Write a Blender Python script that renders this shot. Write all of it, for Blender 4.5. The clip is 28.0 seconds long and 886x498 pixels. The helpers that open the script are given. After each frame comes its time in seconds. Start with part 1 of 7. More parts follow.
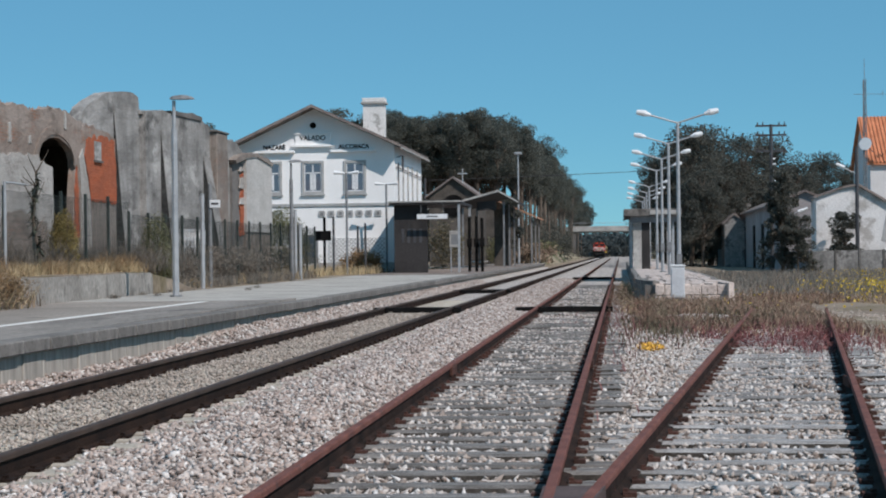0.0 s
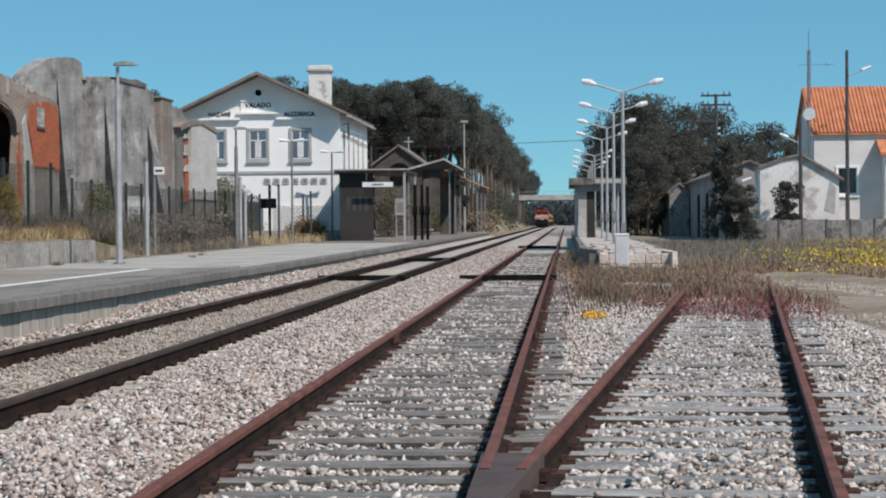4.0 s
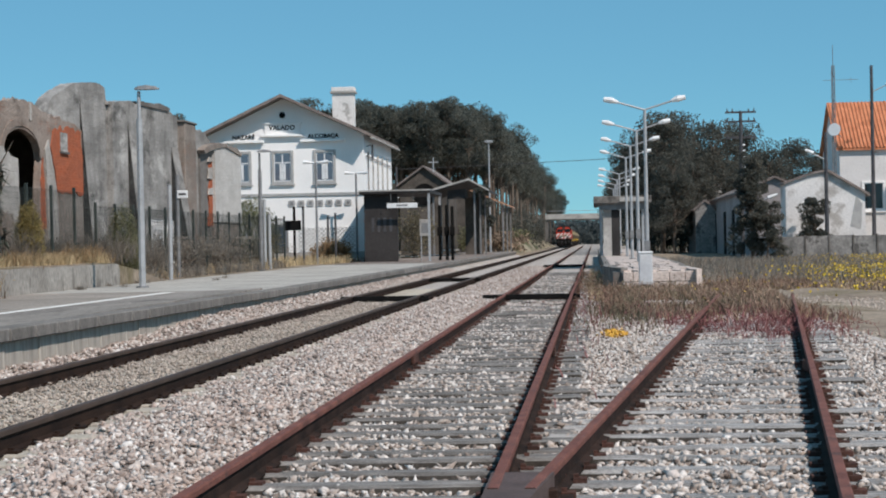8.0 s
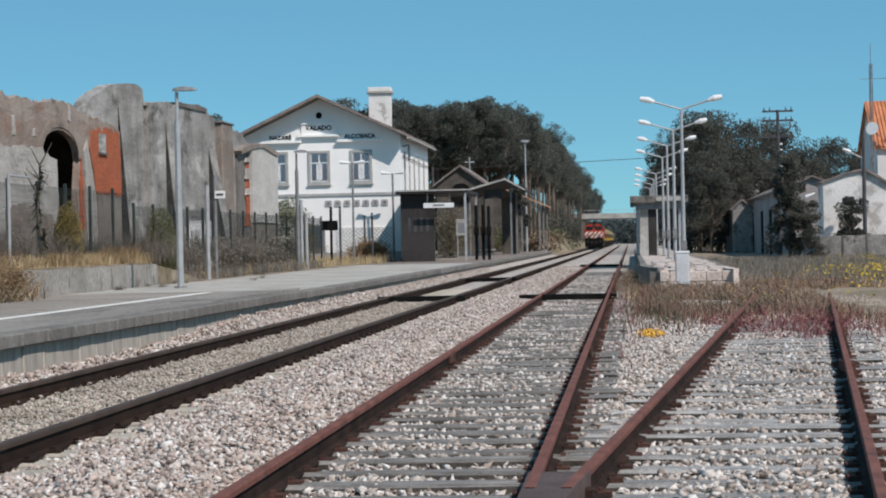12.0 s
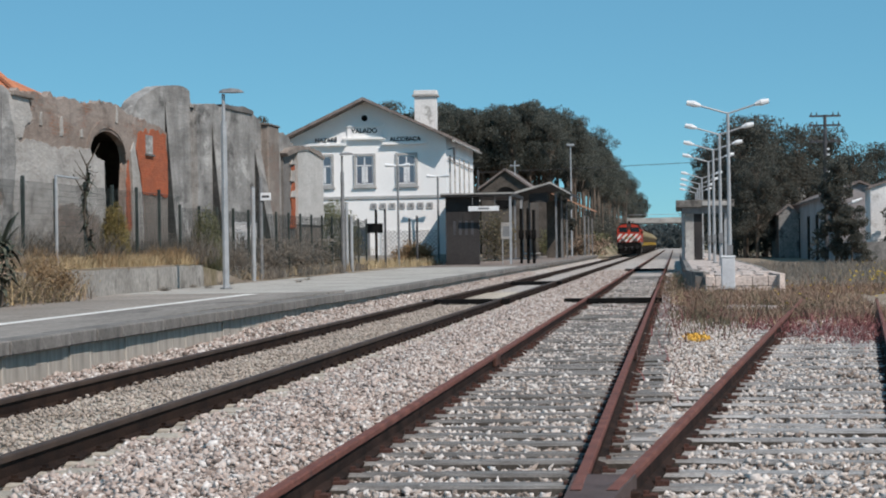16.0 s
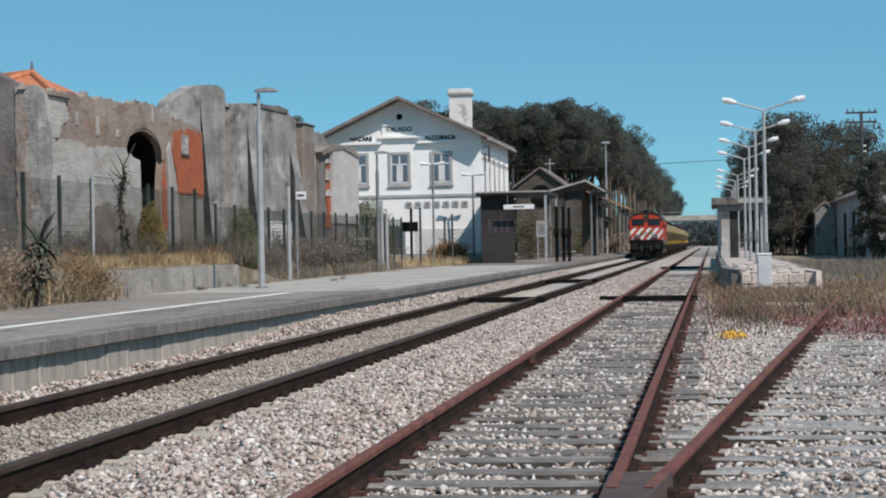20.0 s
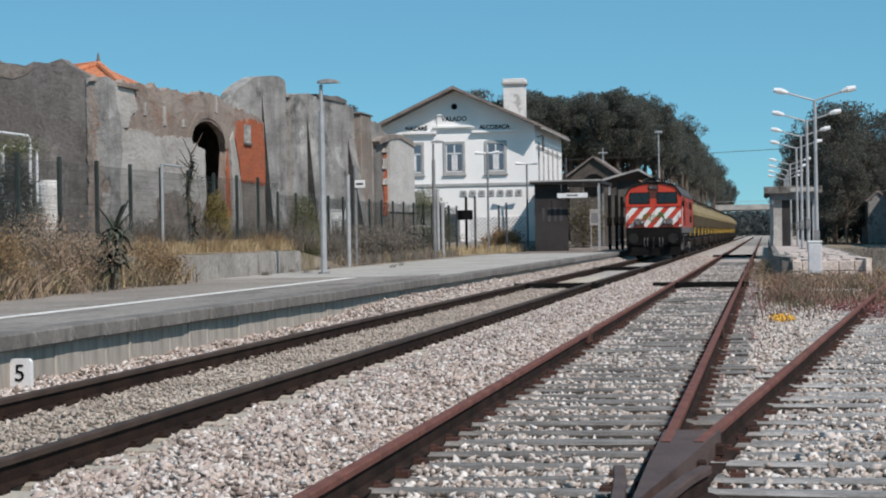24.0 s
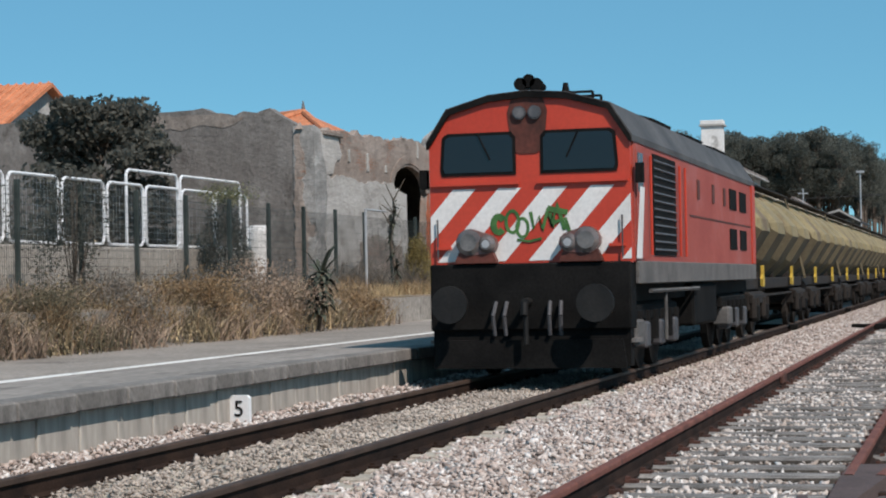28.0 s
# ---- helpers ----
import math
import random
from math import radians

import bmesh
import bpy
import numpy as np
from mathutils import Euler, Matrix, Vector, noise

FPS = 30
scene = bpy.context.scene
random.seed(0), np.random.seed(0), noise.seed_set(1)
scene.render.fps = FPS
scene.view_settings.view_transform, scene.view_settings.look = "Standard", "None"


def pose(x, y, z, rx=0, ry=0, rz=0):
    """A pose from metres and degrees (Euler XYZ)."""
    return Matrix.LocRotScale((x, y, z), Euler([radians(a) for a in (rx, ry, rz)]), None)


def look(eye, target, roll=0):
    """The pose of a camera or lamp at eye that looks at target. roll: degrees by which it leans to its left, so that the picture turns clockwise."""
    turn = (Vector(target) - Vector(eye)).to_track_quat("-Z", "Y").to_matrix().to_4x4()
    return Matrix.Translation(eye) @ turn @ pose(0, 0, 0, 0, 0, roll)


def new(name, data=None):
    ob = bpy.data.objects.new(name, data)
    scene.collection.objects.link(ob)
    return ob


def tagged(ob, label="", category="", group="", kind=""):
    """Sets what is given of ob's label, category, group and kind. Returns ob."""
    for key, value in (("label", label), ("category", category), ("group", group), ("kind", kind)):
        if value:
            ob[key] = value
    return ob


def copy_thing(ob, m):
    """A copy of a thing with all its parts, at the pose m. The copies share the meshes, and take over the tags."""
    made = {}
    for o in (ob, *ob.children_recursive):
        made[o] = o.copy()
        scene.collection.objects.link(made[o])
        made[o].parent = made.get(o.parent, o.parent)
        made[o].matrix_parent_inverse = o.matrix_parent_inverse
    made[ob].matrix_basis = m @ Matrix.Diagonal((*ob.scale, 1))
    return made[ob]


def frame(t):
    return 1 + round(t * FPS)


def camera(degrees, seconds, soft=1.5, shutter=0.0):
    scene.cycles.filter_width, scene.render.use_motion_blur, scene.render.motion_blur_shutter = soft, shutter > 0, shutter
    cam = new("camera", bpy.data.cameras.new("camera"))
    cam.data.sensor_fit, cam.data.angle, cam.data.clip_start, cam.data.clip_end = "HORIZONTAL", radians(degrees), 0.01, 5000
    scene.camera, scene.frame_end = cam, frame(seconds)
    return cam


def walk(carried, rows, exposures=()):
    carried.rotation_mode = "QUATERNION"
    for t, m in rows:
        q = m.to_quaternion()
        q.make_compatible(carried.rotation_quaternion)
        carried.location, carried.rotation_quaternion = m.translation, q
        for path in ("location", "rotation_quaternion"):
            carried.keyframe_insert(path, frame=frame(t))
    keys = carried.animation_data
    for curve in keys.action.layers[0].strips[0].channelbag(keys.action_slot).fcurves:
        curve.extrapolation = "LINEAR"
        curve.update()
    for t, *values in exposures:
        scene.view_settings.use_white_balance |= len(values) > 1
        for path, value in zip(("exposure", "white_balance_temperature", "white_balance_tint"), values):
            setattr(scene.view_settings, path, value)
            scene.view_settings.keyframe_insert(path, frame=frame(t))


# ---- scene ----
cam = camera(27.05, 28.0, soft=2.0)
PATH = [
    (0, (5.164, 0.054, 1.400), (3.244, 19.961, 1.449), -0.67),
    (0.5, (5.154, 0.061, 1.398), (3.255, 19.971, 1.367), -0.77),
    (1, (5.166, 0.056, 1.396), (3.268, 19.966, 1.272), -0.82),
    (1.5, (5.170, 0.043, 1.386), (3.271, 19.952, 1.153), -0.86),
    (2, (5.181, 0.033, 1.381), (3.276, 19.940, 1.070), -0.89),
    (2.5, (5.197, 0.026, 1.384), (3.350, 19.938, 1.063), -0.88),
    (3, (5.215, 0.027, 1.388), (3.574, 19.957, 1.072), -0.84),
    (3.5, (5.202, 0.022, 1.394), (3.838, 19.973, 1.082), -0.66),
    (5.5, (5.218, 0.066, 1.399), (3.790, 20.014, 1.242), 0.00),
    (6, (5.274, 0.068, 1.396), (3.815, 20.015, 1.330), -0.19),
    (6.5, (5.319, 0.077, 1.394), (3.818, 20.020, 1.362), -0.43),
    (7, (5.320, 0.082, 1.390), (3.789, 20.023, 1.350), -0.70),
    (7.5, (5.320, 0.080, 1.386), (3.742, 20.018, 1.329), -0.90),
    (8, (5.321, 0.081, 1.386), (3.688, 20.015, 1.310), -1.14),
    (8.5, (5.323, 0.074, 1.386), (3.644, 20.004, 1.302), -1.30),
    (9, (5.327, 0.064, 1.387), (3.602, 19.989, 1.300), -1.39),
    (9.5, (5.326, 0.048, 1.388), (3.560, 19.970, 1.301), -1.40),
    (10, (5.329, 0.029, 1.392), (3.531, 19.948, 1.302), -1.40),
    (10.5, (5.329, 0.012, 1.393), (3.481, 19.926, 1.306), -1.40),
    (11, (5.326, 0.000, 1.393), (3.426, 19.910, 1.311), -1.33),
    (11.5, (5.327, -0.006, 1.395), (3.363, 19.897, 1.316), -1.26),
    (12, (5.327, -0.014, 1.397), (3.300, 19.883, 1.325), -1.21),
    (12.5, (5.322, -0.011, 1.393), (3.234, 19.879, 1.328), -1.15),
    (14.5, (5.322, -0.009, 1.393), (2.976, 19.853, 1.353), -0.98),
    (15, (5.319, -0.007, 1.393), (2.910, 19.847, 1.359), -0.87),
    (15.5, (5.318, 0.002, 1.389), (2.849, 19.849, 1.360), -0.88),
    (16, (5.313, -0.005, 1.383), (2.806, 19.837, 1.357), -0.87),
    (16.5, (5.313, -0.002, 1.382), (2.760, 19.835, 1.357), -0.86),
    (17, (5.313, -0.000, 1.382), (2.714, 19.830, 1.357), -0.86),
    (17.5, (5.312, -0.001, 1.381), (2.668, 19.824, 1.358), -0.85),
    (18, (5.310, -0.002, 1.380), (2.618, 19.816, 1.350), -0.87),
    (18.5, (5.313, -0.001, 1.380), (2.572, 19.810, 1.349), -0.93),
    (19, (5.315, 0.003, 1.379), (2.523, 19.807, 1.345), -0.97),
    (19.5, (5.316, -0.001, 1.380), (2.475, 19.796, 1.344), -1.01),
    (20, (5.313, -0.004, 1.378), (2.427, 19.787, 1.342), -1.05),
    (20.5, (5.312, -0.006, 1.377), (2.382, 19.778, 1.343), -1.05),
    (21, (5.312, -0.008, 1.379), (2.337, 19.769, 1.345), -1.05),
    (21.5, (5.312, -0.006, 1.378), (2.290, 19.764, 1.345), -1.03),
    (23.5, (5.320, -1.150, 1.326), (2.037, 18.578, 1.212), -0.96),
    (24, (5.370, -1.315, 1.325), (1.926, 18.385, 1.181), -0.97),
    (24.5, (5.435, -1.492, 1.330), (1.805, 18.176, 1.168), -1.01),
    (25, (5.484, -1.646, 1.331), (1.649, 17.983, 1.229), -1.05),
    (25.5, (5.515, -1.777, 1.331), (1.459, 17.807, 1.337), -1.05),
    (26, (5.502, -1.809, 1.315), (1.212, 17.725, 1.420), -1.12),
    (26.5, (5.473, -1.828, 1.312), (0.925, 17.647, 1.488), -1.06),
    (27, (5.397, -1.724, 1.290), (0.559, 17.680, 1.531), -1.27),
    (27.5, (5.504, -1.991, 1.303), (0.330, 17.326, 1.610), -1.13),
    (28, (5.562, -2.168, 1.340), (0.033, 17.049, 1.689), -1.12),
]
walk(cam, [(t, look(eye, target, roll)) for t, eye, target, roll in PATH],
     exposures=[(0, -0.03, 6250, 10), (0.5, -0.03, 6400, 10), (1, -0.02, 6500, 10), (2, 0.08, 6500, 10), (3, 0.1, 6500, 10), (27, 0.11, 6500, 10), (28, 0.17, 6500, 10)])

# ---- world, sun, exposure ----
SUN = Vector((0.50, -0.46, 0.735)).normalized()
world = bpy.data.worlds.new("sky")
scene.world = world
world.use_nodes = True
wn = world.node_tree
sky = wn.nodes.new("ShaderNodeTexSky")
sky.sky_type = 'NISHITA'
sky.sun_disc = False
sky.sun_elevation = math.asin(SUN.z)
sky.sun_rotation = math.atan2(SUN.x, SUN.y)
sky.air_density, sky.dust_density, sky.ozone_density = 0.6, 0.0, 2.0
wn.nodes["Background"].inputs[1].default_value = 0.115
tint = wn.nodes.new("ShaderNodeMix")
tint.data_type, tint.blend_type = 'RGBA', 'MULTIPLY'
tint.inputs[0].default_value = 1.0
tint.inputs[7].default_value = (0.50, 0.86, 0.83, 1)
wn.links.new(sky.outputs[0], tint.inputs[6])
haze = wn.nodes.new("ShaderNodeMix")
haze.data_type = 'RGBA'
haze.inputs[0].default_value = 0.6
haze.inputs[7].default_value = (1.22, 3.18, 4.8, 1)
wn.links.new(tint.outputs[2], haze.inputs[6])
wn.links.new(haze.outputs[2], wn.nodes["Background"].inputs[0])
sun_data = bpy.data.lights.new("sun", 'SUN')
sun_data.energy, sun_data.angle, sun_data.color = 4.15, radians(0.55), (1.0, 0.895, 0.825)
sun = new("sun", sun_data)
sun.matrix_world = look(SUN * 60, (0, 0, 0))
scene.view_settings.exposure = 0.1

# ---- materials ----
def mat(name, a, b, scale=3.0, fine=40.0, rough=0.8, metal=0.0, bump=0.15, grain=0.25, vary=0.0, stretch=(1, 1, 1),
        spots=None, spot_scale=1.5, spot_cut=0.55, island=False, coat=0.0, spec=None):
    """Two colours mixed by a broad noise, darkened and lightened by a fine one, with stains of a third colour."""
    m = bpy.data.materials.new(name)
    m.use_nodes = True
    nt = m.node_tree
    n, link = nt.nodes, nt.links.new
    bsdf = n["Principled BSDF"]
    co = n.new("ShaderNodeTexCoord")
    mp = n.new("ShaderNodeMapping")
    mp.inputs["Scale"].default_value = stretch
    link(co.outputs["Object"], mp.inputs[0])
    big = n.new("ShaderNodeTexNoise")
    big.inputs["Scale"].default_value, big.inputs["Detail"].default_value = scale, 6
    link(mp.outputs[0], big.inputs[0])
    ramp = n.new("ShaderNodeValToRGB")
    ramp.color_ramp.elements[0].position, ramp.color_ramp.elements[1].position = 0.35, 0.65
    ramp.color_ramp.elements[0].color, ramp.color_ramp.elements[1].color = (*a, 1), (*b, 1)
    link(big.outputs[0], ramp.inputs[0])
    col = ramp.outputs[0]
    if spots:
        sp = n.new("ShaderNodeTexNoise")
        sp.inputs["Scale"].default_value, sp.inputs["Detail"].default_value = spot_scale, 8
        sp.inputs["Roughness"].default_value = 0.65
        link(mp.outputs[0], sp.inputs[0])
        r2 = n.new("ShaderNodeValToRGB")
        r2.color_ramp.elements[0].position, r2.color_ramp.elements[1].position = spot_cut, spot_cut + 0.09
        link(sp.outputs[0], r2.inputs[0])
        mx = n.new("ShaderNodeMix")
        mx.data_type = 'RGBA'
        link(r2.outputs[0], mx.inputs[0])
        link(col, mx.inputs[6])
        mx.inputs[7].default_value = (*spots, 1)
        col = mx.outputs[2]
    fn = n.new("ShaderNodeTexNoise")
    fn.inputs["Scale"].default_value, fn.inputs["Detail"].default_value = fine, 4
    link(mp.outputs[0], fn.inputs[0])
    rng = n.new("ShaderNodeMapRange")
    rng.inputs[1].default_value, rng.inputs[2].default_value = 0.3, 0.7
    rng.inputs[3].default_value, rng.inputs[4].default_value = 1 - grain, 1 + grain
    link(fn.outputs[0], rng.inputs[0])
    val = rng.outputs[0]
    if vary:
        if island:
            rnd = n.new("ShaderNodeNewGeometry").outputs["Random Per Island"]
        else:
            rnd = n.new("ShaderNodeObjectInfo").outputs["Random"]
        r3 = n.new("ShaderNodeMapRange")
        r3.inputs[3].default_value, r3.inputs[4].default_value = 1 - vary, 1 + vary
        link(rnd, r3.inputs[0])
        mul = n.new("ShaderNodeMath")
        mul.operation = 'MULTIPLY'
        link(val, mul.inputs[0])
        link(r3.outputs[0], mul.inputs[1])
        val = mul.outputs[0]
    sc = n.new("ShaderNodeVectorMath")
    sc.operation = 'SCALE'
    link(col, sc.inputs[0])
    link(val, sc.inputs["Scale"])
    link(sc.outputs[0], bsdf.inputs["Base Color"])
    bsdf.inputs["Roughness"].default_value, bsdf.inputs["Metallic"].default_value = rough, metal
    bsdf.inputs["Coat Weight"].default_value = coat
    bsdf.inputs["Specular IOR Level"].default_value = spec if spec is not None else (0.3 if rough > 0.5 else 0.5)
    if bump:
        bp = n.new("ShaderNodeBump")
        bp.inputs["Strength"].default_value, bp.inputs["Distance"].default_value = bump, 0.02
        link(fn.outputs[0], bp.inputs["Height"])
        link(bp.outputs[0], bsdf.inputs["Normal"])
    return m


def stone_mat(name, tones, fine=60):
    """Broken stones whose tone differs from stone to stone along a ramp."""
    m = mat(name, (0.5, 0.5, 0.5), (0.5, 0.5, 0.5), 1.0, fine, 0.9, grain=0.18, bump=0.2)
    nt = m.node_tree
    ramp = nt.nodes.new("ShaderNodeValToRGB")
    el = ramp.color_ramp.elements
    el[0].position, el[0].color = 0.0, (*tones[0], 1)
    el[1].position, el[1].color = 1.0, (*tones[-1], 1)
    for k, c in enumerate(tones[1:-1]):
        e = el.new((k + 1) / (len(tones) - 1))
        e.color = (*c, 1)
    geo = nt.nodes.new("ShaderNodeNewGeometry")
    nt.links.new(geo.outputs["Random Per Island"], ramp.inputs[0])
    scaler = [n for n in nt.nodes if n.type == 'VECT_MATH'][0]
    nt.links.new(ramp.outputs[0], scaler.inputs[0])
    return m


def glass_mat(name, tint, rough=0.05):
    m = bpy.data.materials.new(name)
    m.use_nodes = True
    b = m.node_tree.nodes["Principled BSDF"]
    b.inputs["Base Color"].default_value = (*tint, 1)
    b.inputs["Roughness"].default_value = rough
    b.inputs["Specular IOR Level"].default_value = 0.6
    return m


def let_light_through(m, share=0.5):
    """Leaves pass a share of the light on to their other side."""
    nt = m.node_tree
    b = nt.nodes["Principled BSDF"]
    tr = nt.nodes.new("ShaderNodeBsdfTranslucent")
    mx = nt.nodes.new("ShaderNodeMixShader")
    mx.inputs[0].default_value = share
    for l in list(nt.links):
        if l.to_node == b and l.to_socket.name == "Base Color":
            nt.links.new(l.from_socket, tr.inputs[0])
    nt.links.new(b.outputs[0], mx.inputs[1])
    nt.links.new(tr.outputs[0], mx.inputs[2])
    nt.links.new(mx.outputs[0], nt.nodes["Material Output"].inputs[0])


M = {}
M["yucca"] = mat("yucca_leaves", (0.030, 0.036, 0.026), (0.075, 0.082, 0.058), 2, 8, 0.7, grain=0.3, bump=0, vary=0.3, island=True)
M["straw_gold"] = mat("golden_dry_brush", (0.25, 0.168, 0.095), (0.41, 0.285, 0.165), 0.8, 8, 0.9, grain=0.2, bump=0, vary=0.4, island=True)
M["dirt"] = mat("dirt", (0.20, 0.155, 0.115), (0.31, 0.255, 0.195), 0.3, 6, 0.95, grain=0.3, spots=(0.165, 0.135, 0.08), spot_scale=0.2, spot_cut=0.52)
M["gravel"] = mat("gravel", (0.34, 0.31, 0.28), (0.44, 0.40, 0.37), 0.5, 22, 0.95, bump=0.8, grain=0.45, spots=(0.25, 0.22, 0.19), spot_scale=1.2, spot_cut=0.58)
M["stone"] = stone_mat("ballast_stone", [(0.15, 0.12, 0.105), (0.30, 0.245, 0.215), (0.40, 0.33, 0.295), (0.46, 0.41, 0.375), (0.47, 0.37, 0.32), (0.55, 0.50, 0.465), (0.70, 0.67, 0.64)])
M["stone_grey"] = stone_mat("old_ballast_stone", [(0.13, 0.10, 0.085), (0.30, 0.25, 0.215), (0.40, 0.34, 0.295), (0.45, 0.40, 0.36), (0.52, 0.465, 0.43), (0.58, 0.54, 0.505), (0.70, 0.665, 0.635)])
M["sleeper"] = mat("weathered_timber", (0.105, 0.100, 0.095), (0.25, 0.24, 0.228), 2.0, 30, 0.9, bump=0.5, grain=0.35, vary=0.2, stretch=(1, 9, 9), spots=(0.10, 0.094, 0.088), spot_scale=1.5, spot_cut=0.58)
# timber flanks, with the shade of the gaps put into the colour
M["sleeper_side"] = mat("shaded_timber_flank", (0.045, 0.038, 0.032), (0.085, 0.075, 0.065), 2.0, 30, 0.95, bump=0.4, grain=0.3)
M["sleeper_main"] = mat("concrete_sleeper", (0.34, 0.31, 0.26), (0.44, 0.40, 0.34), 2.0, 30, 0.9, bump=0.3, grain=0.25, vary=0.1)
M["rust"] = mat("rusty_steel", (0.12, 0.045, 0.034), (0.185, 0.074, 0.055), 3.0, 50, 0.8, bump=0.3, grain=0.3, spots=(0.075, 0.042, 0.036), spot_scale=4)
# dirty web, with the rail head's shade put into the colour
M["rust_side"] = mat("dirty_shaded_rail_web", (0.018, 0.013, 0.011), (0.042, 0.026, 0.021), 3.0, 50, 0.9, bump=0.3, grain=0.3, spec=0.1)
M["rust_clip"] = mat("rusty_fastening", (0.05, 0.03, 0.025), (0.10, 0.05, 0.04), 3.0, 50, 0.9, bump=0.3, grain=0.3, spec=0.1)
M["rust_dark"] = mat("brown_rail_steel", (0.018, 0.012, 0.010), (0.036, 0.022, 0.016), 3.0, 50, 0.85, bump=0.3, grain=0.3, spec=0.1)
M["railtop"] = mat("worn_rail_head", (0.045, 0.030, 0.023), (0.072, 0.048, 0.036), 3.0, 50, 0.6, bump=0.05, grain=0.2, spec=0.2)
M["sleeper_pale"] = mat("bleached_timber", (0.18, 0.176, 0.171), (0.37, 0.366, 0.36), 2.0, 30, 0.9, bump=0.5, grain=0.35, vary=0.2, stretch=(1, 9, 9), spots=(0.18, 0.165, 0.15), spot_scale=1.5, spot_cut=0.58)
M["concrete"] = mat("platform_concrete", (0.215, 0.19, 0.165), (0.315, 0.28, 0.245), 0.4, 14, 0.9, grain=0.25, spots=(0.16, 0.14, 0.122), spot_scale=0.8, spot_cut=0.56)
M["coping"] = mat("coping_concrete", (0.135, 0.125, 0.114), (0.225, 0.21, 0.195), 1.6, 18, 0.9, grain=0.22, vary=0.16, spots=(0.085, 0.080, 0.074), spot_scale=2.2, spot_cut=0.54)
M["kerb_wall"] = mat("stained_kerb_concrete", (0.215, 0.20, 0.18), (0.33, 0.312, 0.285), 0.9, 14, 0.95, bump=0.4, grain=0.28, spots=(0.15, 0.14, 0.125), spot_scale=1.3, spot_cut=0.54, stretch=(1, 1, 0.6))
M["face"] = mat("platform_face_concrete", (0.31, 0.283, 0.248), (0.43, 0.398, 0.352), 0.7, 12, 0.95, grain=0.2, vary=0.07, stretch=(1, 1, 0.25), spots=(0.20, 0.195, 0.18), spot_scale=1.4, spot_cut=0.57)
M["white_line"] = mat("worn_white_paint", (0.62, 0.61, 0.58), (0.75, 0.74, 0.71), 1.0, 20, 0.8, grain=0.15, spots=(0.42, 0.41, 0.38), spot_scale=3, spot_cut=0.57)
M["plaster"] = mat("white_plaster", (0.80, 0.80, 0.79), (0.87, 0.87, 0.86), 0.5, 15, 0.9, grain=0.05, bump=0.05)
M["trim_grey"] = mat("grey_stone_trim", (0.34, 0.34, 0.34), (0.42, 0.42, 0.41), 2, 25, 0.9, grain=0.12)
M["ruin"] = mat("ruined_render", (0.15, 0.146, 0.14), (0.30, 0.292, 0.28), 0.9, 6, 0.95, bump=0.7, grain=0.26, spots=(0.105, 0.101, 0.096), spot_scale=0.9, spot_cut=0.55, stretch=(1, 0.9, 0.85))
M["crevice"] = mat("black_wedge_render", (0.03, 0.03, 0.03), (0.06, 0.06, 0.058), 1.5, 8, 0.95, grain=0.3, spec=0.1)
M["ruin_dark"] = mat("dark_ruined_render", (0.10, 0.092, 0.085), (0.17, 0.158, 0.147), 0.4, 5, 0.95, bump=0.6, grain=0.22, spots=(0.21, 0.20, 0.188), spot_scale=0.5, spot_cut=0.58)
M["ruin_light"] = mat("pale_ruined_render", (0.30, 0.288, 0.27), (0.43, 0.418, 0.395), 0.6, 8, 0.95, bump=0.4, grain=0.15, spots=(0.28, 0.27, 0.26), spot_scale=0.9)
M["dark_brown"] = mat("dark_brown_boards", (0.06, 0.052, 0.045), (0.11, 0.095, 0.08), 1.0, 8, 0.9, grain=0.25)
M["orange_tile"] = mat("orange_roof_tile", (0.42, 0.155, 0.075), (0.54, 0.215, 0.11), 1.5, 12, 0.8, bump=0.3, grain=0.2, vary=0.12)
M["brown_tile"] = mat("weathered_roof_tile", (0.15, 0.125, 0.115), (0.25, 0.21, 0.19), 1.5, 12, 0.9, bump=0.3, grain=0.25, vary=0.15)
M["dark_metal"] = mat("dark_painted_steel", (0.05, 0.05, 0.055), (0.08, 0.08, 0.085), 3, 30, 0.6, grain=0.2)
M["grey_metal"] = mat("galvanised_steel", (0.34, 0.35, 0.36), (0.44, 0.45, 0.46), 3, 30, 0.5, metal=0.3, grain=0.12)
M["mid_metal"] = mat("dull_grey_steel", (0.15, 0.155, 0.16), (0.22, 0.225, 0.23), 3, 30, 0.6, grain=0.15)
M["white_metal"] = mat("white_painted_metal", (0.68, 0.69, 0.70), (0.76, 0.77, 0.77), 3, 30, 0.5, grain=0.06)
M["dark_wall"] = mat("dark_shelter_wall", (0.022, 0.020, 0.020), (0.042, 0.038, 0.037), 1, 10, 0.7, grain=0.2)
M["pane"] = glass_mat("window_glass", (0.10, 0.13, 0.17))
M["cab_glass"] = glass_mat("cab_window_glass", (0.008, 0.009, 0.012), 0.12)
M["loco_red"] = mat("red_orange_paint", (0.42, 0.038, 0.018), (0.49, 0.052, 0.025), 0.8, 20, 0.45, grain=0.08, bump=0.02, spots=(0.44, 0.045, 0.02), spot_scale=0.9, spot_cut=0.58)
M["loco_side"] = mat("faded_red_paint", (0.29, 0.055, 0.040), (0.36, 0.082, 0.060), 0.8, 20, 0.6, grain=0.12, bump=0.02, spots=(0.34, 0.10, 0.085), spot_scale=0.8, spot_cut=0.55)
M["loco_white"] = mat("stripe_white", (0.62, 0.60, 0.58), (0.72, 0.71, 0.69), 1.5, 20, 0.5, grain=0.08, bump=0.02)
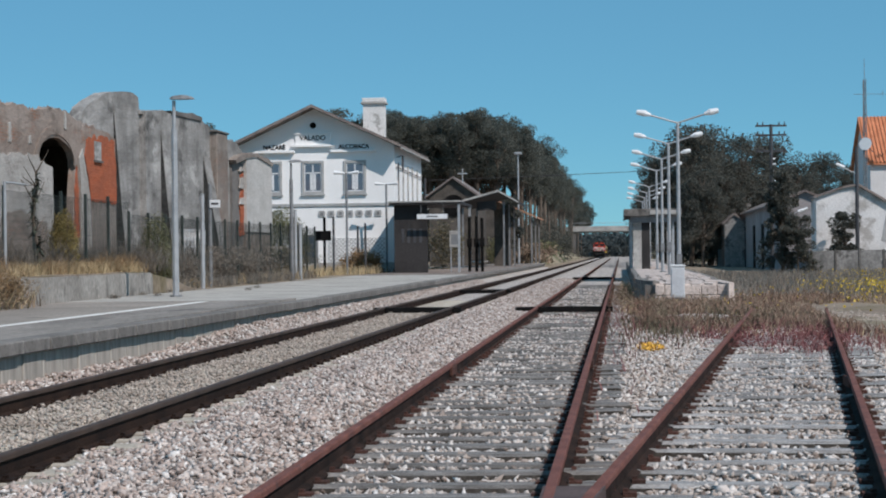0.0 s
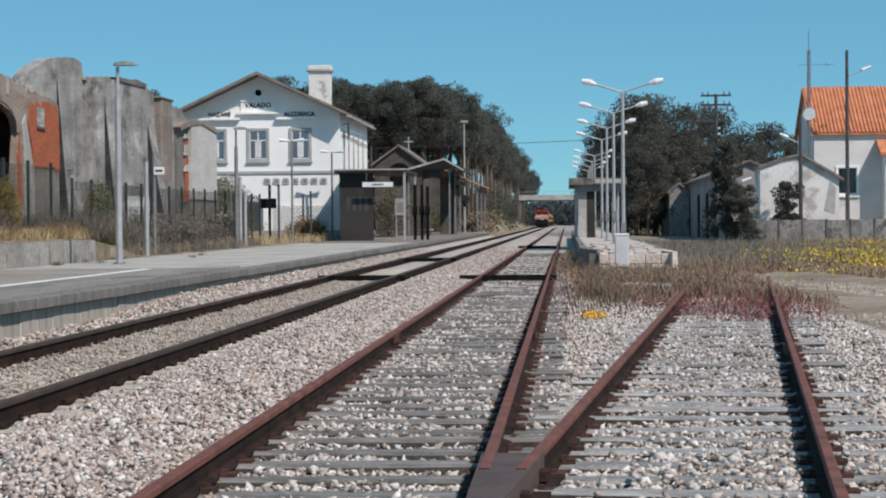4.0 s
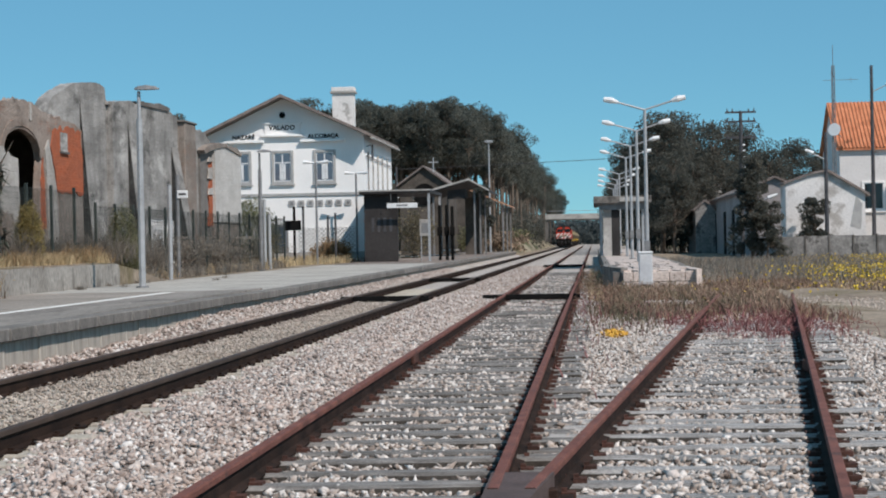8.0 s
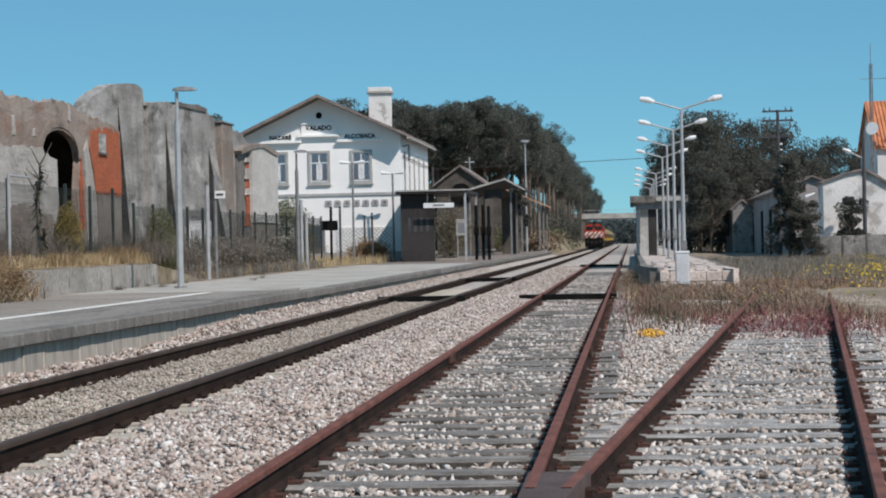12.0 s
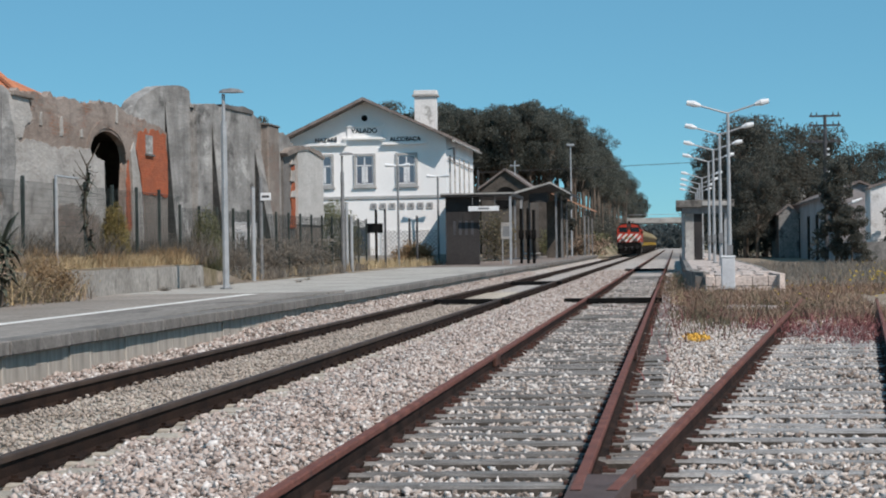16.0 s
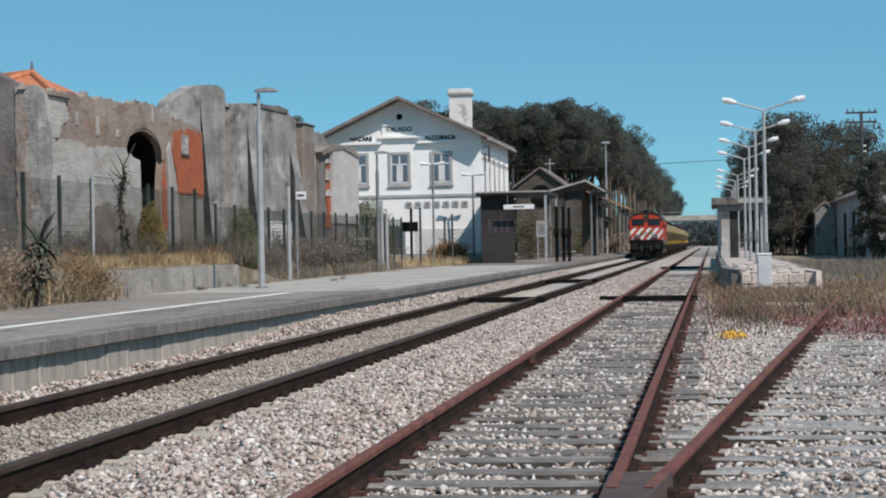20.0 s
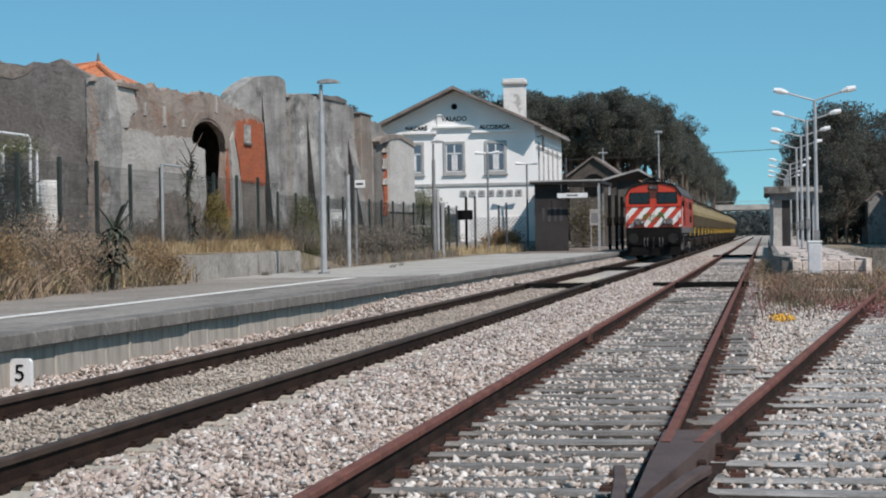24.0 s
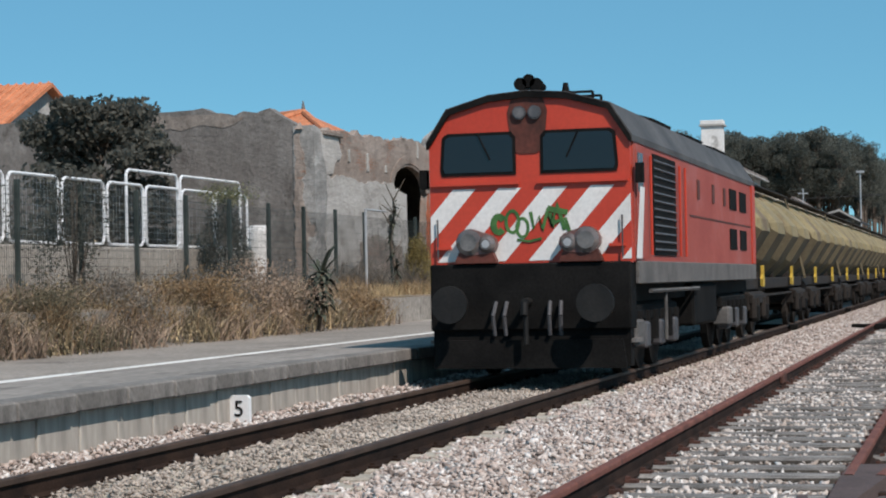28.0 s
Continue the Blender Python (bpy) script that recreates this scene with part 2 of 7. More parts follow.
M["loco_grey"] = mat("dirty_grey_frame", (0.085, 0.08, 0.076), (0.15, 0.14, 0.132), 1.5, 20, 0.7, grain=0.2)
M["loco_roof"] = mat("sooty_roof", (0.050, 0.049, 0.050), (0.095, 0.093, 0.093), 1.0, 15, 0.7, grain=0.2)
M["black"] = mat("sooty_black_steel", (0.0055, 0.0055, 0.0055), (0.012, 0.0115, 0.011), 2, 30, 0.8, grain=0.3, spec=0.08)
M["buffer"] = mat("worn_buffer_steel", (0.010, 0.010, 0.010), (0.020, 0.019, 0.018), 2, 30, 0.6, metal=0.2, grain=0.2)
M["wagon"] = mat("dirty_yellow_paint", (0.17, 0.138, 0.074), (0.265, 0.215, 0.115), 0.7, 12, 0.65, grain=0.18, bump=0.03, spots=(0.15, 0.105, 0.06), spot_scale=0.6, spot_cut=0.52)
M["wagon_yellow"] = mat("bright_yellow_paint", (0.44, 0.29, 0.04), (0.54, 0.37, 0.06), 2, 20, 0.6, grain=0.12)
M["wagon_frame"] = mat("brown_underframe", (0.012, 0.0095, 0.008), (0.026, 0.02, 0.016), 2, 20, 0.8, grain=0.25)
M["leaf_pine"] = mat("pine_needles", (0.104, 0.110, 0.093), (0.162, 0.166, 0.142), 0.5, 8, 0.9, grain=0.12, bump=0, vary=0.18, island=True, spec=0.1)
M["leaf_shrub"] = mat("shrub_leaves", (0.145, 0.15, 0.080), (0.225, 0.222, 0.13), 1.0, 8, 0.8, grain=0.3, bump=0, vary=0.35, island=True)
M["leaf_dark"] = mat("dark_tree_leaves", (0.098, 0.099, 0.084), (0.150, 0.149, 0.128), 0.6, 8, 0.9, grain=0.12, bump=0, vary=0.18, island=True, spec=0.1)
M["bark"] = mat("bark", (0.09, 0.07, 0.055), (0.16, 0.13, 0.105), 2, 15, 0.95, bump=0.5, grain=0.3)
M["grass_dry"] = mat("dry_grass", (0.34, 0.255, 0.145), (0.46, 0.37, 0.225), 0.8, 8, 0.9, grain=0.2, bump=0, vary=0.35, island=True)
M["grass_green"] = mat("olive_weeds", (0.135, 0.118, 0.075), (0.22, 0.185, 0.125), 0.8, 8, 0.9, grain=0.2, bump=0, vary=0.35, island=True)
M["weed_red"] = mat("purple_red_weeds", (0.15, 0.055, 0.06), (0.25, 0.11, 0.10), 1.2, 8, 0.9, grain=0.2, bump=0, vary=0.35, island=True)
M["weed_brown"] = mat("brown_dry_weeds", (0.19, 0.14, 0.105), (0.33, 0.25, 0.185), 0.8, 8, 0.9, grain=0.2, bump=0, vary=0.35, island=True)
M["weed_rust"] = mat("rusty_brown_weeds", (0.16, 0.095, 0.07), (0.25, 0.158, 0.115), 0.8, 8, 0.9, grain=0.2, bump=0, vary=0.35, island=True)
M["scrub_grey"] = mat("withered_grey_scrub", (0.19, 0.165, 0.14), (0.32, 0.285, 0.24), 0.6, 8, 0.9, grain=0.2, bump=0, vary=0.3, island=True)
M["bush_gold"] = mat("golden_broom", (0.23, 0.185, 0.075), (0.34, 0.27, 0.115), 0.8, 8, 0.9, grain=0.2, bump=0, vary=0.35, island=True)
M["chimney"] = mat("stained_white_plaster", (0.62, 0.61, 0.59), (0.74, 0.73, 0.71), 0.9, 10, 0.9, grain=0.12, spots=(0.36, 0.35, 0.33), spot_scale=1.6, spot_cut=0.56)
M["tile_edge"] = mat("dull_orange_tile", (0.34, 0.18, 0.11), (0.44, 0.25, 0.16), 1.5, 12, 0.9, grain=0.2)
M["pale_stone"] = mat("pale_paving_stone", (0.42, 0.35, 0.315), (0.55, 0.475, 0.43), 1.5, 14, 0.9, grain=0.25, vary=0.12, spots=(0.33, 0.26, 0.225), spot_scale=1.2, spot_cut=0.56)
M["cabinet_grey"] = mat("pale_grey_cabinet", (0.50, 0.51, 0.53), (0.58, 0.59, 0.60), 2, 20, 0.6, grain=0.08)
M["dry_bank"] = mat("dry_grass_bank", (0.20, 0.17, 0.12), (0.34, 0.29, 0.215), 0.12, 2, 0.95, grain=0.35, spots=(0.08, 0.09, 0.04), spot_scale=0.1, spot_cut=0.5)
# bluish grey leaves: the haze of distance is mixed into their colour
M["leaf_far"] = mat("hazy_far_leaves", (0.07, 0.085, 0.085), (0.10, 0.115, 0.115), 0.05, 1, 0.9, grain=0.2, bump=0, vary=0.2, island=True)
M["plate"] = mat("worn_crossing_steel", (0.066, 0.043, 0.037), (0.10, 0.068, 0.060), 3.0, 40, 0.7, bump=0.2, grain=0.25)
for leafy in ("leaf_pine", "leaf_shrub", "leaf_dark", "leaf_far", "scrub_grey", "bush_gold", "grass_green", "straw_gold"):
    let_light_through(M[leafy])
M["flower"] = mat("yellow_flowers", (0.50, 0.34, 0.03), (0.62, 0.45, 0.06), 2, 20, 0.8, grain=0.1, bump=0, vary=0.2, island=True)
M["flower_orange"] = mat("orange_lichen_flowers", (0.65, 0.34, 0.05), (0.75, 0.45, 0.09), 2, 20, 0.8, grain=0.1, bump=0, vary=0.2, island=True)


# ---- helpers of this scene ----
def mesh_object(name, verts, faces, material, smooth=False):
    me = bpy.data.meshes.new(name)
    me.from_pydata([tuple(v) for v in verts], [], faces)
    for x in (material if isinstance(material, (list, tuple)) else [material]):
        me.materials.append(x)
    if smooth:
        for p in me.polygons:
            p.use_smooth = True
    me.update()
    return new(name, me)


def part(name, bm, material, parent=None, label=""):
    """Links a bmesh as one mesh object under a thing or a part."""
    me = bpy.data.meshes.new(name)
    bmesh.ops.recalc_face_normals(bm, faces=bm.faces)
    bm.to_mesh(me)
    bm.free()
    for x in (material if isinstance(material, (list, tuple)) else [material]):
        me.materials.append(x)
    ob = new(name, me)
    if parent is not None:
        ob.parent = parent
    if label:
        ob["label"] = label
    return ob


def piece(name, data, parent, m):
    ob = new(name, data)
    ob.parent = parent
    ob.matrix_basis = m
    return ob


def thing(name, x, y, z, label, category, group="", rz=0.0, kind=""):
    ob = new(name)
    ob.empty_display_size = 0.2
    ob.matrix_basis = pose(x, y, z, 0, 0, rz)
    return tagged(ob, label, category, group, kind)


def box(bm, x0, x1, y0, y1, z0, z1, bevel=0.0):
    vs = [bm.verts.new(c) for c in ((x0, y0, z0), (x1, y0, z0), (x1, y1, z0), (x0, y1, z0), (x0, y0, z1), (x1, y0, z1), (x1, y1, z1), (x0, y1, z1))]
    fs = [bm.faces.new([vs[i] for i in f]) for f in ((3, 2, 1, 0), (4, 5, 6, 7), (0, 1, 5, 4), (1, 2, 6, 5), (2, 3, 7, 6), (3, 0, 4, 7))]
    if bevel:
        es = list({e for f in fs for e in f.edges})
        bmesh.ops.bevel(bm, geom=es, offset=bevel, segments=1, affect='EDGES')


def boxed(x0, x1, y0, y1, z0, z1, bevel=0.0):
    bm = bmesh.new()
    box(bm, x0, x1, y0, y1, z0, z1, bevel)
    return bm


def tube(bm, p, q, r0, r1=None, n=8):
    """A round bar from p to q."""
    p, q = Vector(p), Vector(q)
    r1 = r0 if r1 is None else r1
    rot = (q - p).to_track_quat("Z", "Y").to_matrix()
    rings = []
    for c, r in ((p, r0), (q, r1)):
        rings.append([bm.verts.new(c + rot @ Vector((r * math.cos(2 * math.pi * i / n), r * math.sin(2 * math.pi * i / n), 0))) for i in range(n)])
    for i in range(n):
        bm.faces.new((rings[0][i], rings[0][(i + 1) % n], rings[1][(i + 1) % n], rings[1][i]))
    bm.faces.new(rings[0][::-1])
    bm.faces.new(rings[1])


def tubed(*runs, n=8):
    bm = bmesh.new()
    for run in runs:
        tube(bm, *run, n=n)
    return bm


def prism(outline, a, b, axis="y"):
    """A flat outline pushed from a to b along an axis. The outline's pairs are the two other coordinates in order."""
    bm = bmesh.new()

    def at(u, v, w):
        return {"x": (w, u, v), "y": (u, w, v), "z": (u, v, w)}[axis]
    lo = [bm.verts.new(at(u, v, a)) for u, v in outline]
    hi = [bm.verts.new(at(u, v, b)) for u, v in outline]
    n = len(outline)
    bm.faces.new(lo)
    bm.faces.new(hi[::-1])
    for i in range(n):
        bm.faces.new((lo[i], hi[i], hi[(i + 1) % n], lo[(i + 1) % n]))
    return bm


def cloud(name, centres, size, material, rng, parent=None, flat=0.5, tall=1.0):
    """Many small leaf quads, each an island, as one mesh."""
    c = np.asarray(centres, float)
    n = len(c)
    u = rng.normal(size=(n, 3))
    u /= np.linalg.norm(u, axis=1)[:, None]
    w = rng.normal(size=(n, 3))
    w -= (w * u).sum(1)[:, None] * u
    w /= np.linalg.norm(w, axis=1)[:, None]
    s = size * rng.uniform(0.6, 1.4, (n, 1))
    u[:, 2] *= tall
    v = np.stack([c - u * s, c + w * s * flat, c + u * s, c - w * s * flat], 1).reshape(-1, 3)
    me = bpy.data.meshes.new(name)
    me.vertices.add(4 * n)
    me.vertices.foreach_set("co", v.ravel())
    me.loops.add(4 * n)
    me.loops.foreach_set("vertex_index", np.arange(4 * n))
    me.polygons.add(n)
    me.polygons.foreach_set("loop_start", np.arange(0, 4 * n, 4))
    me.materials.append(material)
    me.update(calc_edges=True)
    ob = new(name, me)
    if parent is not None:
        ob.parent = parent
    return ob


def blades(name, bases, height, width, lean, material, rng, label="", category=""):
    """Grass or weed blades: bent strips of two quads, tapering to the tip, as one mesh."""
    b = np.asarray(bases, float)
    n = len(b)
    a = rng.uniform(0, 2 * np.pi, n)
    h = height * rng.uniform(0.5, 1.3, n)
    side = np.stack([np.cos(a), np.sin(a), 0 * a], 1) * (width * rng.uniform(0.6, 1.4, n))[:, None]
    a2 = rng.uniform(0, 2 * np.pi, n)
    out = np.stack([np.cos(a2), np.sin(a2), 0 * a2], 1) * (lean * h * rng.uniform(0.1, 1.0, n))[:, None]
    up = np.array([0, 0, 1.0])
    mid, tip = b + out * 0.35 + up * (h * 0.6)[:, None], b + out + up * h[:, None]
    v = np.stack([b - side, b + side, mid - side * 0.8, mid + side * 0.8, tip - side * 0.15, tip + side * 0.15], 1).reshape(-1, 3)
    i = np.arange(n)[:, None] * 6
    f = np.concatenate([i + [0, 1, 3, 2], i + [2, 3, 5, 4]], 1).reshape(-1)
    me = bpy.data.meshes.new(name)
    me.vertices.add(6 * n)
    me.vertices.foreach_set("co", v.ravel())
    me.loops.add(8 * n)
    me.loops.foreach_set("vertex_index", f)
    me.polygons.add(2 * n)
    me.polygons.foreach_set("loop_start", np.arange(0, 8 * n, 4))
    me.materials.append(material)
    me.update(calc_edges=True)
    return tagged(new(name, me), label, category, kind="stuff")


def stones(name, centres, size, material, rng, label, category="ballast"):
    """Broken stones: uneven octahedra, each an island, as one mesh."""
    c = np.asarray(centres, float)
    n = len(c)
    base = np.array([(1, 0, 0), (0, 1, 0), (-1, 0, 0), (0, -1, 0), (0, 0, 1), (0, 0, -1)], float)
    f = np.array([(0, 1, 4), (1, 2, 4), (2, 3, 4), (3, 0, 4), (1, 0, 5), (2, 1, 5), (3, 2, 5), (0, 3, 5)])
    a = rng.uniform(0, 2 * np.pi, n)
    tx, ty = rng.normal(0, 0.5, n), rng.normal(0, 0.5, n)
    ca, sa = np.cos(a), np.sin(a)
    p = base[None] * rng.uniform(0.65, 1.2, (n, 6, 1)) + rng.normal(0, 0.16, (n, 6, 3))
    p = p * (size * np.exp(rng.normal(0, 0.24, (n, 1, 1)))) * np.array([1.25, 0.9, 0.62])
    x, y, z = p[..., 0].copy(), p[..., 1].copy(), p[..., 2].copy()
    y, z = y * np.cos(tx)[:, None] - z * np.sin(tx)[:, None], y * np.sin(tx)[:, None] + z * np.cos(tx)[:, None]
    x, z = x * np.cos(ty)[:, None] + z * np.sin(ty)[:, None], -x * np.sin(ty)[:, None] + z * np.cos(ty)[:, None]
    x, y = x * ca[:, None] - y * sa[:, None], x * sa[:, None] + y * ca[:, None]
    v = (np.stack([x, y, z], 2) + c[:, None]).reshape(-1, 3)
    i = (np.arange(n)[:, None, None] * 6 + f[None]).reshape(-1)
    me = bpy.data.meshes.new(name)
    me.vertices.add(6 * n)
    me.vertices.foreach_set("co", v.ravel())
    me.loops.add(24 * n)
    me.loops.foreach_set("vertex_index", i)
    me.polygons.add(8 * n)
    me.polygons.foreach_set("loop_start", np.arange(0, 24 * n, 3))
    me.materials.append(material)
    me.update(calc_edges=True)
    return tagged(new(name, me), label, category, kind="stuff")


def seeded(k):
    return np.random.default_rng(k)


# ---- ground, tracks, platforms ----
def ground_height(x, y):
    z = -0.30
    if x < -7.7:
        bank = 1.0 if y < 50 else max(0.3, 1.0 - (y - 50) * 0.12)
        z = bank + 0.02 * min(8.0, -7.7 - x)
    elif x < -2.3:
        z = -0.25
    elif x > 9.6:
        z = -0.22 + 0.05 * math.sin(x * 0.9 + y * 0.3)
    return z


def ground():
    xs = [-900, -400, -150, -60, -30, -20, -14, -10.5, -9, -8.2, -7.71, -7.69, -5, -2.4, -2.2, 0, 3, 6, 9.4, 10, 12, 14, 17, 20, 25, 32, 60, 150, 400, 900]
    ys = [-200, -50, -10, 0] + list(range(4, 70, 3)) + [75, 85, 100, 120, 150, 200, 300, 450, 700, 1100, 2000]
    v = [(x, y, ground_height(x, y)) for y in ys for x in xs]
    n = len(xs)
    f = [(j * n + i, j * n + i + 1, (j + 1) * n + i + 1, (j + 1) * n + i) for j in range(len(ys) - 1) for i in range(n - 1)]
    return tagged(mesh_object("ground", v, f, M["dirt"]), "dry sandy ground with sparse grass", "ground", kind="structure")


ground()

TURN = 0.0978          # lateral metres per metre along the diverging track
MID_L, MID_R = 2.99, 4.73


def div_x(y):
    return 3.92 + TURN * y


def ballast_bed():
    """Shoulders and bed of the three tracks."""
    out = [(-2.05, -0.42), (-1.75, -0.19), (1.7, -0.19), (2.35, -0.235), (9.6, -0.235), (10.4, -0.36), (10.4, -0.6), (-2.05, -0.6)]
    ob = part("ballast_bed", prism(out, -6, 620), M["gravel"])
    return tagged(ob, "pale pinkish grey crushed stone track bed", "ballast", kind="structure")


ballast_bed()


def rail_bm(points, head=0.036, high=0.18):
    """A flat-bottomed rail swept through points (x, y) of its head's centre; top at z = 0."""
    sec = [(-head, -0.012), (-head * 0.8, 0), (head * 0.8, 0), (head, -0.012), (head, -0.045), (0.012, -0.06), (0.012, -high + 0.03),
           (0.072, -high + 0.012), (0.072, -high), (-0.072, -high), (-0.072, -high + 0.012), (-0.012, -high + 0.03), (-0.012, -0.06), (-head, -0.045)]
    bm = bmesh.new()
    rings = [[bm.verts.new((x + u, y, w)) for u, w in sec] for x, y in points]
    n = len(sec)
    for a, b in zip(rings, rings[1:]):
        for i in range(n):
            face = bm.faces.new((a[i], a[(i + 1) % n], b[(i + 1) % n], b[i]))
            # web and foot take slot 0, whose colour holds dirt and head shade
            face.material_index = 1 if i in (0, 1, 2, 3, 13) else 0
    bm.faces.new(rings[0])
    bm.faces.new(rings[-1][::-1])
    return bm


main_track = tagged(thing("railway_track", 0, 0, 0, "", ""), "main railway track with dark brown rails on concrete sleepers", "railway track", "railway tracks", "structure")
middle_track = tagged(thing("railway_track", 0, 0, 0, "", ""), "disused siding with rusty red rails and grey timber sleepers", "railway track", "railway tracks", "structure")
side_track = tagged(thing("railway_track", 0, 0, 0, "", ""), "overgrown diverging siding with rusty rails", "railway track", "railway tracks", "structure")
main_track.location = (-0.03, 0, 0.035)
for x in (-0.87, 0.87):
    part("rail", rail_bm([(x, -6), (x, 60), (x, 620)]), [M["rust_dark"], M["railtop"]], main_track)
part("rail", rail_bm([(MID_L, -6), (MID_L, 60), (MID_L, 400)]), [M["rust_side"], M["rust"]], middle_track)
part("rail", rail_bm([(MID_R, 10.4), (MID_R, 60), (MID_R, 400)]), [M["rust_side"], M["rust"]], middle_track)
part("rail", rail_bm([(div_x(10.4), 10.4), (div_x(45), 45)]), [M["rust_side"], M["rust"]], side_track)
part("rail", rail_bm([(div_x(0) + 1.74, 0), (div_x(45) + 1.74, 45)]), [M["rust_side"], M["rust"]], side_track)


def sleeper_mesh(name, length, wide, high, material, rough, side=None):
    """One sleeper along x, centred, top at z = 0, with worn edges."""
    bm = boxed(-length / 2, length / 2, -wide / 2, wide / 2, -high, 0, 0.018)
    bm.normal_update()
    rng = seeded(int(length * 100))
    for v in bm.verts:
        v.co += Vector(rng.normal(0, rough, 3))
    me = bpy.data.meshes.new(name)
    for f in bm.faces:
        # faces below the top take the flank slot, darkened as gap shade
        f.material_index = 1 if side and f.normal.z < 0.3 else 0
    bm.to_mesh(me)
    bm.free()
    me.materials.append(material)
    if side:
        me.materials.append(side)
    return me


def fastenings(track, spots, material):
    """Chairs and clips on both sides of the rails, low dark lumps joined into one part."""
    bm = bmesh.new()
    for x, y in spots:
        for s in (-1, 1):
            box(bm, x + s * 0.112 - 0.045, x + s * 0.112 + 0.045, y - 0.06, y + 0.06, -0.19, -0.150)
            box(bm, x + s * 0.085 - 0.018, x + s * 0.085 + 0.018, y - 0.02, y + 0.02, -0.16, -0.128)
    ob = part("fastenings", bm, material, track, "rusty rail chairs and clips")
    ob["kind"] = "stuff"


SLEEPERS = []


def lay_sleepers():
    rng = seeded(21)
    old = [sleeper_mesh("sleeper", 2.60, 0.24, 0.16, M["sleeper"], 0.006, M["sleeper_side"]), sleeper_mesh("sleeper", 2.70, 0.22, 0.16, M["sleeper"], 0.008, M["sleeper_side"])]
    y, spots = -4.76, []
    while y < 88:
        me = old[int(rng.integers(0, 2))]
        SLEEPERS.append((2.5, 5.1 if y > 13 else 4.9, y))
        piece("sleeper", me, middle_track, pose(3.86 - (0.12 if y < 14 else 0) + rng.normal(0, 0.03), y, -0.176 + rng.normal(0, 0.008), 0, rng.normal(0, 0.4), rng.normal(0, 0.7)))
        spots += [(MID_L, y), (MID_R, y)] if y > 10.6 else [(MID_L, y), (MID_R - 0.17, y), (div_x(y) + 0.17, y)] if y > 7.4 else [(MID_L, y), (MID_R, y), (div_x(y), y)]
        y += 0.64 + rng.normal(0, 0.015)
    fastenings(middle_track, spots, M["rust_clip"])
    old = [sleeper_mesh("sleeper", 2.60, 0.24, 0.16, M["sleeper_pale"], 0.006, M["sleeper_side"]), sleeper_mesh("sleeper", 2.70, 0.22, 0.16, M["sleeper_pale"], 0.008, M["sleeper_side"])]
    y, spots = 2.16, []
    while y < 34:
        me = old[int(rng.integers(0, 2))]
        near = max(0.0, (14 - y) * 0.08)
        SLEEPERS.append((div_x(y) - 0.4 + near, div_x(y) + 2.25 + near, y))
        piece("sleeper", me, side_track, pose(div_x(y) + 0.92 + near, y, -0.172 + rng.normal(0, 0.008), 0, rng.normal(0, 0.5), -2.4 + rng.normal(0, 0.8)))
        spots += [(div_x(y), y), (div_x(y) + 1.74, y)] if y > 10.6 else [(div_x(y) + 1.74, y)]
        y += 0.66 + rng.normal(0, 0.02)
    fastenings(side_track, spots, M["rust_clip"])
    con = sleeper_mesh("sleeper", 2.60, 0.28, 0.18, M["sleeper_main"], 0.003)
    y, spots = -5.0, []
    while y < 90:
        if y < 60:
            piece("sleeper", con, main_track, pose(0, y, -0.172, 0, 0, 0))
        spots += [(-0.87, y), (0.87, y)]
        y += 0.60
    fastenings(main_track, spots, M["rust_dark"])


lay_sleepers()


def crossing():
    """The crossing: a cast nose where the two rails run together, wing rails beside its point."""
    def nose(w, y0, y1):
        return [(MID_R - w, y1), (MID_R - w, 9.6), (MID_R - w * 0.7, y0), (div_x(y0) + w * 0.7, y0), (div_x(9.6) + w, 9.6), (div_x(y1) + w, y1)]
    part("crossing_nose", prism(nose(0.048, 7.9, 11.15), -0.16, -0.006, "z"), M["plate"], side_track, "worn brown steel crossing nose")
    part("crossing_foot", prism(nose(0.15, 7.6, 11.35), -0.182, -0.158, "z"), M["rust_side"], side_track)
    part("wing_rail", rail_bm([(div_x(-5.5), -5.5), (div_x(6.2), 6.2), (MID_R - 0.09, 7.6), (MID_R - 0.155, 8.7), (MID_R - 0.20, 9.2)]), [M["rust_side"], M["plate"]], side_track)
    part("wing_rail", rail_bm([(MID_R, -5.5), (MID_R, 6.2), (div_x(7.6) + 0.12, 7.6), (div_x(8.7) + 0.155, 8.7), (div_x(9.2) + 0.20, 9.2)]), [M["rust_side"], M["plate"]], side_track)
    for y in (8.2, 9.1, 10.0, 10.9):
        part("spacer_block", boxed(MID_R - 0.10, div_x(y) + 0.10, y - 0.05, y + 0.05, -0.15, -0.07, 0.01), M["rust_side"], side_track)
    for x, y, tr in ((MID_L, 23.4, middle_track), (MID_R, 24.6, middle_track), (div_x(21) + 1.74, 21, side_track)):
        for q in (-1, 1):
            part("joint_plate", boxed(x + q * 0.036 - 0.022, x + q * 0.036 + 0.022, y - 0.3, y + 0.3, -0.14, -0.03, 0.006), M["rust_clip"], tr, "bolted joint plate")


crossing()
for tr, x0, x1, y0 in ((middle_track, 2.42, 4.95, 47.7), (middle_track, 2.5, 4.75, 102.6), (main_track, -1.15, 1.12, 46.9), (main_track, -1.1, 1.1, 69)):
    part("cross_plank", boxed(x0, x1, y0, y0 + 0.2, -0.15, -0.005, 0.02), M["black"], tr, "dark tarred timber plank across the track")


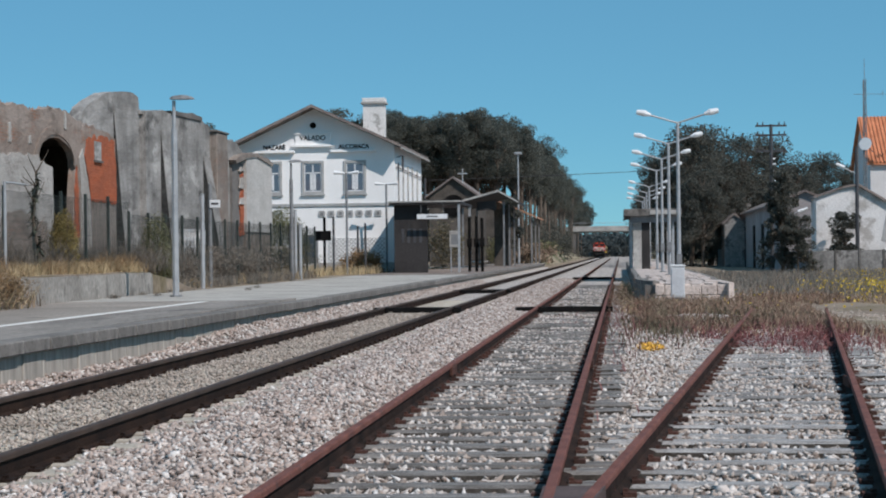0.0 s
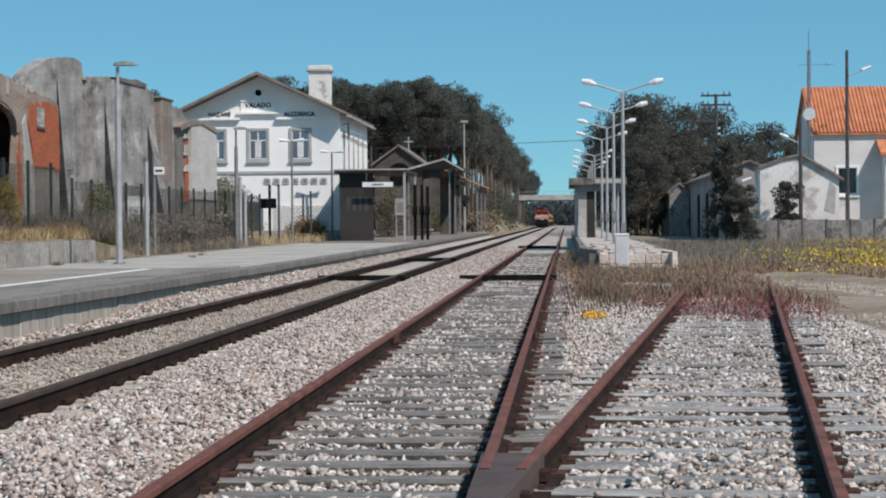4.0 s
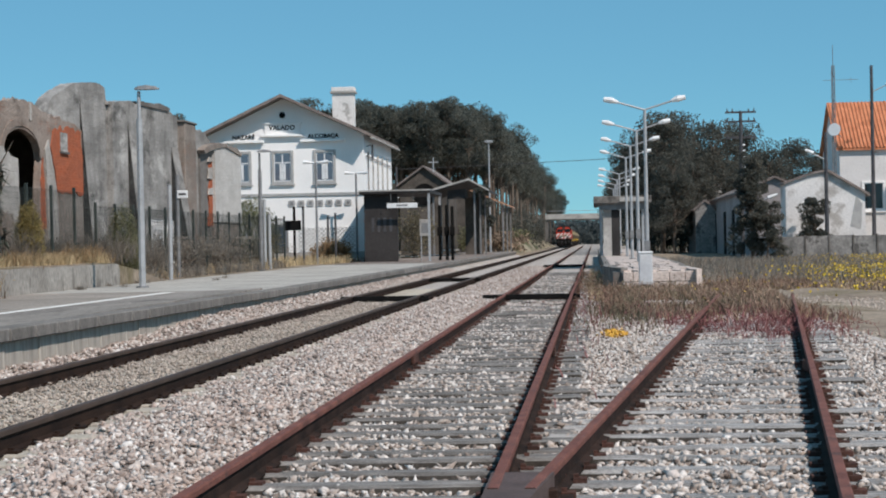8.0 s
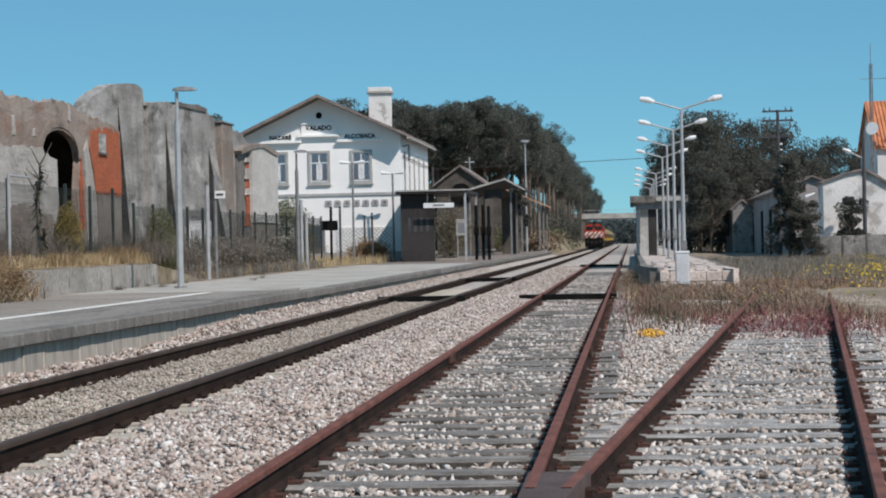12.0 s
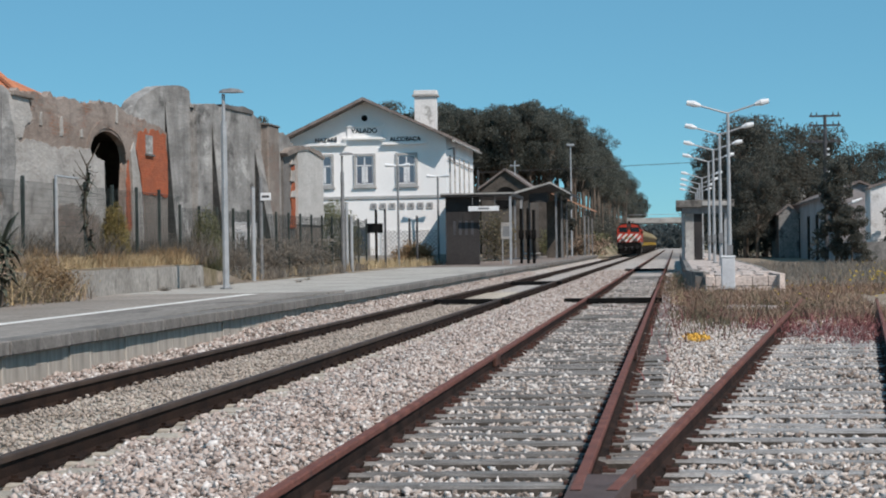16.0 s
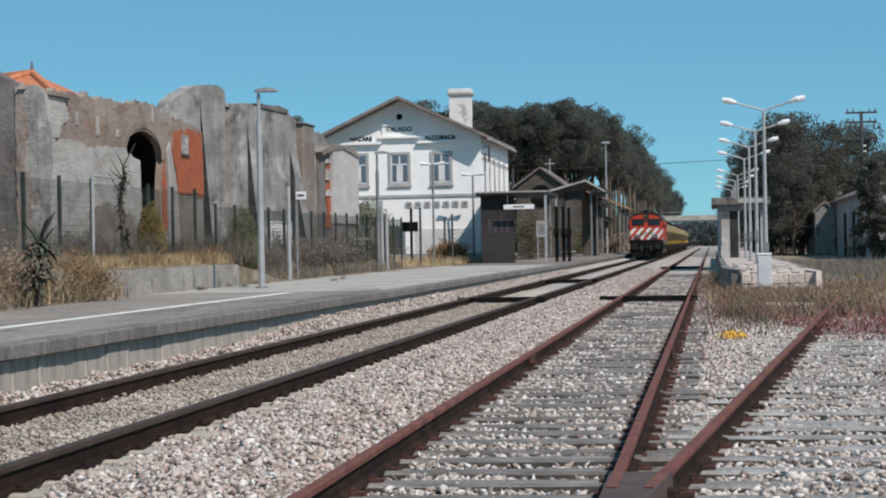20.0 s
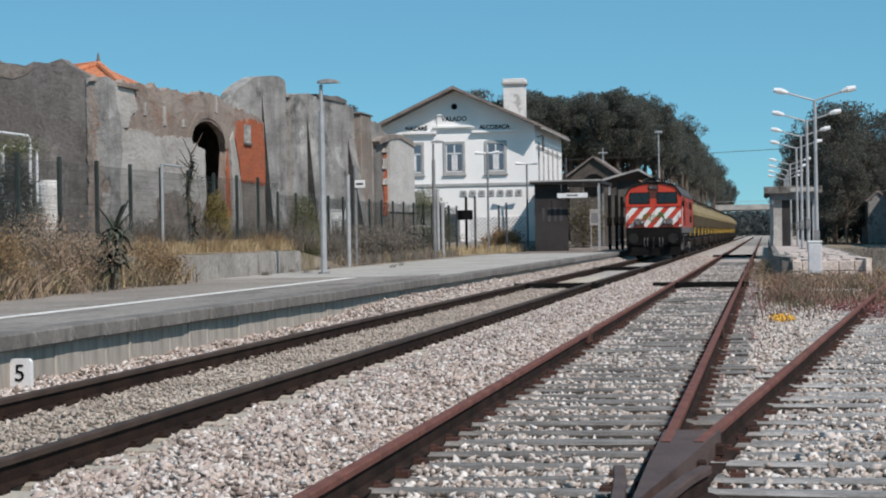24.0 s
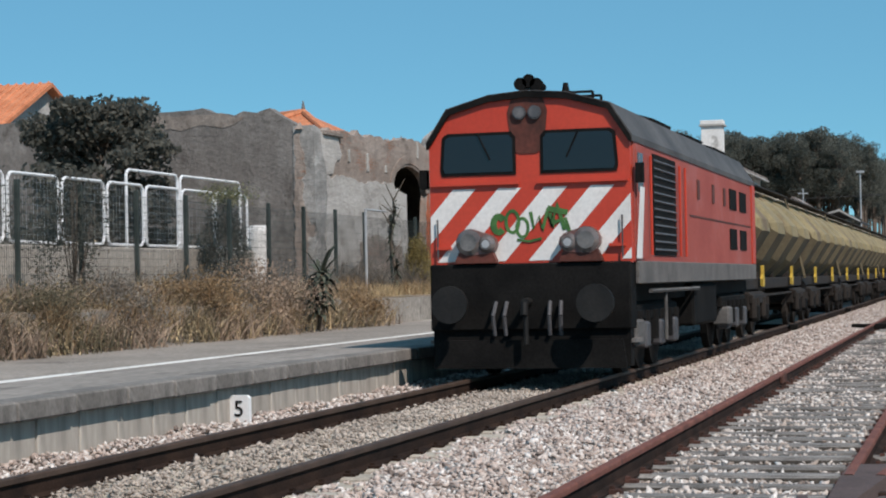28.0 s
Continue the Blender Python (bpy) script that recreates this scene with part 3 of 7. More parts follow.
def ballast_stones():
    rng = seeded(31)

    def field(n, x0, x1, y0, y1, height):
        x = rng.uniform(x0, x1, n)
        y = y0 + (y1 - y0) * rng.uniform(0, 1, n) ** 1.25
        return np.stack([x, y, height(x, y) + rng.normal(0, 0.012, n)], 1)

    def hump(x, y):
        return -0.165 + 0.085 * np.exp(-((x - 1.95) / 0.5) ** 2) + 0.015 * np.sin(x * 9 + y * 3) + 0.012 * np.sin(y * 5.3 - x * 4)

    def clear(p, lines):
        keep = np.ones(len(p), bool)
        for f in lines:
            keep &= abs(p[:, 0] - f(p[:, 1])) > 0.13
        return p[keep]
    mains = [lambda y: 0 * y - 0.87, lambda y: 0 * y + 0.87]
    mids = [lambda y: 0 * y + MID_L, lambda y: 0 * y + MID_R, lambda y: div_x(y), lambda y: div_x(y) + 1.74]
    a = np.concatenate([field(60000, 0.98, 2.86, 7, 54, hump), field(15000, -1.90, -0.98, 9, 50, lambda x, y: -0.165 + 0.02 * np.sin(y * 4) + (0.10 + 0.16 * np.clip((y - 27) / 7, 0, 1)) * np.clip((-1.15 - x) / 0.55, 0, 1)), field(14000, 0.98, 2.86, 50, 105, hump), field(5000, -1.9, -0.98, 50, 90, lambda x, y: -0.165 + 0.26 * np.clip((-1.15 - x) / 0.55, 0, 1))])
    stones("crushed_stone", clear(a, mains + mids), 0.027, M["stone"], rng, "pinkish white crushed stone between the tracks")
    b = field(110000, 2.5, 9.5, 7, 46, lambda x, y: -0.210 + 0.009 * np.sin(x * 5 + y * 2.3) + 0.007 * np.sin(x * 1.3 - y * 1.1) + 0.006 * np.sin(x * 2.1 + y * 0.6))
    b = np.concatenate([b, field(12000, 2.5, 5.3, 44, 80, lambda x, y: -0.195 + 0.015 * np.sin(x * 5 + y * 2.3)), field(5000, div_x(14) + 0.3, 8.2, 10, 28, lambda x, y: -0.195 + 0.02 * np.sin(x * 4 + y * 3.1))])
    b = b[~((b[:, 0] > MID_R - 0.12) & (b[:, 0] < div_x(b[:, 1]) + 0.12) & (b[:, 1] < 11.2))]
    keep = np.ones(len(b), bool)
    stray = rng.uniform(0, 1, len(b))
    for x0, x1, y in SLEEPERS:
        on = (b[:, 0] > x0) & (b[:, 0] < x1)
        keep &= ~(on & (abs(b[:, 1] - y) < 0.115) & (stray > 0.05 + 0.012 * y))
        keep &= ~(on & (b[:, 1] > y - 0.19) & (b[:, 1] < y - 0.115) & (stray > 0.45))
    b = b[keep]
    stones("crushed_stone", clear(b, mids), 0.029, M["stone_grey"], rng, "grey weathered crushed stone among the sleepers")
    c = field(19000, -0.82, 0.76, 8, 47, lambda x, y: -0.128 + 0.014 * np.sin(y * 10.47))
    stones("fine_gravel", clear(c, mains), 0.022, M["sand_stone"], rng, "sandy fine gravel between the main rails")


M["sand_stone"] = mat("sandy_gravel", (0.31, 0.265, 0.225), (0.43, 0.375, 0.325), 1.2, 60, 0.95, grain=0.2, vary=0.3, island=True)
ballast_stones()


def platform():
    """The long platform beside the main track: surface, coping stones, face panels."""
    root = tagged(thing("platform", 0, 0, 0, "", ""), "worn concrete railway platform with a faded white line", "platform", kind="structure")
    part("surface", boxed(-7.68, -2.0, -10, 170, -0.4, 0.375), M["concrete"], root)
    line = part("white_line", boxed(-4.33, -4.12, -10, 41, 0.375, 0.379), M["white_line"], root, "faded white safety line")
    M["paving"] = mat("pale_cement_paving", (0.33, 0.312, 0.28), (0.43, 0.41, 0.375), 0.5, 14, 0.9, grain=0.2, spots=(0.25, 0.235, 0.21), spot_scale=0.7, spot_cut=0.56)
    part("paving", boxed(-7.6, -2.14, 41.3, 88, 0.375, 0.385), M["paving"], root, "pale cement paving")
    M["brown_paving"] = mat("worn_brown_paving", (0.15, 0.122, 0.105), (0.23, 0.19, 0.165), 0.5, 14, 0.9, grain=0.25, spots=(0.28, 0.25, 0.22), spot_scale=0.5, spot_cut=0.58)
    part("paving", boxed(-7.6, -2.14, 88.02, 160, 0.375, 0.386), M["brown_paving"], root, "worn brown paving before the station")
    part("edge_strip", prism([(-4.05, 0.36), (-2.12, 0.36), (-2.12, 0.434), (-4.05, 0.378)], -10, 41, "y"), M["strip"], root, "darker worn strip sloping up to the edge")
    part("ballast_shoulder", prism([(-1.95, -0.35), (-1.05, -0.2), (-1.6, 0.02), (-1.9, 0.06)], 33, 170, "y"), M["gravel"], root)
    rng = seeded(41)
    cop = bpy.data.meshes.new("coping_stone")
    bm = boxed(-0.36, 0, 0.006, 0.994, -0.165, 0, 0.016)
    bm.to_mesh(cop)
    bm.free()
    cop.materials.append(M["coping"])
    pan = bpy.data.meshes.new("face_panel")
    bm = boxed(-0.08, 0, 0.012, 0.738, -0.80, 0, 0.008)
    bm.to_mesh(pan)
    bm.free()
    pan.materials.append(M["face"])
    for k in range(62):
        y = 7 + k
        z = max(0.39, 0.447 - 0.0022 * max(0, y - 17))
        piece("coping_stone", cop, root, pose(-1.775 + rng.normal(0, 0.007), y, z + rng.normal(0, 0.003), 0, rng.normal(0, 0.3), rng.normal(0, 0.2)))
    for k in range(80):
        piece("face_panel", pan, root, pose(-1.885 + rng.normal(0, 0.006), 7 + k * 0.75, 0.30))
    part("far_edge", boxed(-2.12, -1.78, 69, 170, 0.22, 0.39, 0.01), M["coping"], root)
    part("far_face", boxed(-1.99, -1.88, 67, 170, -0.4, 0.22), M["face"], root)
    return root


M["strip"] = mat("worn_platform_strip", (0.185, 0.168, 0.15), (0.29, 0.262, 0.235), 0.9, 14, 0.9, grain=0.25, spots=(0.115, 0.103, 0.092), spot_scale=1.1, spot_cut=0.55, stretch=(1, 0.35, 1))
left_platform = platform()


def lettering(name, text, size, m, material, parent=None, deep=0.004, align="CENTER", bold=0.0):
    """Built-in font, turned into a mesh."""
    cu = bpy.data.curves.new(name, 'FONT')
    cu.body, cu.size, cu.extrude, cu.align_x, cu.align_y, cu.offset = text, size, deep, align, 'CENTER', bold
    tmp = bpy.data.objects.new(name, cu)
    scene.collection.objects.link(tmp)
    me = bpy.data.meshes.new_from_object(tmp.evaluated_get(bpy.context.evaluated_depsgraph_get()))
    bpy.data.objects.remove(tmp)
    bpy.data.curves.remove(cu)
    me.materials.clear()
    me.materials.append(material)
    ob = new(name, me)
    ob.parent = parent
    ob.matrix_basis = m
    return ob


def marker():
    root = thing("track_marker", -1.77, 15.6, -0.10, "small white trackside marker stone with the digit five", "marker", rz=-3)
    bm = prism([(-0.115, 0), (0.115, 0), (0.115, 0.27), (0.09, 0.30), (-0.09, 0.30), (-0.115, 0.27)], -0.03, 0.03, "y")
    part("stone", bm, M["white_metal"], root)
    lettering("digit", "5", 0.235, pose(0, -0.034, 0.155, 90, 0, 0), M["black"], root)


marker()


# ---- station ----
def gable_house(name, x0, x1, y0, y1, z0, ze, zr, wall, roof, label, over=0.35, ridge="y", category="building", front=None):
    """Walls with gables and a pitched roof with thickness and overhang."""
    root = thing(name, 0, 0, 0, label, category)
    if ridge == "y":
        c = (x0 + x1) / 2
        out = [(x0, z0), (x1, z0), (x1, ze), (c, zr), (x0, ze)]
        part("wall", prism(out, y0, y1, "y"), wall, root)
        s = (zr - ze) / (c - x0)
        rf = [(x0 - over, ze - over * s + 0.03), (c, zr + 0.03), (x1 + over, ze - over * s + 0.03), (x1 + over, ze - over * s + 0.20), (c, zr + 0.20), (x0 - over, ze - over * s + 0.20)]
        part("roof", prism(rf, y0 - (over if front is None else front), y1 + over, "y"), roof, root)
    else:
        c = (y0 + y1) / 2
        out = [(y0, z0), (y1, z0), (y1, ze), (c, zr), (y0, ze)]
        part("wall", prism(out, x0, x1, "x"), wall, root)
        s = (zr - ze) / (c - y0)
        rf = [(y0 - over, ze - over * s + 0.03), (c, zr + 0.03), (y1 + over, ze - over * s + 0.03), (y1 + over, ze - over * s + 0.20), (c, zr + 0.20), (y0 - over, ze - over * s + 0.20)]
        part("roof", prism(rf, x0 - over, x1 + over, "x"), roof, root)
    return root


# ---- train ----
def disc(x, y, z, r, y2, n=20, r2=None):
    """A round plate lying across the train's length."""
    bm = bmesh.new()
    tube(bm, (x, y, z), (x, y2, z), r, r2 or r, n=n)
    return bm


def clip_slanted(x0, w, dx, z0, z1, lo, hi):
    """A slanted stripe between two heights, cut off at x = lo and x = hi."""
    pts = [(x0, z0), (x0 + w, z0), (x0 + w + dx, z1), (x0 + dx, z1)]
    for lim, sign in ((lo, 1), (hi, -1)):
        out = []
        for a, b in zip(pts, pts[1:] + pts[:1]):
            ia, ib = sign * (a[0] - lim) >= 0, sign * (b[0] - lim) >= 0
            if ia:
                out.append(a)
            if ia != ib:
                k = (lim - a[0]) / (b[0] - a[0])
                out.append((lim, a[1] + k * (b[1] - a[1])))
        pts = out
        if not pts:
            return None
    return pts if len(pts) > 2 else None


def wheelset(parent, y, r, material):
    for s in (-1, 1):
        bm = bmesh.new()
        tube(bm, (s * 0.80, 0, 0), (s * 0.92, 0, 0), r, n=20)
        tube(bm, (s * 0.92, 0, 0), (s * 0.97, 0, 0), r * 0.82, r * 0.45, n=20)
        part("wheel", bm, material, parent).location = (0, y, r)
    part("axle", tubed(((-0.9, y, r), (0.9, y, r), 0.08)), material, parent)


def bogie(parent, y, length, axles, r, material, light):
    b = part("bogie", boxed(-1.12, 1.12, y - length / 2, y + length / 2, 0.55, 0.95, 0.04), material, parent)
    for a in axles:
        wheelset(b, y + a, r, material)
    for s in (-1, 1):
        for a in axles:
            part("axle_box", boxed(s * 1.16 - 0.10, s * 1.16 + 0.10, y + a - 0.17, y + a + 0.17, 0.33, 0.68, 0.03), light, b)
            for d in (-0.3, 0.3):
                part("spring", tubed(((s * 1.16, y + a + d, 0.42), (s * 1.16, y + a + d, 0.82), 0.085), n=8), material, b)
        part("side_frame", boxed(s * 1.14 - 0.05, s * 1.14 + 0.05, y - length / 2, y + length / 2, 0.70, 0.9, 0.02), material, b)
    return b


def flat_stroke(run, w, y):
    """A thin painted stroke along points (x, z) with mitred joints."""
    bm = bmesh.new()
    rows = []
    for i, (x, z) in enumerate(run):
        p, q = run[max(0, i - 1)], run[min(len(run) - 1, i + 1)]
        d = Vector((q[0] - p[0], 0, q[1] - p[1])).normalized()
        s = Vector((-d.z, 0, d.x)) * w / 2
        rows.append([bm.verts.new((x + s.x, y, z + s.z)), bm.verts.new((x - s.x, y, z - s.z)), bm.verts.new((x - s.x, y + 0.003, z - s.z)), bm.verts.new((x + s.x, y + 0.003, z + s.z))])
    for a, b in zip(rows, rows[1:]):
        for i in range(4):
            bm.faces.new((a[i], a[(i + 1) % 4], b[(i + 1) % 4], b[i]))
    bm.faces.new(rows[0])
    bm.faces.new(rows[-1][::-1])
    return bm


def locomotive():
    root = thing("locomotive", 0, 450, 0, "red diesel locomotive with white warning stripes and green graffiti", "locomotive")
    L = 13.3
    half = [(1.33, 1.47), (1.33, 3.00), (1.05, 3.42), (0.5, 3.58), (0, 3.62)]
    front = [(-x, z) for x, z in half] + [(x, z) for x, z in reversed(half[:-1])]
    low = [(-1.33, 1.47), (1.33, 1.47), (1.33, 3.0), (1.12, 3.30), (-1.12, 3.30), (-1.33, 3.0)]
    # cab front, bright and freshly painted, then the faded long body
    part("cab_front", prism([(x * 0.985, z - 0.02) for x, z in front], 0.0, 0.12, "y"), M["loco_red"], root)
    part("body", prism(low, 0.12, L, "y"), M["loco_side"], root, "faded red body side")
    roof = [(-1.345, 2.97), (-1.06, 3.40), (-0.5, 3.57), (0, 3.61), (0.5, 3.57), (1.06, 3.40), (1.345, 2.97), (1.345, 3.05), (1.07, 3.47), (0.5, 3.63), (0, 3.67), (-0.5, 3.63), (-1.07, 3.47), (-1.345, 3.05)]
    rf = part("roof", prism(roof, -0.03, L, "y"), M["loco_roof"], root, "sooty grey roof")
    for y in (3.4, 6.8, 9.8):
        for s in (-1, 1):
            part("roof_hatch", prism([(s * 0.55, 3.60), (s * 1.03, 3.46), (s * 1.05, 3.53), (s * 0.57, 3.68)], y, y + 1.6, "y"), M["black"], rf)
    part("roof_rack", tubed(((-0.45, 2.0, 3.82), (0.45, 2.0, 3.82), 0.02), ((-0.45, 2.6, 3.82), (0.45, 2.6, 3.82), 0.02), ((-0.45, 2.0, 3.6), (-0.45, 2.0, 3.82), 0.02),
         ((0.45, 2.0, 3.6), (0.45, 2.0, 3.82), 0.02), ((0.45, 2.6, 3.6), (0.45, 2.6, 3.82), 0.02), ((0, 2.3, 3.6), (0, 2.3, 3.98), 0.03), n=6), M["black"], rf)
    part("rim", prism([(-1.335, 2.95), (-1.335, 3.03), (-1.062, 3.455), (-0.5, 3.62), (0, 3.66), (0.5, 3.62), (1.062, 3.455), (1.335, 3.03), (1.335, 2.95), (1.30, 2.97), (1.03, 3.385), (0.5, 3.535), (0, 3.575), (-0.5, 3.535), (-1.03, 3.385), (-1.30, 2.97)], -0.05, -0.012, "y"), M["black"], rf, "soot-black front rim")
    hb = part("horn", tubed(((0.0, 0.35, 3.6), (0.0, 0.35, 3.80), 0.04), n=8), M["black"], rf, "black air horns")
    for x, z in ((-0.11, 3.76), (0.0, 3.80), (0.10, 3.75)):
        part("trumpet", disc(x, 0.1, z, 0.085, 0.55, 16, 0.035), M["black"], hb)
    part("aerial", tubed(((0.42, 0.4, 3.6), (0.42, 0.4, 3.78), 0.07, 0.03), n=8), M["black"], rf)
    # dark centre plate with the upper lamps
    part("lamp_plate", prism([(-0.21, 2.92), (-0.10, 2.86), (0.10, 2.86), (0.21, 2.92), (0.26, 3.40), (0.20, 3.585), (-0.20, 3.585), (-0.26, 3.40)], -0.012, 0.0, "y"), M["soot_red"], root, "soot-stained centre plate")
    for x in (-0.10, 0.10):
        u = part("upper_lamp", disc(x, -0.05, 3.38, 0.088, 0.0), M["dark_metal"], root)
        part("lens", disc(x, -0.058, 3.38, 0.07, -0.05), M["lens"], u)
    # windscreens
    for s in (-1, 1):
        out = [(s * 0.16, 2.60), (s * 1.14, 2.60), (s * 1.16, 2.68), (s * 1.13, 3.10), (s * 1.06, 3.15), (s * 0.22, 3.15), (s * 0.16, 3.08)]
        inn = [(s * 0.20, 2.64), (s * 1.10, 2.64), (s * 1.12, 2.70), (s * 1.09, 3.07), (s * 1.03, 3.11), (s * 0.25, 3.11), (s * 0.20, 3.05)]
        w = part("windscreen", prism(out, -0.014, 0.0, "y"), M["black"], root, "dark windscreen in a black rubber seal")
        part("pane", prism(inn, -0.02, -0.012, "y"), M["cab_glass"], w)
        part("wiper", tubed(((s * 0.66, -0.03, 3.14), (s * 0.5, -0.03, 2.80), 0.011), n=5), M["black"], w)
        part("ledge", boxed(min(s * 0.12, s * 1.28), max(s * 0.12, s * 1.28), -0.05, 0.0, 2.475, 2.51), M["loco_red"], root)
        part("handrail", tubed(((s * 1.20, -0.05, 1.52), (s * 1.20, -0.05, 2.05), 0.012), n=6), M["dark_metal"], root)
    # warning stripes
    for k in range(-1, 5):
        pts = clip_slanted(-1.22 + 0.60 * k, 0.30, 0.82, 1.50, 2.43, -1.305, 1.305)
        if pts:
            part("stripe", prism(pts, -0.006, 0.0, "y"), M["loco_white"], root, "white warning stripe")
    part("stripe", prism([(0.12, 1.50), (0.5, 1.50), (0.78, 2.42), (0.48, 2.42)], 1.347, 1.352, "x"), M["loco_white"], root, "white warning stripe")
    # scrawled paint: loops, zigzags and an underline
    def oval(cx, cz, rx, rz, a0, a1):
        return [(cx + rx * math.cos(math.radians(a)), cz + rz * math.sin(math.radians(a))) for a in range(a0, a1, 24)]
    strokes = [(oval(-0.40, 1.97, 0.07, 0.10, 30, 330), 0.085), (oval(-0.22, 2.0, 0.085, 0.14, 60, 430), 0.042), (oval(-0.09, 1.92, 0.075, 0.12, 0, 372), 0.04),
               ([(0.02, 2.12), (0.06, 1.90), (0.13, 2.06), (0.17, 1.88), (0.25, 2.16)], 0.045), ([(0.27, 2.10), (0.30, 1.92), (0.36, 2.22), (0.46, 1.88)], 0.06),
               ([(0.24, 2.16), (0.40, 2.12), (0.50, 2.10)], 0.07), ([(0.33, 1.98), (0.47, 2.02), (0.52, 1.86)], 0.05), ([(-0.16, 1.77), (0.0, 1.745), (0.16, 1.78)], 0.03)]
    for k, (run, w) in enumerate(strokes):
        part("graffiti_stroke", flat_stroke(run, w, -0.0085 - 0.0012 * k), M["graffiti"], root, "sprayed green scrawl")
    # lower lamp clusters
    for s in (-1, 1):
        pod = [(s * (0.53 + 0.125 * math.cos(a)), 1.72 + 0.125 * math.sin(a)) for a in (-1.9, -2.5, -3.1, -3.7, -4.3)] + [(s * (0.76 + 0.175 * math.cos(a)), 1.745 + 0.175 * math.sin(a)) for a in (1.7, 1.2, 0.7, 0.2, -0.3, -0.8, -1.3)]
        c = part("headlight", prism(pod, -0.15, 0.0, "y"), M["lamp_shell"], root, "grimy twin headlight pod")
        part("lens", disc(s * 0.76, -0.20, 1.745, 0.11, -0.15, 24, 0.165), M["lens"], c)
        part("lens", disc(s * 0.53, -0.20, 1.72, 0.07, -0.15, 20, 0.115), M["lens"], c)
        part("lens_ring", disc(s * 0.53, -0.205, 1.72, 0.05, -0.2, 16), M["grey_metal"], c)
        part("bracket", prism([(s * 0.40, 1.48), (s * 0.96, 1.48), (s * 0.90, 1.62), (s * 0.46, 1.62)], -0.14, 0.0, "y"), M["soot_red"], c)
        part("step", boxed(s * 1.13 - 0.1, s * 1.13 + 0.1, -0.06, 0.0, 1.66, 1.70), M["loco_red"], root)
    # buffer beam, buffers, coupling, hoses, plough
    beam = part("buffer_beam", boxed(-1.30, 1.30, -0.10, 0.30, 0.62, 1.47, 0.02), M["black"], root, "black buffer beam")
    part("skirt", boxed(-1.28, 1.28, -0.04, 0.2, 0.16, 0.62), M["black"], beam)
    part("plough", prism([(-1.25, 0.14), (1.25, 0.14), (1.2, 0.5), (-1.2, 0.5)], -0.16, -0.10, "y"), M["black"], beam)
    for s in (-1, 1):
        b = part("buffer", disc(s * 0.93, -0.55, 0.96, 0.235, -0.48, 28), M["buffer"], root, "round worn buffer head")
        part("shank", disc(s * 0.93, -0.48, 0.96, 0.11, -0.10, 16), M["black"], b)
        part("side_step", boxed(s * 1.28 - 0.06, s * 1.28 + 0.06, 0.0, 0.5, 0.45, 0.5), M["loco_grey"], beam)
        for x, z in ((0.28, 0.98), (0.42, 0.98)):
            part("hose", tubed(((s * x, -0.14, z), (s * x * 1.04, -0.26, z - 0.18), 0.026), ((s * x * 1.04, -0.26, z - 0.18), (s * x * 1.02, -0.2, z - 0.42), 0.026), n=7), M["dark_metal"], beam)
    part("coupling_hook", tubed(((0, -0.10, 0.98), (0, -0.36, 0.98), 0.05), ((0, -0.36, 0.98), (0, -0.38, 0.82), 0.05), ((0, -0.3, 0.8), (0, -0.3, 0.45), 0.035), n=8), M["buffer"], beam)
    # sides: sill, door, grille, panels and windows
    for s in (-1, 1):
        part("sill", boxed(min(s * 1.30, s * 1.35), max(s * 1.30, s * 1.35), 0.25, L, 1.18, 1.47, 0.01), M["loco_grey"], root, "dirty grey side sill")
        x0, x1 = min(s * 1.325, s * 1.345), max(s * 1.325, s * 1.345)
        d = part("cab_door", boxed(x0, x1, 0.22, 0.80, 1.5, 2.95), M["loco_side"], root)
        part("door_window", boxed(x0 - 0.004, x1 + 0.004, 0.32, 0.70, 2.35, 2.85), M["cab_glass"], d)
        part("mirror", boxed(min(s * 1.36, s * 1.46), max(s * 1.36, s * 1.46), 0.05, 0.16, 2.45, 2.7), M["black"], root)
        g = part("grille", boxed(x0, x1, 1.5, 3.42, 1.55, 2.9), M["black"], root, "dark louvred air intake")
        for k in range(12):
            z = 1.6 + k * 0.108
            part("slat", prism([(x0, z), (x1 + s * 0.02 if s > 0 else x0 - 0.02, z + 0.02), (x1 if s > 0 else x0, z + 0.045)], 1.54, 3.38, "y"), M["dark_metal"], g)
        for y in (1.15, 3.62, 4.15):
            part("grab_rail", tubed(((s * 1.37, y, 1.55), (s * 1.37, y, 2.85), 0.018), n=6), M["loco_red"], root)
        part("pillar", boxed(x0, x1 + (0.01 if s > 0 else 0), 12.75, 13.25, 1.48, 2.98), M["loco_red"], root)
        part("seam", boxed(x0, x1 - 0.008, 4.8, 12.7, 2.16, 2.19), M["soot_red"], root)
        for y in (9.5, 10.95):
            for z in (1.72, 2.42):
                part("side_vent", boxed(x0, x1, y, y + 0.95, z, z + 0.36), M["black"], root)
        for y in (5.6, 7.3, 8.7):
            part("side_vent", boxed(x0, x1, y, y + 0.25, 2.45, 2.75), M["soot_red"], root)
        part("battery_box", boxed(min(s * 0.8, s * 1.28), max(s * 0.8, s * 1.28), 5.4, 8.0, 0.5, 1.15, 0.04), M["black"], root)
        part("air_pipe", tubed(((s * 1.33, 1.2, 1.08), (s * 1.33, 5.6, 1.08), 0.03), ((s * 1.3, 2.6, 1.08), (s * 1.3, 2.6, 0.4), 0.025), n=6), M["sand_grey"], root)
        part("sand_box", boxed(min(s * 1.0, s * 1.3), max(s * 1.0, s * 1.3), 0.35, 0.9, 0.38, 0.72, 0.03), M["sand_grey"], root)
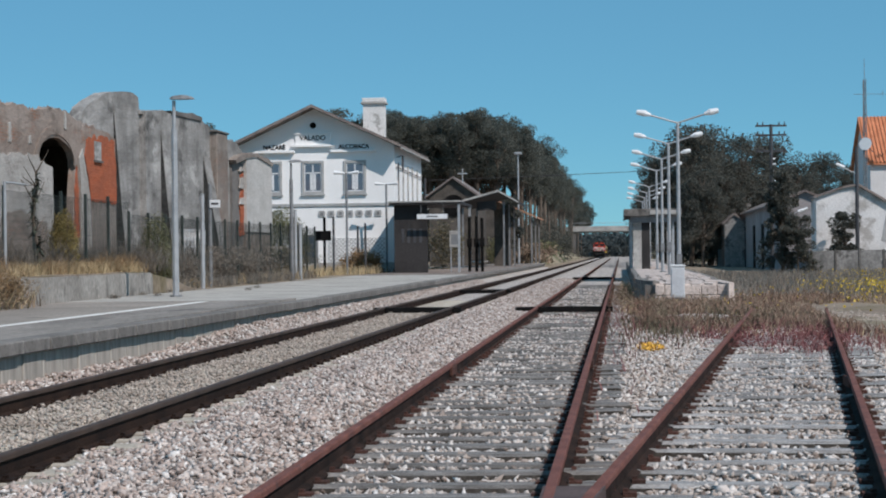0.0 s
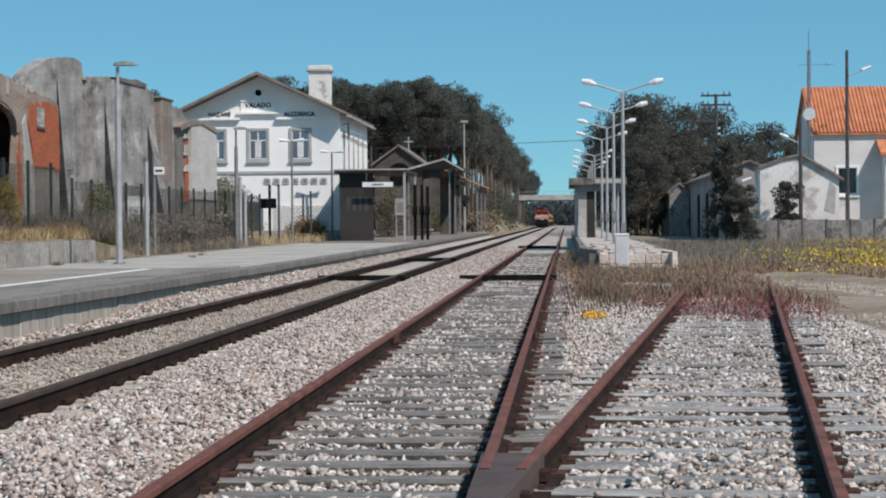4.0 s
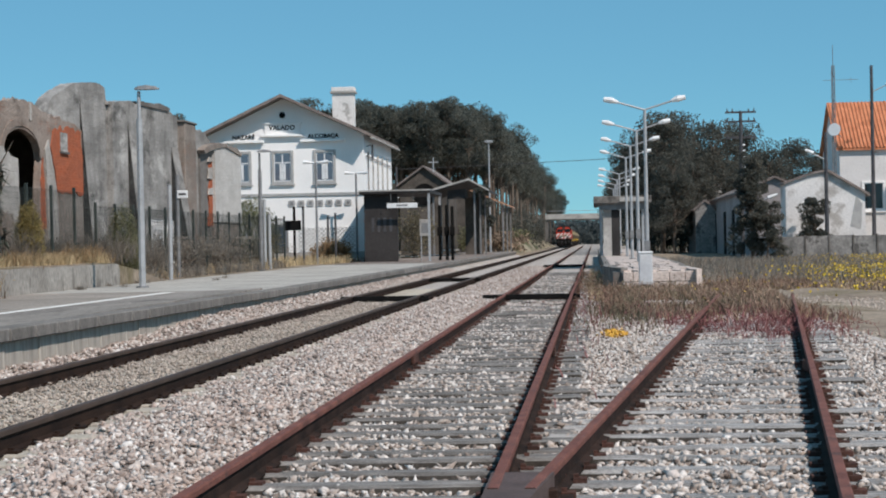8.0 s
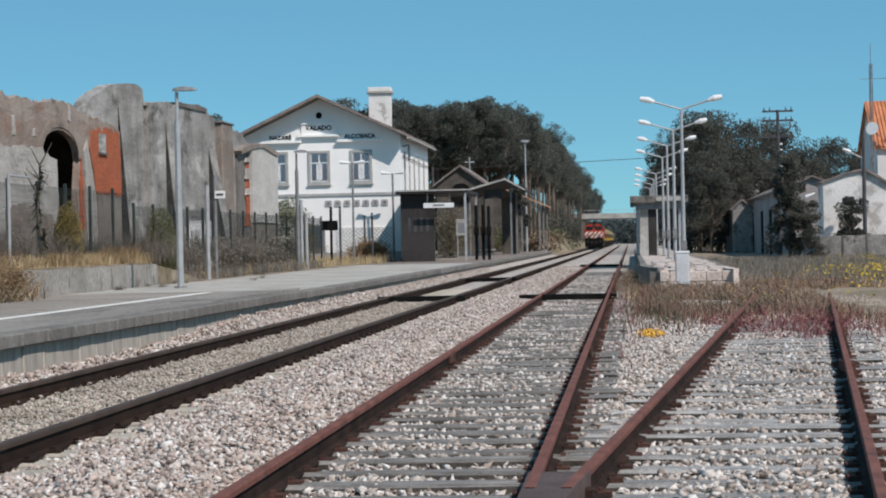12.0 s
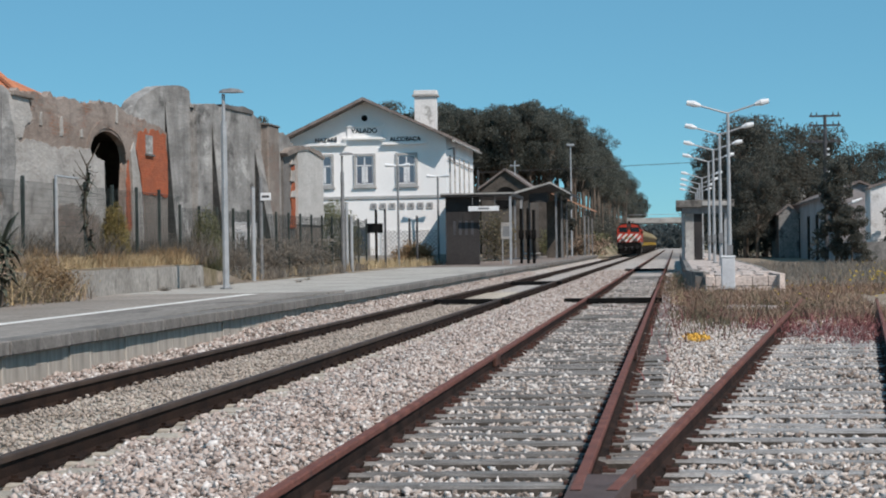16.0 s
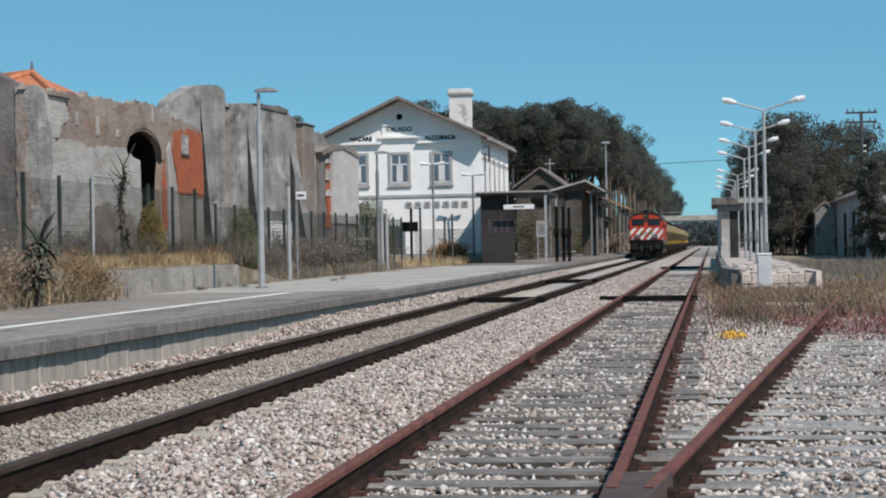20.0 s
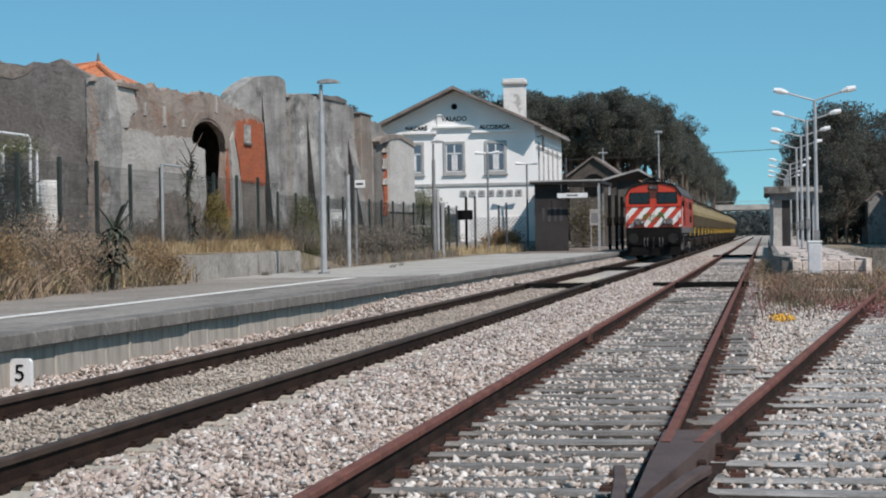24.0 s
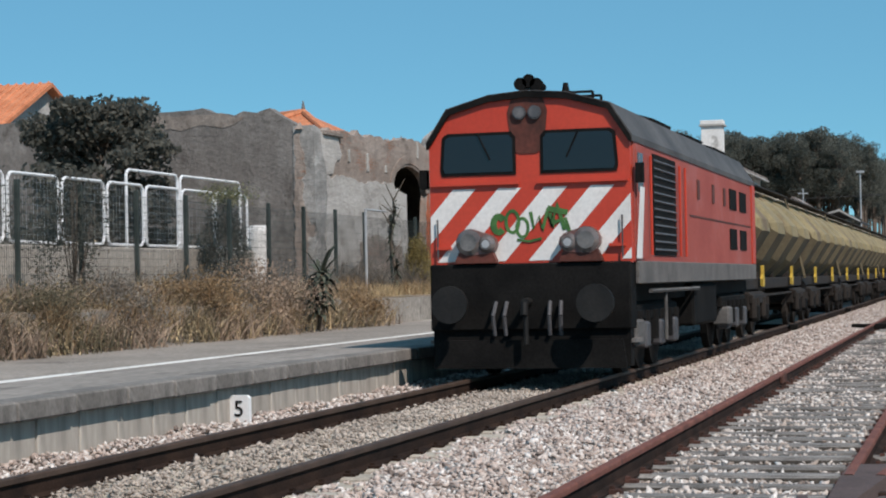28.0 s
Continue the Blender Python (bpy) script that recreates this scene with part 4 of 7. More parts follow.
        part("sand_box", boxed(min(s * 1.0, s * 1.3), max(s * 1.0, s * 1.3), 9.4, 9.95, 0.4, 0.72, 0.03), M["sand_grey"], root)
    part("underframe", boxed(-1.15, 1.15, 0.2, L, 0.95, 1.47), M["black"], root)
    for y in (2.6, 11.0):
        bogie(root, y, 3.4, (-1.2, 0, 1.2), 0.5, M["black"], M["dark_metal"])
    root.scale = (1.035, 1.035, 1.035)
    return root


M["sand_grey"] = mat("grimy_grey_box", (0.07, 0.068, 0.066), (0.12, 0.115, 0.11), 2, 20, 0.8, grain=0.2)
M["soot_red"] = mat("sooty_red_paint", (0.06, 0.022, 0.016), (0.12, 0.035, 0.025), 2, 20, 0.6, grain=0.2, bump=0.02)
M["lamp_shell"] = mat("grimy_lamp_shell", (0.10, 0.04, 0.034), (0.17, 0.09, 0.08), 3, 30, 0.4, grain=0.15, bump=0.02)
M["lens"] = mat("lamp_lens", (0.07, 0.058, 0.055), (0.16, 0.14, 0.135), 4, 30, 0.12, grain=0.1, bump=0.05, coat=0.5)
M["graffiti"] = mat("green_spray_paint", (0.035, 0.10, 0.028), (0.07, 0.17, 0.05), 4, 30, 0.6, grain=0.15, bump=0)
loco = locomotive()


def hopper_wagon():
    """Four bulging hoppers on one frame, each drawn in towards its ends, with dark gaps between them."""
    root = thing("hopper_wagon", 0, 470, 0, "dirty yellow hopper wagon with bulging flanks and a pale roof ridge", "freight wagon", "train of hopper wagons")
    sec = [(0.30, 3.42), (0.92, 2.98), (1.34, 2.50), (1.38, 2.24), (0.98, 1.62), (0.5, 1.18)]
    ring = sec + [(-x, z) for x, z in reversed(sec)]
    n = len(ring)
    for y0 in (0.25, 3.65, 7.05, 10.45):
        bm = bmesh.new()
        rows = []
        for dy, k, drop in ((0.10, 0.34, 0.46), (0.62, 0.90, 0.10), (0.86, 1.0, 0.0), (2.44, 1.0, 0.0), (2.68, 0.90, 0.10), (3.20, 0.34, 0.46)):
            rows.append([bm.verts.new((x * k, y0 + dy, z - drop * (0.35 if z > 2.4 else -1.0))) for x, z in ring])
        for r, (a, b) in enumerate(zip(rows, rows[1:])):
            for i in range(n):
                f = bm.faces.new((a[i], a[(i + 1) % n], b[(i + 1) % n], b[i]))
                z = (ring[i][1] + ring[(i + 1) % n][1]) / 2
                # lower flanks dusty and darker; end rows carry the gap's shade as colour
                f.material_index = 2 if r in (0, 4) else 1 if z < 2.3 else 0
        bm.faces.new(rows[0])
        bm.faces.new(rows[-1][::-1])
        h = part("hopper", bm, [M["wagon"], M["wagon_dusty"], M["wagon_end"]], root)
        part("outlet", prism([(-0.62, 1.3), (0.62, 1.3), (0.4, 0.55), (-0.4, 0.55)], y0 + 0.9, y0 + 2.4, "y"), M["wagon_frame"], h)
        part("hatch", boxed(-0.3, 0.3, y0 + 0.7, y0 + 2.6, 3.44, 3.56, 0.03), M["ridge"], h, "pale dusty filling hatch")
        # dark plate added in the gap, standing in for its shade
        part("end_plate", boxed(-0.62, 0.62, y0 - 0.08, y0 - 0.02, 1.1, 3.1, 0.02), M["wagon_frame"], h)
    part("walkway", boxed(0.40, 0.72, 0.3, 13.8, 3.40, 3.44), M["wagon_frame"], root, "dark roof walkway")
    part("ridge", boxed(-0.36, 0.36, 0.3, 13.8, 3.38, 3.45, 0.02), M["ridge"], root, "pale dusty roof ridge")
    part("solebar", boxed(-1.02, 1.02, 0.1, 14.0, 0.98, 1.24, 0.03), M["wagon_frame"], root)
    for s in (-1, 1):
        for y in (3.55, 10.35):
            part("hand_lever", prism([(y - 0.16, 1.06), (y + 0.14, 1.04), (y + 0.20, 1.2), (y + 0.08, 1.3), (y + 0.10, 1.5), (y - 0.06, 1.52), (y - 0.08, 1.32), (y - 0.20, 1.22)], s * 1.10 - 0.03, s * 1.10 + 0.03, "x"), M["wagon_yellow"], root, "bright yellow hand brake plate")
        part("buffer", disc(s * 0.92, -0.25, 1.0, 0.2, 0.1, 16), M["black"], root)
        part("brake_rod", tubed(((s * 1.05, 1.0, 0.85), (s * 1.05, 13.0, 0.85), 0.03), n=5), M["wagon_frame"], root)
        part("ladder", tubed(((s * 1.08, 0.05, 1.2), (s * 0.6, 0.05, 3.4), 0.02), ((s * 1.08, 0.4, 1.2), (s * 0.6, 0.4, 3.4), 0.02), ((s * 0.95, 0.05, 1.8), (s * 0.95, 0.4, 1.8), 0.015), ((s * 0.8, 0.05, 2.5), (s * 0.8, 0.4, 2.5), 0.015), n=5), M["wagon_dusty"], root)
    for y in (2.2, 11.9):
        bogie(root, y, 2.6, (-0.9, 0.9), 0.46, M["wagon_frame"], M["black"])
    return root


# hopper ends: shade between the hoppers put into the paint colour
M["wagon_end"] = mat("gap_shaded_hopper_end", (0.045, 0.034, 0.021), (0.080, 0.060, 0.036), 0.8, 14, 0.85, grain=0.2, bump=0.03)
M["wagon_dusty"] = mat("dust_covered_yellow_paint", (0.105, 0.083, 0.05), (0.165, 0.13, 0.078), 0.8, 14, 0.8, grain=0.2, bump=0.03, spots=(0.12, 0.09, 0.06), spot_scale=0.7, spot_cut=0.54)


M["ridge"] = mat("dusty_pale_steel", (0.46, 0.43, 0.36), (0.58, 0.55, 0.48), 1.5, 20, 0.8, grain=0.15)
wagons = [hopper_wagon()]
for i in range(1, 12):
    wagons.append(copy_thing(wagons[0], pose(0, 470 + i * 14.2, 0)))


# ---- plants ----
def shrub(x, y, z, w, h, material, label, seed, leaf=0.05, n=1400, category="shrub", dome=False):
    rng = seeded(seed)
    root = thing("shrub", x, y, z, label, category)
    bm = bmesh.new()
    for k in range(9):
        a, r = rng.uniform(0, 6.28), rng.uniform(0.1, 0.4) * w
        tube(bm, (0, 0, 0), (r * math.cos(a), r * math.sin(a), h * rng.uniform(0.5, 0.85)), 0.015, 0.006, n=5)
    part("stem", bm, M["bark"], root)
    k = 14
    cc = rng.normal(size=(k, 3)) * np.array([w * 0.24, w * 0.24, h * 0.2]) + np.array([0, 0, h * 0.52])
    pts = cc[rng.integers(0, k, n)] + rng.normal(size=(n, 3)) * np.array([w * 0.12, w * 0.12, h * 0.12])
    if dome:
        d = rng.normal(size=(n, 3))
        d[:, 2] = np.abs(d[:, 2])
        d /= np.linalg.norm(d, axis=1)[:, None]
        r = rng.uniform(0.35, 1.0, n) ** 0.5 * (0.9 + 0.1 * np.sin(d[:, 0] * 7) * np.sin(d[:, 2] * 9 + d[:, 1] * 5))
        pts = d * r[:, None] * np.array([w * 0.5, w * 0.5, h * 0.72]) + np.array([0, 0, h * 0.28]) + rng.normal(0, leaf, (n, 3))
        low = int(n * 0.25)
        pts[:low, 2] = rng.uniform(0.02, h * 0.3, low)
    pts[:, 2] = np.clip(pts[:, 2], 0.03, h * 1.1)
    cloud("foliage", pts, leaf, material, rng, root, 0.35)
    return root


def yucca(x, y, z, h, seed, label, reach=0.55, rise=0.9, wide=0.055):
    """A spire of stiff leaves round a stem."""
    rng = seeded(seed)
    root = thing("yucca_plant", x, y, z, label, "plant")
    part("stem", tubed(((0, 0, 0), (0.05, 0, h * 0.9), 0.06, 0.03)), M["bark"], root)
    bm = bmesh.new()
    for k in range(120):
        a, t = rng.uniform(0, 6.28), rng.uniform(0.12, 1.0) ** 0.7
        p = Vector((0.05 * t, 0, h * 0.9 * t))
        out = Vector((math.cos(a), math.sin(a), 0))
        s = Vector((-math.sin(a), math.cos(a), 0)) * wide * rng.uniform(0.6, 1.2)
        ln, lift = reach * rng.uniform(0.6, 1.1), rng.uniform(-0.1, rise) * (0.3 + t)
        rows = []
        for u, w in ((0.0, 0.7), (0.35, 1.0), (0.7, 0.8), (1.0, 0.1)):
            q = p + out * ln * u * (1 - 0.2 * u) + Vector((0, 0, ln * (lift * u - 0.75 * u * u)))
            rows.append([bm.verts.new(q - s * w), bm.verts.new(q + s * w)])
        for c, d in zip(rows, rows[1:]):
            bm.faces.new((c[0], c[1], d[1], d[0]))
    part("leaves", bm, M["yucca"], root)
    return root


def tree(x, y, z, h, w, seed, material, label, name="tree", clear=0.45, n=3200, leaf=0.022, k=26, spread=0.34):
    """A tapered trunk with limbs that carry clumps of small leaves."""
    rng = seeded(seed)
    root = thing(name, x, y, z, label, "tree")
    bm = bmesh.new()
    tube(bm, (0, 0, -0.3), (0.02 * h, 0, h * 0.5), 0.020 * h, 0.014 * h)
    tube(bm, (0.02 * h, 0, h * 0.5), (0, 0.01 * h, h * 0.86), 0.014 * h, 0.004 * h)
    cc = []
    for i in range(k):
        a, t = rng.uniform(0, 6.28), rng.uniform(clear, 0.95)
        r = w * spread * rng.uniform(0.35, 1.25) * (1.15 - 0.55 * (t - clear) / (1 - clear))
        c = Vector((r * math.cos(a), r * math.sin(a), h * min(0.97, t + 0.05)))
        cc.append(c)
        tube(bm, (0.01 * h, 0, h * max(0.3, t - 0.14)), c, 0.006 * h, 0.002 * h, n=5)
    part("trunk", bm, M["bark"], root)
    cc = np.array([tuple(c) for c in cc])
    size = rng.uniform(0.6, 1.3, k)
    i = rng.integers(0, k, n)
    d = rng.normal(size=(n, 3))
    d /= np.linalg.norm(d, axis=1)[:, None]
    d *= rng.uniform(0.3, 1.0, (n, 1)) ** 0.5
    pts = cc[i] + d * size[i][:, None] * np.array([w * 0.17, w * 0.17, h * 0.075])
    cloud("crown", pts, leaf * h, material, rng, root, 0.6)
    return root


# ---- ruined building ----
def masonry(name, a, b, brick=None, share=0.5, patch=0.35, streak=0.35, dark=(0.07, 0.067, 0.062), dark_cut=0.6, pale=None, pale_cut=0.58, mortar=(0.27, 0.235, 0.205)):
    """Old render: two tones, long rain streaks, dark blotches, pale remnants and, where it fell off, coursed brick."""
    m = bpy.data.materials.new(name)
    m.use_nodes = True
    nt = m.node_tree
    n, link = nt.nodes, nt.links.new
    co = n.new("ShaderNodeTexCoord").outputs["Object"]

    def noise(scale, detail, stretch=(1, 1, 1), rough=0.6):
        mp = n.new("ShaderNodeMapping")
        mp.inputs["Scale"].default_value = stretch
        link(co, mp.inputs[0])
        t = n.new("ShaderNodeTexNoise")
        t.inputs["Scale"].default_value, t.inputs["Detail"].default_value, t.inputs["Roughness"].default_value = scale, detail, rough
        link(mp.outputs[0], t.inputs[0])
        return t.outputs[0]

    def step(src, lo, hi, c0=(0, 0, 0), c1=(1, 1, 1)):
        r = n.new("ShaderNodeValToRGB")
        e = r.color_ramp.elements
        e[0].position, e[1].position, e[0].color, e[1].color = lo, hi, (*c0, 1), (*c1, 1)
        link(src, r.inputs[0])
        return r.outputs[0]

    def mix(fac, c0, c1, how='MIX'):
        x = n.new("ShaderNodeMix")
        x.data_type, x.blend_type = 'RGBA', how
        for sock, v in ((x.inputs[0], fac), (x.inputs[6], c0), (x.inputs[7], c1)):
            if isinstance(v, tuple):
                sock.default_value = (*v, 1)
            elif isinstance(v, float):
                sock.default_value = v
            else:
                link(v, sock)
        return x.outputs[2]
    col = step(noise(1.0, 8, (1, 0.30, 1), 0.65), 0.38, 0.62, a, b)
    height = noise(9, 6, (1, 0.5, 1))
    if brick:
        sep, com = n.new("ShaderNodeSeparateXYZ"), n.new("ShaderNodeCombineXYZ")
        link(co, sep.inputs[0])
        link(sep.outputs[1], com.inputs[0])
        link(sep.outputs[2], com.inputs[1])
        bt = n.new("ShaderNodeTexBrick")
        bt.inputs["Color1"].default_value, bt.inputs["Color2"].default_value = (*brick, 1), (brick[0] * 0.72, brick[1] * 0.95, brick[2] * 1.05, 1)
        bt.inputs["Mortar"].default_value = (*mortar, 1)
        for k, v in (("Scale", 1.0), ("Mortar Size", 0.016), ("Mortar Smooth", 0.5), ("Brick Width", 0.27), ("Row Height", 0.085)):
            bt.inputs[k].default_value = v
        link(com.outputs[0], bt.inputs[0])
        worn = mix(step(noise(2.2, 8, (1, 0.35, 1.1)), 0.42, 0.60), bt.outputs[0], tuple(0.8 * c for c in mortar))
        col = mix(step(noise(0.9, 9, (1, 0.35, 1), 0.65), patch, patch + 0.10), col, mix(share, col, worn))
    if pale:
        col = mix(step(noise(1.1, 9, (1, 0.30, 0.8), 0.68), pale_cut, pale_cut + 0.07), col, pale)
    col = mix(step(noise(1.2, 9, (1, 0.32, 0.7), 0.68), dark_cut, dark_cut + 0.12), col, dark)
    col = mix(streak, col, step(noise(1.6, 9, (1, 0.55, 0.22), 0.7), 0.36, 0.56, (0.42, 0.41, 0.40), (1, 1, 1)), 'MULTIPLY')
    col = mix(0.5, col, step(noise(14, 5, (1, 0.4, 1)), 0.3, 0.7, (0.55, 0.55, 0.55), (1, 1, 1)), 'MULTIPLY')
    bs = n["Principled BSDF"]
    link(col, bs.inputs["Base Color"])
    bs.inputs["Roughness"].default_value, bs.inputs["Specular IOR Level"].default_value = 0.95, 0.15
    bp = n.new("ShaderNodeBump")
    bp.inputs["Strength"].default_value, bp.inputs["Distance"].default_value = 0.7, 0.05
    link(height, bp.inputs["Height"])
    link(bp.outputs[0], bs.inputs["Normal"])
    return m


M["wall_grey"] = masonry("weathered_grey_render", (0.23, 0.222, 0.21), (0.40, 0.388, 0.37), streak=0.55, pale=(0.52, 0.505, 0.48), pale_cut=0.54, dark=(0.12, 0.116, 0.11), dark_cut=0.56)
M["wall_brick"] = masonry("eroded_brick_face", (0.28, 0.225, 0.19), (0.38, 0.32, 0.28), (0.38, 0.165, 0.10), 0.9, 0.52, 0.35, (0.14, 0.118, 0.10), 0.57)
M["wall_pale"] = masonry("pale_crumbling_render", (0.40, 0.375, 0.345), (0.53, 0.505, 0.475), streak=0.3, dark=(0.26, 0.235, 0.21), dark_cut=0.57)
M["wall_red"] = masonry("bright_red_brick_face", (0.42, 0.105, 0.05), (0.50, 0.14, 0.065), (0.46, 0.12, 0.055), 0.85, 0.30, 0.2, (0.22, 0.085, 0.055), 0.64, mortar=(0.44, 0.15, 0.085))
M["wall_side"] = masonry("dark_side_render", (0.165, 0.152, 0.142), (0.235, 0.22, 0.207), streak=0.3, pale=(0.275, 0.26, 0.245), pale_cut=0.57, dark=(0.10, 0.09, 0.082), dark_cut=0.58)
M["wall_foot"] = masonry("stained_brown_wall_foot", (0.24, 0.205, 0.18), (0.34, 0.30, 0.265), (0.27, 0.15, 0.11), 0.6, 0.46, 0.4, (0.13, 0.112, 0.10), 0.57)


def ragged(outline, rng, step=0.22, amp=0.07):
    """A closed outline with its edges broken into short uneven runs."""
    out = []
    for (u0, v0), (u1, v1) in zip(outline, outline[1:] + outline[:1]):
        d = math.hypot(u1 - u0, v1 - v0)
        k = max(1, int(d / step))
        for i in range(k):
            f = i / k
            j = 0 if i == 0 else rng.normal(0, amp)
            out.append((u0 + (u1 - u0) * f - (v1 - v0) / d * j, v0 + (v1 - v0) * f + (u1 - u0) / d * j))
    return out


def broken(line, rng, step=0.28, amp=0.06):
    """An open upper edge from left to right, broken into uneven runs."""
    out = [line[0]]
    for (u0, v0), (u1, v1) in zip(line, line[1:]):
        k = max(1, int(abs(u1 - u0) / step))
        for i in range(1, k + 1):
            f = i / k
            out.append((u0 + (u1 - u0) * f, v0 + (v1 - v0) * f + (rng.normal(0, amp) if i < k else 0)))
    return out


def ruin():
    root = thing("ruined_building", 0, 0, 0, "roofless ruin of eroded brick and crumbling grey render", "ruin")
    rng = seeded(61)
    # front wall with the horseshoe arch
    top = [(43.26, 5.50), (43.66, 5.45), (45.07, 5.50), (46.1, 5.50), (47.2, 5.50), (48.4, 5.55), (49.45, 5.50), (50.1, 5.55), (50.9, 5.65), (51.9, 5.73), (52.8, 5.73), (53.4, 5.61), (53.7, 5.54), (55.4, 5.45), (56.9, 5.37), (58.1, 5.2)]
    arch = [(50.25, 4.05), (50.16, 4.2), (50.2, 4.4), (50.55, 4.64), (51.08, 4.80), (51.62, 4.87), (52.16, 4.87), (52.87, 4.74), (53.37, 4.54), (53.56, 4.3), (53.68, 4.05), (53.58, 3.8), (53.52, 3.5), (53.46, 3.2), (53.42, 2.9), (53.4, 2.4), (53.38, 2.0), (53.36, 0.7)]
    low = [(43.26, 0.7), (51.5, 0.7), (51.45, 2.2), (51.5, 3.0), (51.41, 4.02)] + arch + [(58.1, 0.7)] + broken(top, rng, 0.25, 0.05)[::-1]
    part("arch_wall", prism(low, -11.2, -11.0, "x"), M["wall_brick"], root, "eroded brick wall with a horseshoe arch")
    ring = [(51.85 + 2.0 * math.cos(math.radians(a)), 4.12 + 1.08 * math.sin(math.radians(a))) for a in range(0, 181, 12)] + [(51.85 + 1.72 * math.cos(math.radians(a)), 4.12 + 0.84 * math.sin(math.radians(a))) for a in range(180, -1, -12)]
    part("arch_ring", prism(ring, -11.01, -10.975, "x"), M["wall_brick"], root)
    pale = [(43.9, 1.2), (51.45, 1.2), (51.45, 3.0), (51.38, 4.0), (50.3, 4.08), (50.1, 4.3), (48.6, 4.26), (46.95, 4.15), (46.5, 4.25), (45.45, 4.3), (44.75, 4.2), (44.1, 4.18)]
    part("render_patch", prism(ragged(pale, rng, 0.2, 0.035), -11.0, -10.965, "x"), M["wall_pale"], root, "pale crumbling render")
    part("render_patch", prism(ragged([(43.75, 5.36), (45.13, 5.40), (45.25, 5.1), (45.45, 4.83), (44.9, 4.6), (44.71, 4.3), (44.18, 4.24), (43.85, 4.8)], rng, 0.18, 0.03), -11.0, -10.96, "x"), M["wall_pale"], root)
    part("render_patch", prism(ragged([(46.9, 0.8), (50.8, 0.8), (50.8, 2.4), (48.6, 2.7), (46.9, 2.5)], rng, 0.2, 0.05), -10.965, -10.95, "x"), M["wall_foot"], root)
    for y, z, h in ((47.6, 4.5, 0.55), (52.55, 5.2, 0.5), (46.0, 4.7, 0.35), (49.3, 4.55, 0.25)):
        part("render_patch", prism(ragged([(y, z), (y + 0.24, z), (y + 0.2, z + h), (y + 0.03, z + h * 0.9)], rng, 0.12, 0.03), -11.0, -10.972, "x"), M["wall_pale"], root)
    part("quoin", prism([(max(u, 43.22) if u > 43.3 else 43.22, v) for u, v in ragged([(43.22, 0.7), (43.95, 0.7), (44.1, 1.8), (43.9, 2.6), (44.1, 3.4), (44.15, 4.2), (43.85, 4.8), (43.7, 5.42), (43.22, 5.5)], rng, 0.25, 0.03)], -11.54, -10.945, "x"), M["wall_grey"], root)
    part("corner_brick", prism(ragged([(-11.52, 1.0), (-11.15, 1.0), (-11.2, 2.0), (-11.1, 2.9), (-11.3, 3.6), (-11.2, 4.4), (-11.35, 5.3), (-11.5, 5.3)], rng, 0.16, 0.03), 43.205, 43.25, "y"), M["wall_brick"], root, "bare brick at the broken corner")
    part("lintel", boxed(-11.06, -10.88, 43.9, 45.4, 5.30, 5.42, 0.02), M["wall_foot"], root)
    part("brick_panel", prism(ragged([(54.87, 5.0), (56.75, 5.18), (57.92, 5.1), (58.05, 4.0), (58.05, 3.12), (55.23, 3.14), (55.13, 3.54), (54.6, 4.5)], rng, 0.25, 0.05), -11.0, -10.97, "x"), M["wall_red"], root, "patch of bright red brick")
    part("brick_panel", prism(ragged([(53.45, 2.0), (54.0, 2.0), (53.95, 3.1), (53.85, 4.1), (53.7, 4.2), (53.6, 3.2)], rng, 0.2, 0.04), -11.0, -10.975, "x"), M["wall_red"], root)
    part("brick_panel", prism(ragged([(55.4, 1.1), (58.0, 1.1), (58.0, 3.1), (55.4, 3.1)], rng, 0.3, 0.03), -11.0, -10.98, "x"), M["wall_foot"], root, "brown stained brick")
    part("jamb_render", prism(ragged([(54.2, 1.0), (55.3, 1.0), (55.15, 3.1), (54.9, 3.6), (54.35, 4.7), (54.0, 4.4), (54.2, 3.2)], rng, 0.2, 0.04), -10.995, -10.96, "x"), M["wall_pale"], root)
    part("niche", boxed(-11.0, -10.955, 55.58, 56.33, 4.42, 5.0), M["wall_grey"], root)
    part("niche_shelf", boxed(-11.0, -10.90, 55.5, 56.4, 4.35, 4.41), M["ruin_dark"], root)
    # room added behind the arch; its unseen ceiling blocks light from the opening
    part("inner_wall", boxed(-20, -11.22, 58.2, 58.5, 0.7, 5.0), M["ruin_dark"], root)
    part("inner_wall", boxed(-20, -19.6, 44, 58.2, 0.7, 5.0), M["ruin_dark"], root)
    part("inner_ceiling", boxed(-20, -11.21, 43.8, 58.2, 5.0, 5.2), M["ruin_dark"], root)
    # the tall walls behind and beyond it
    tall = [(56.0, 0.7), (63.1, 0.7)] + broken([(56.0, 5.6), (56.23, 5.91), (56.61, 6.15), (57.3, 6.36), (58.1, 6.56), (59.12, 6.81), (60.5, 6.96), (62.33, 7.06), (62.95, 6.98), (63.1, 6.5)], rng, 0.4, 0.02)[::-1]
    part("tall_wall", prism(tall, -11.95, -11.52, "x"), M["wall_grey"], root, "tall stained grey wall")
    c = [(63.1, 0.7), (73.4, 0.7)] + broken([(63.1, 6.50), (64.25, 6.62), (67.18, 6.72), (69.9, 6.87), (71.83, 6.8), (73.13, 6.61), (73.4, 6.35)], rng, 0.4, 0.03)[::-1]
    part("long_wall", prism(c, -11.75, -11.3, "x"), M["wall_grey"], root)
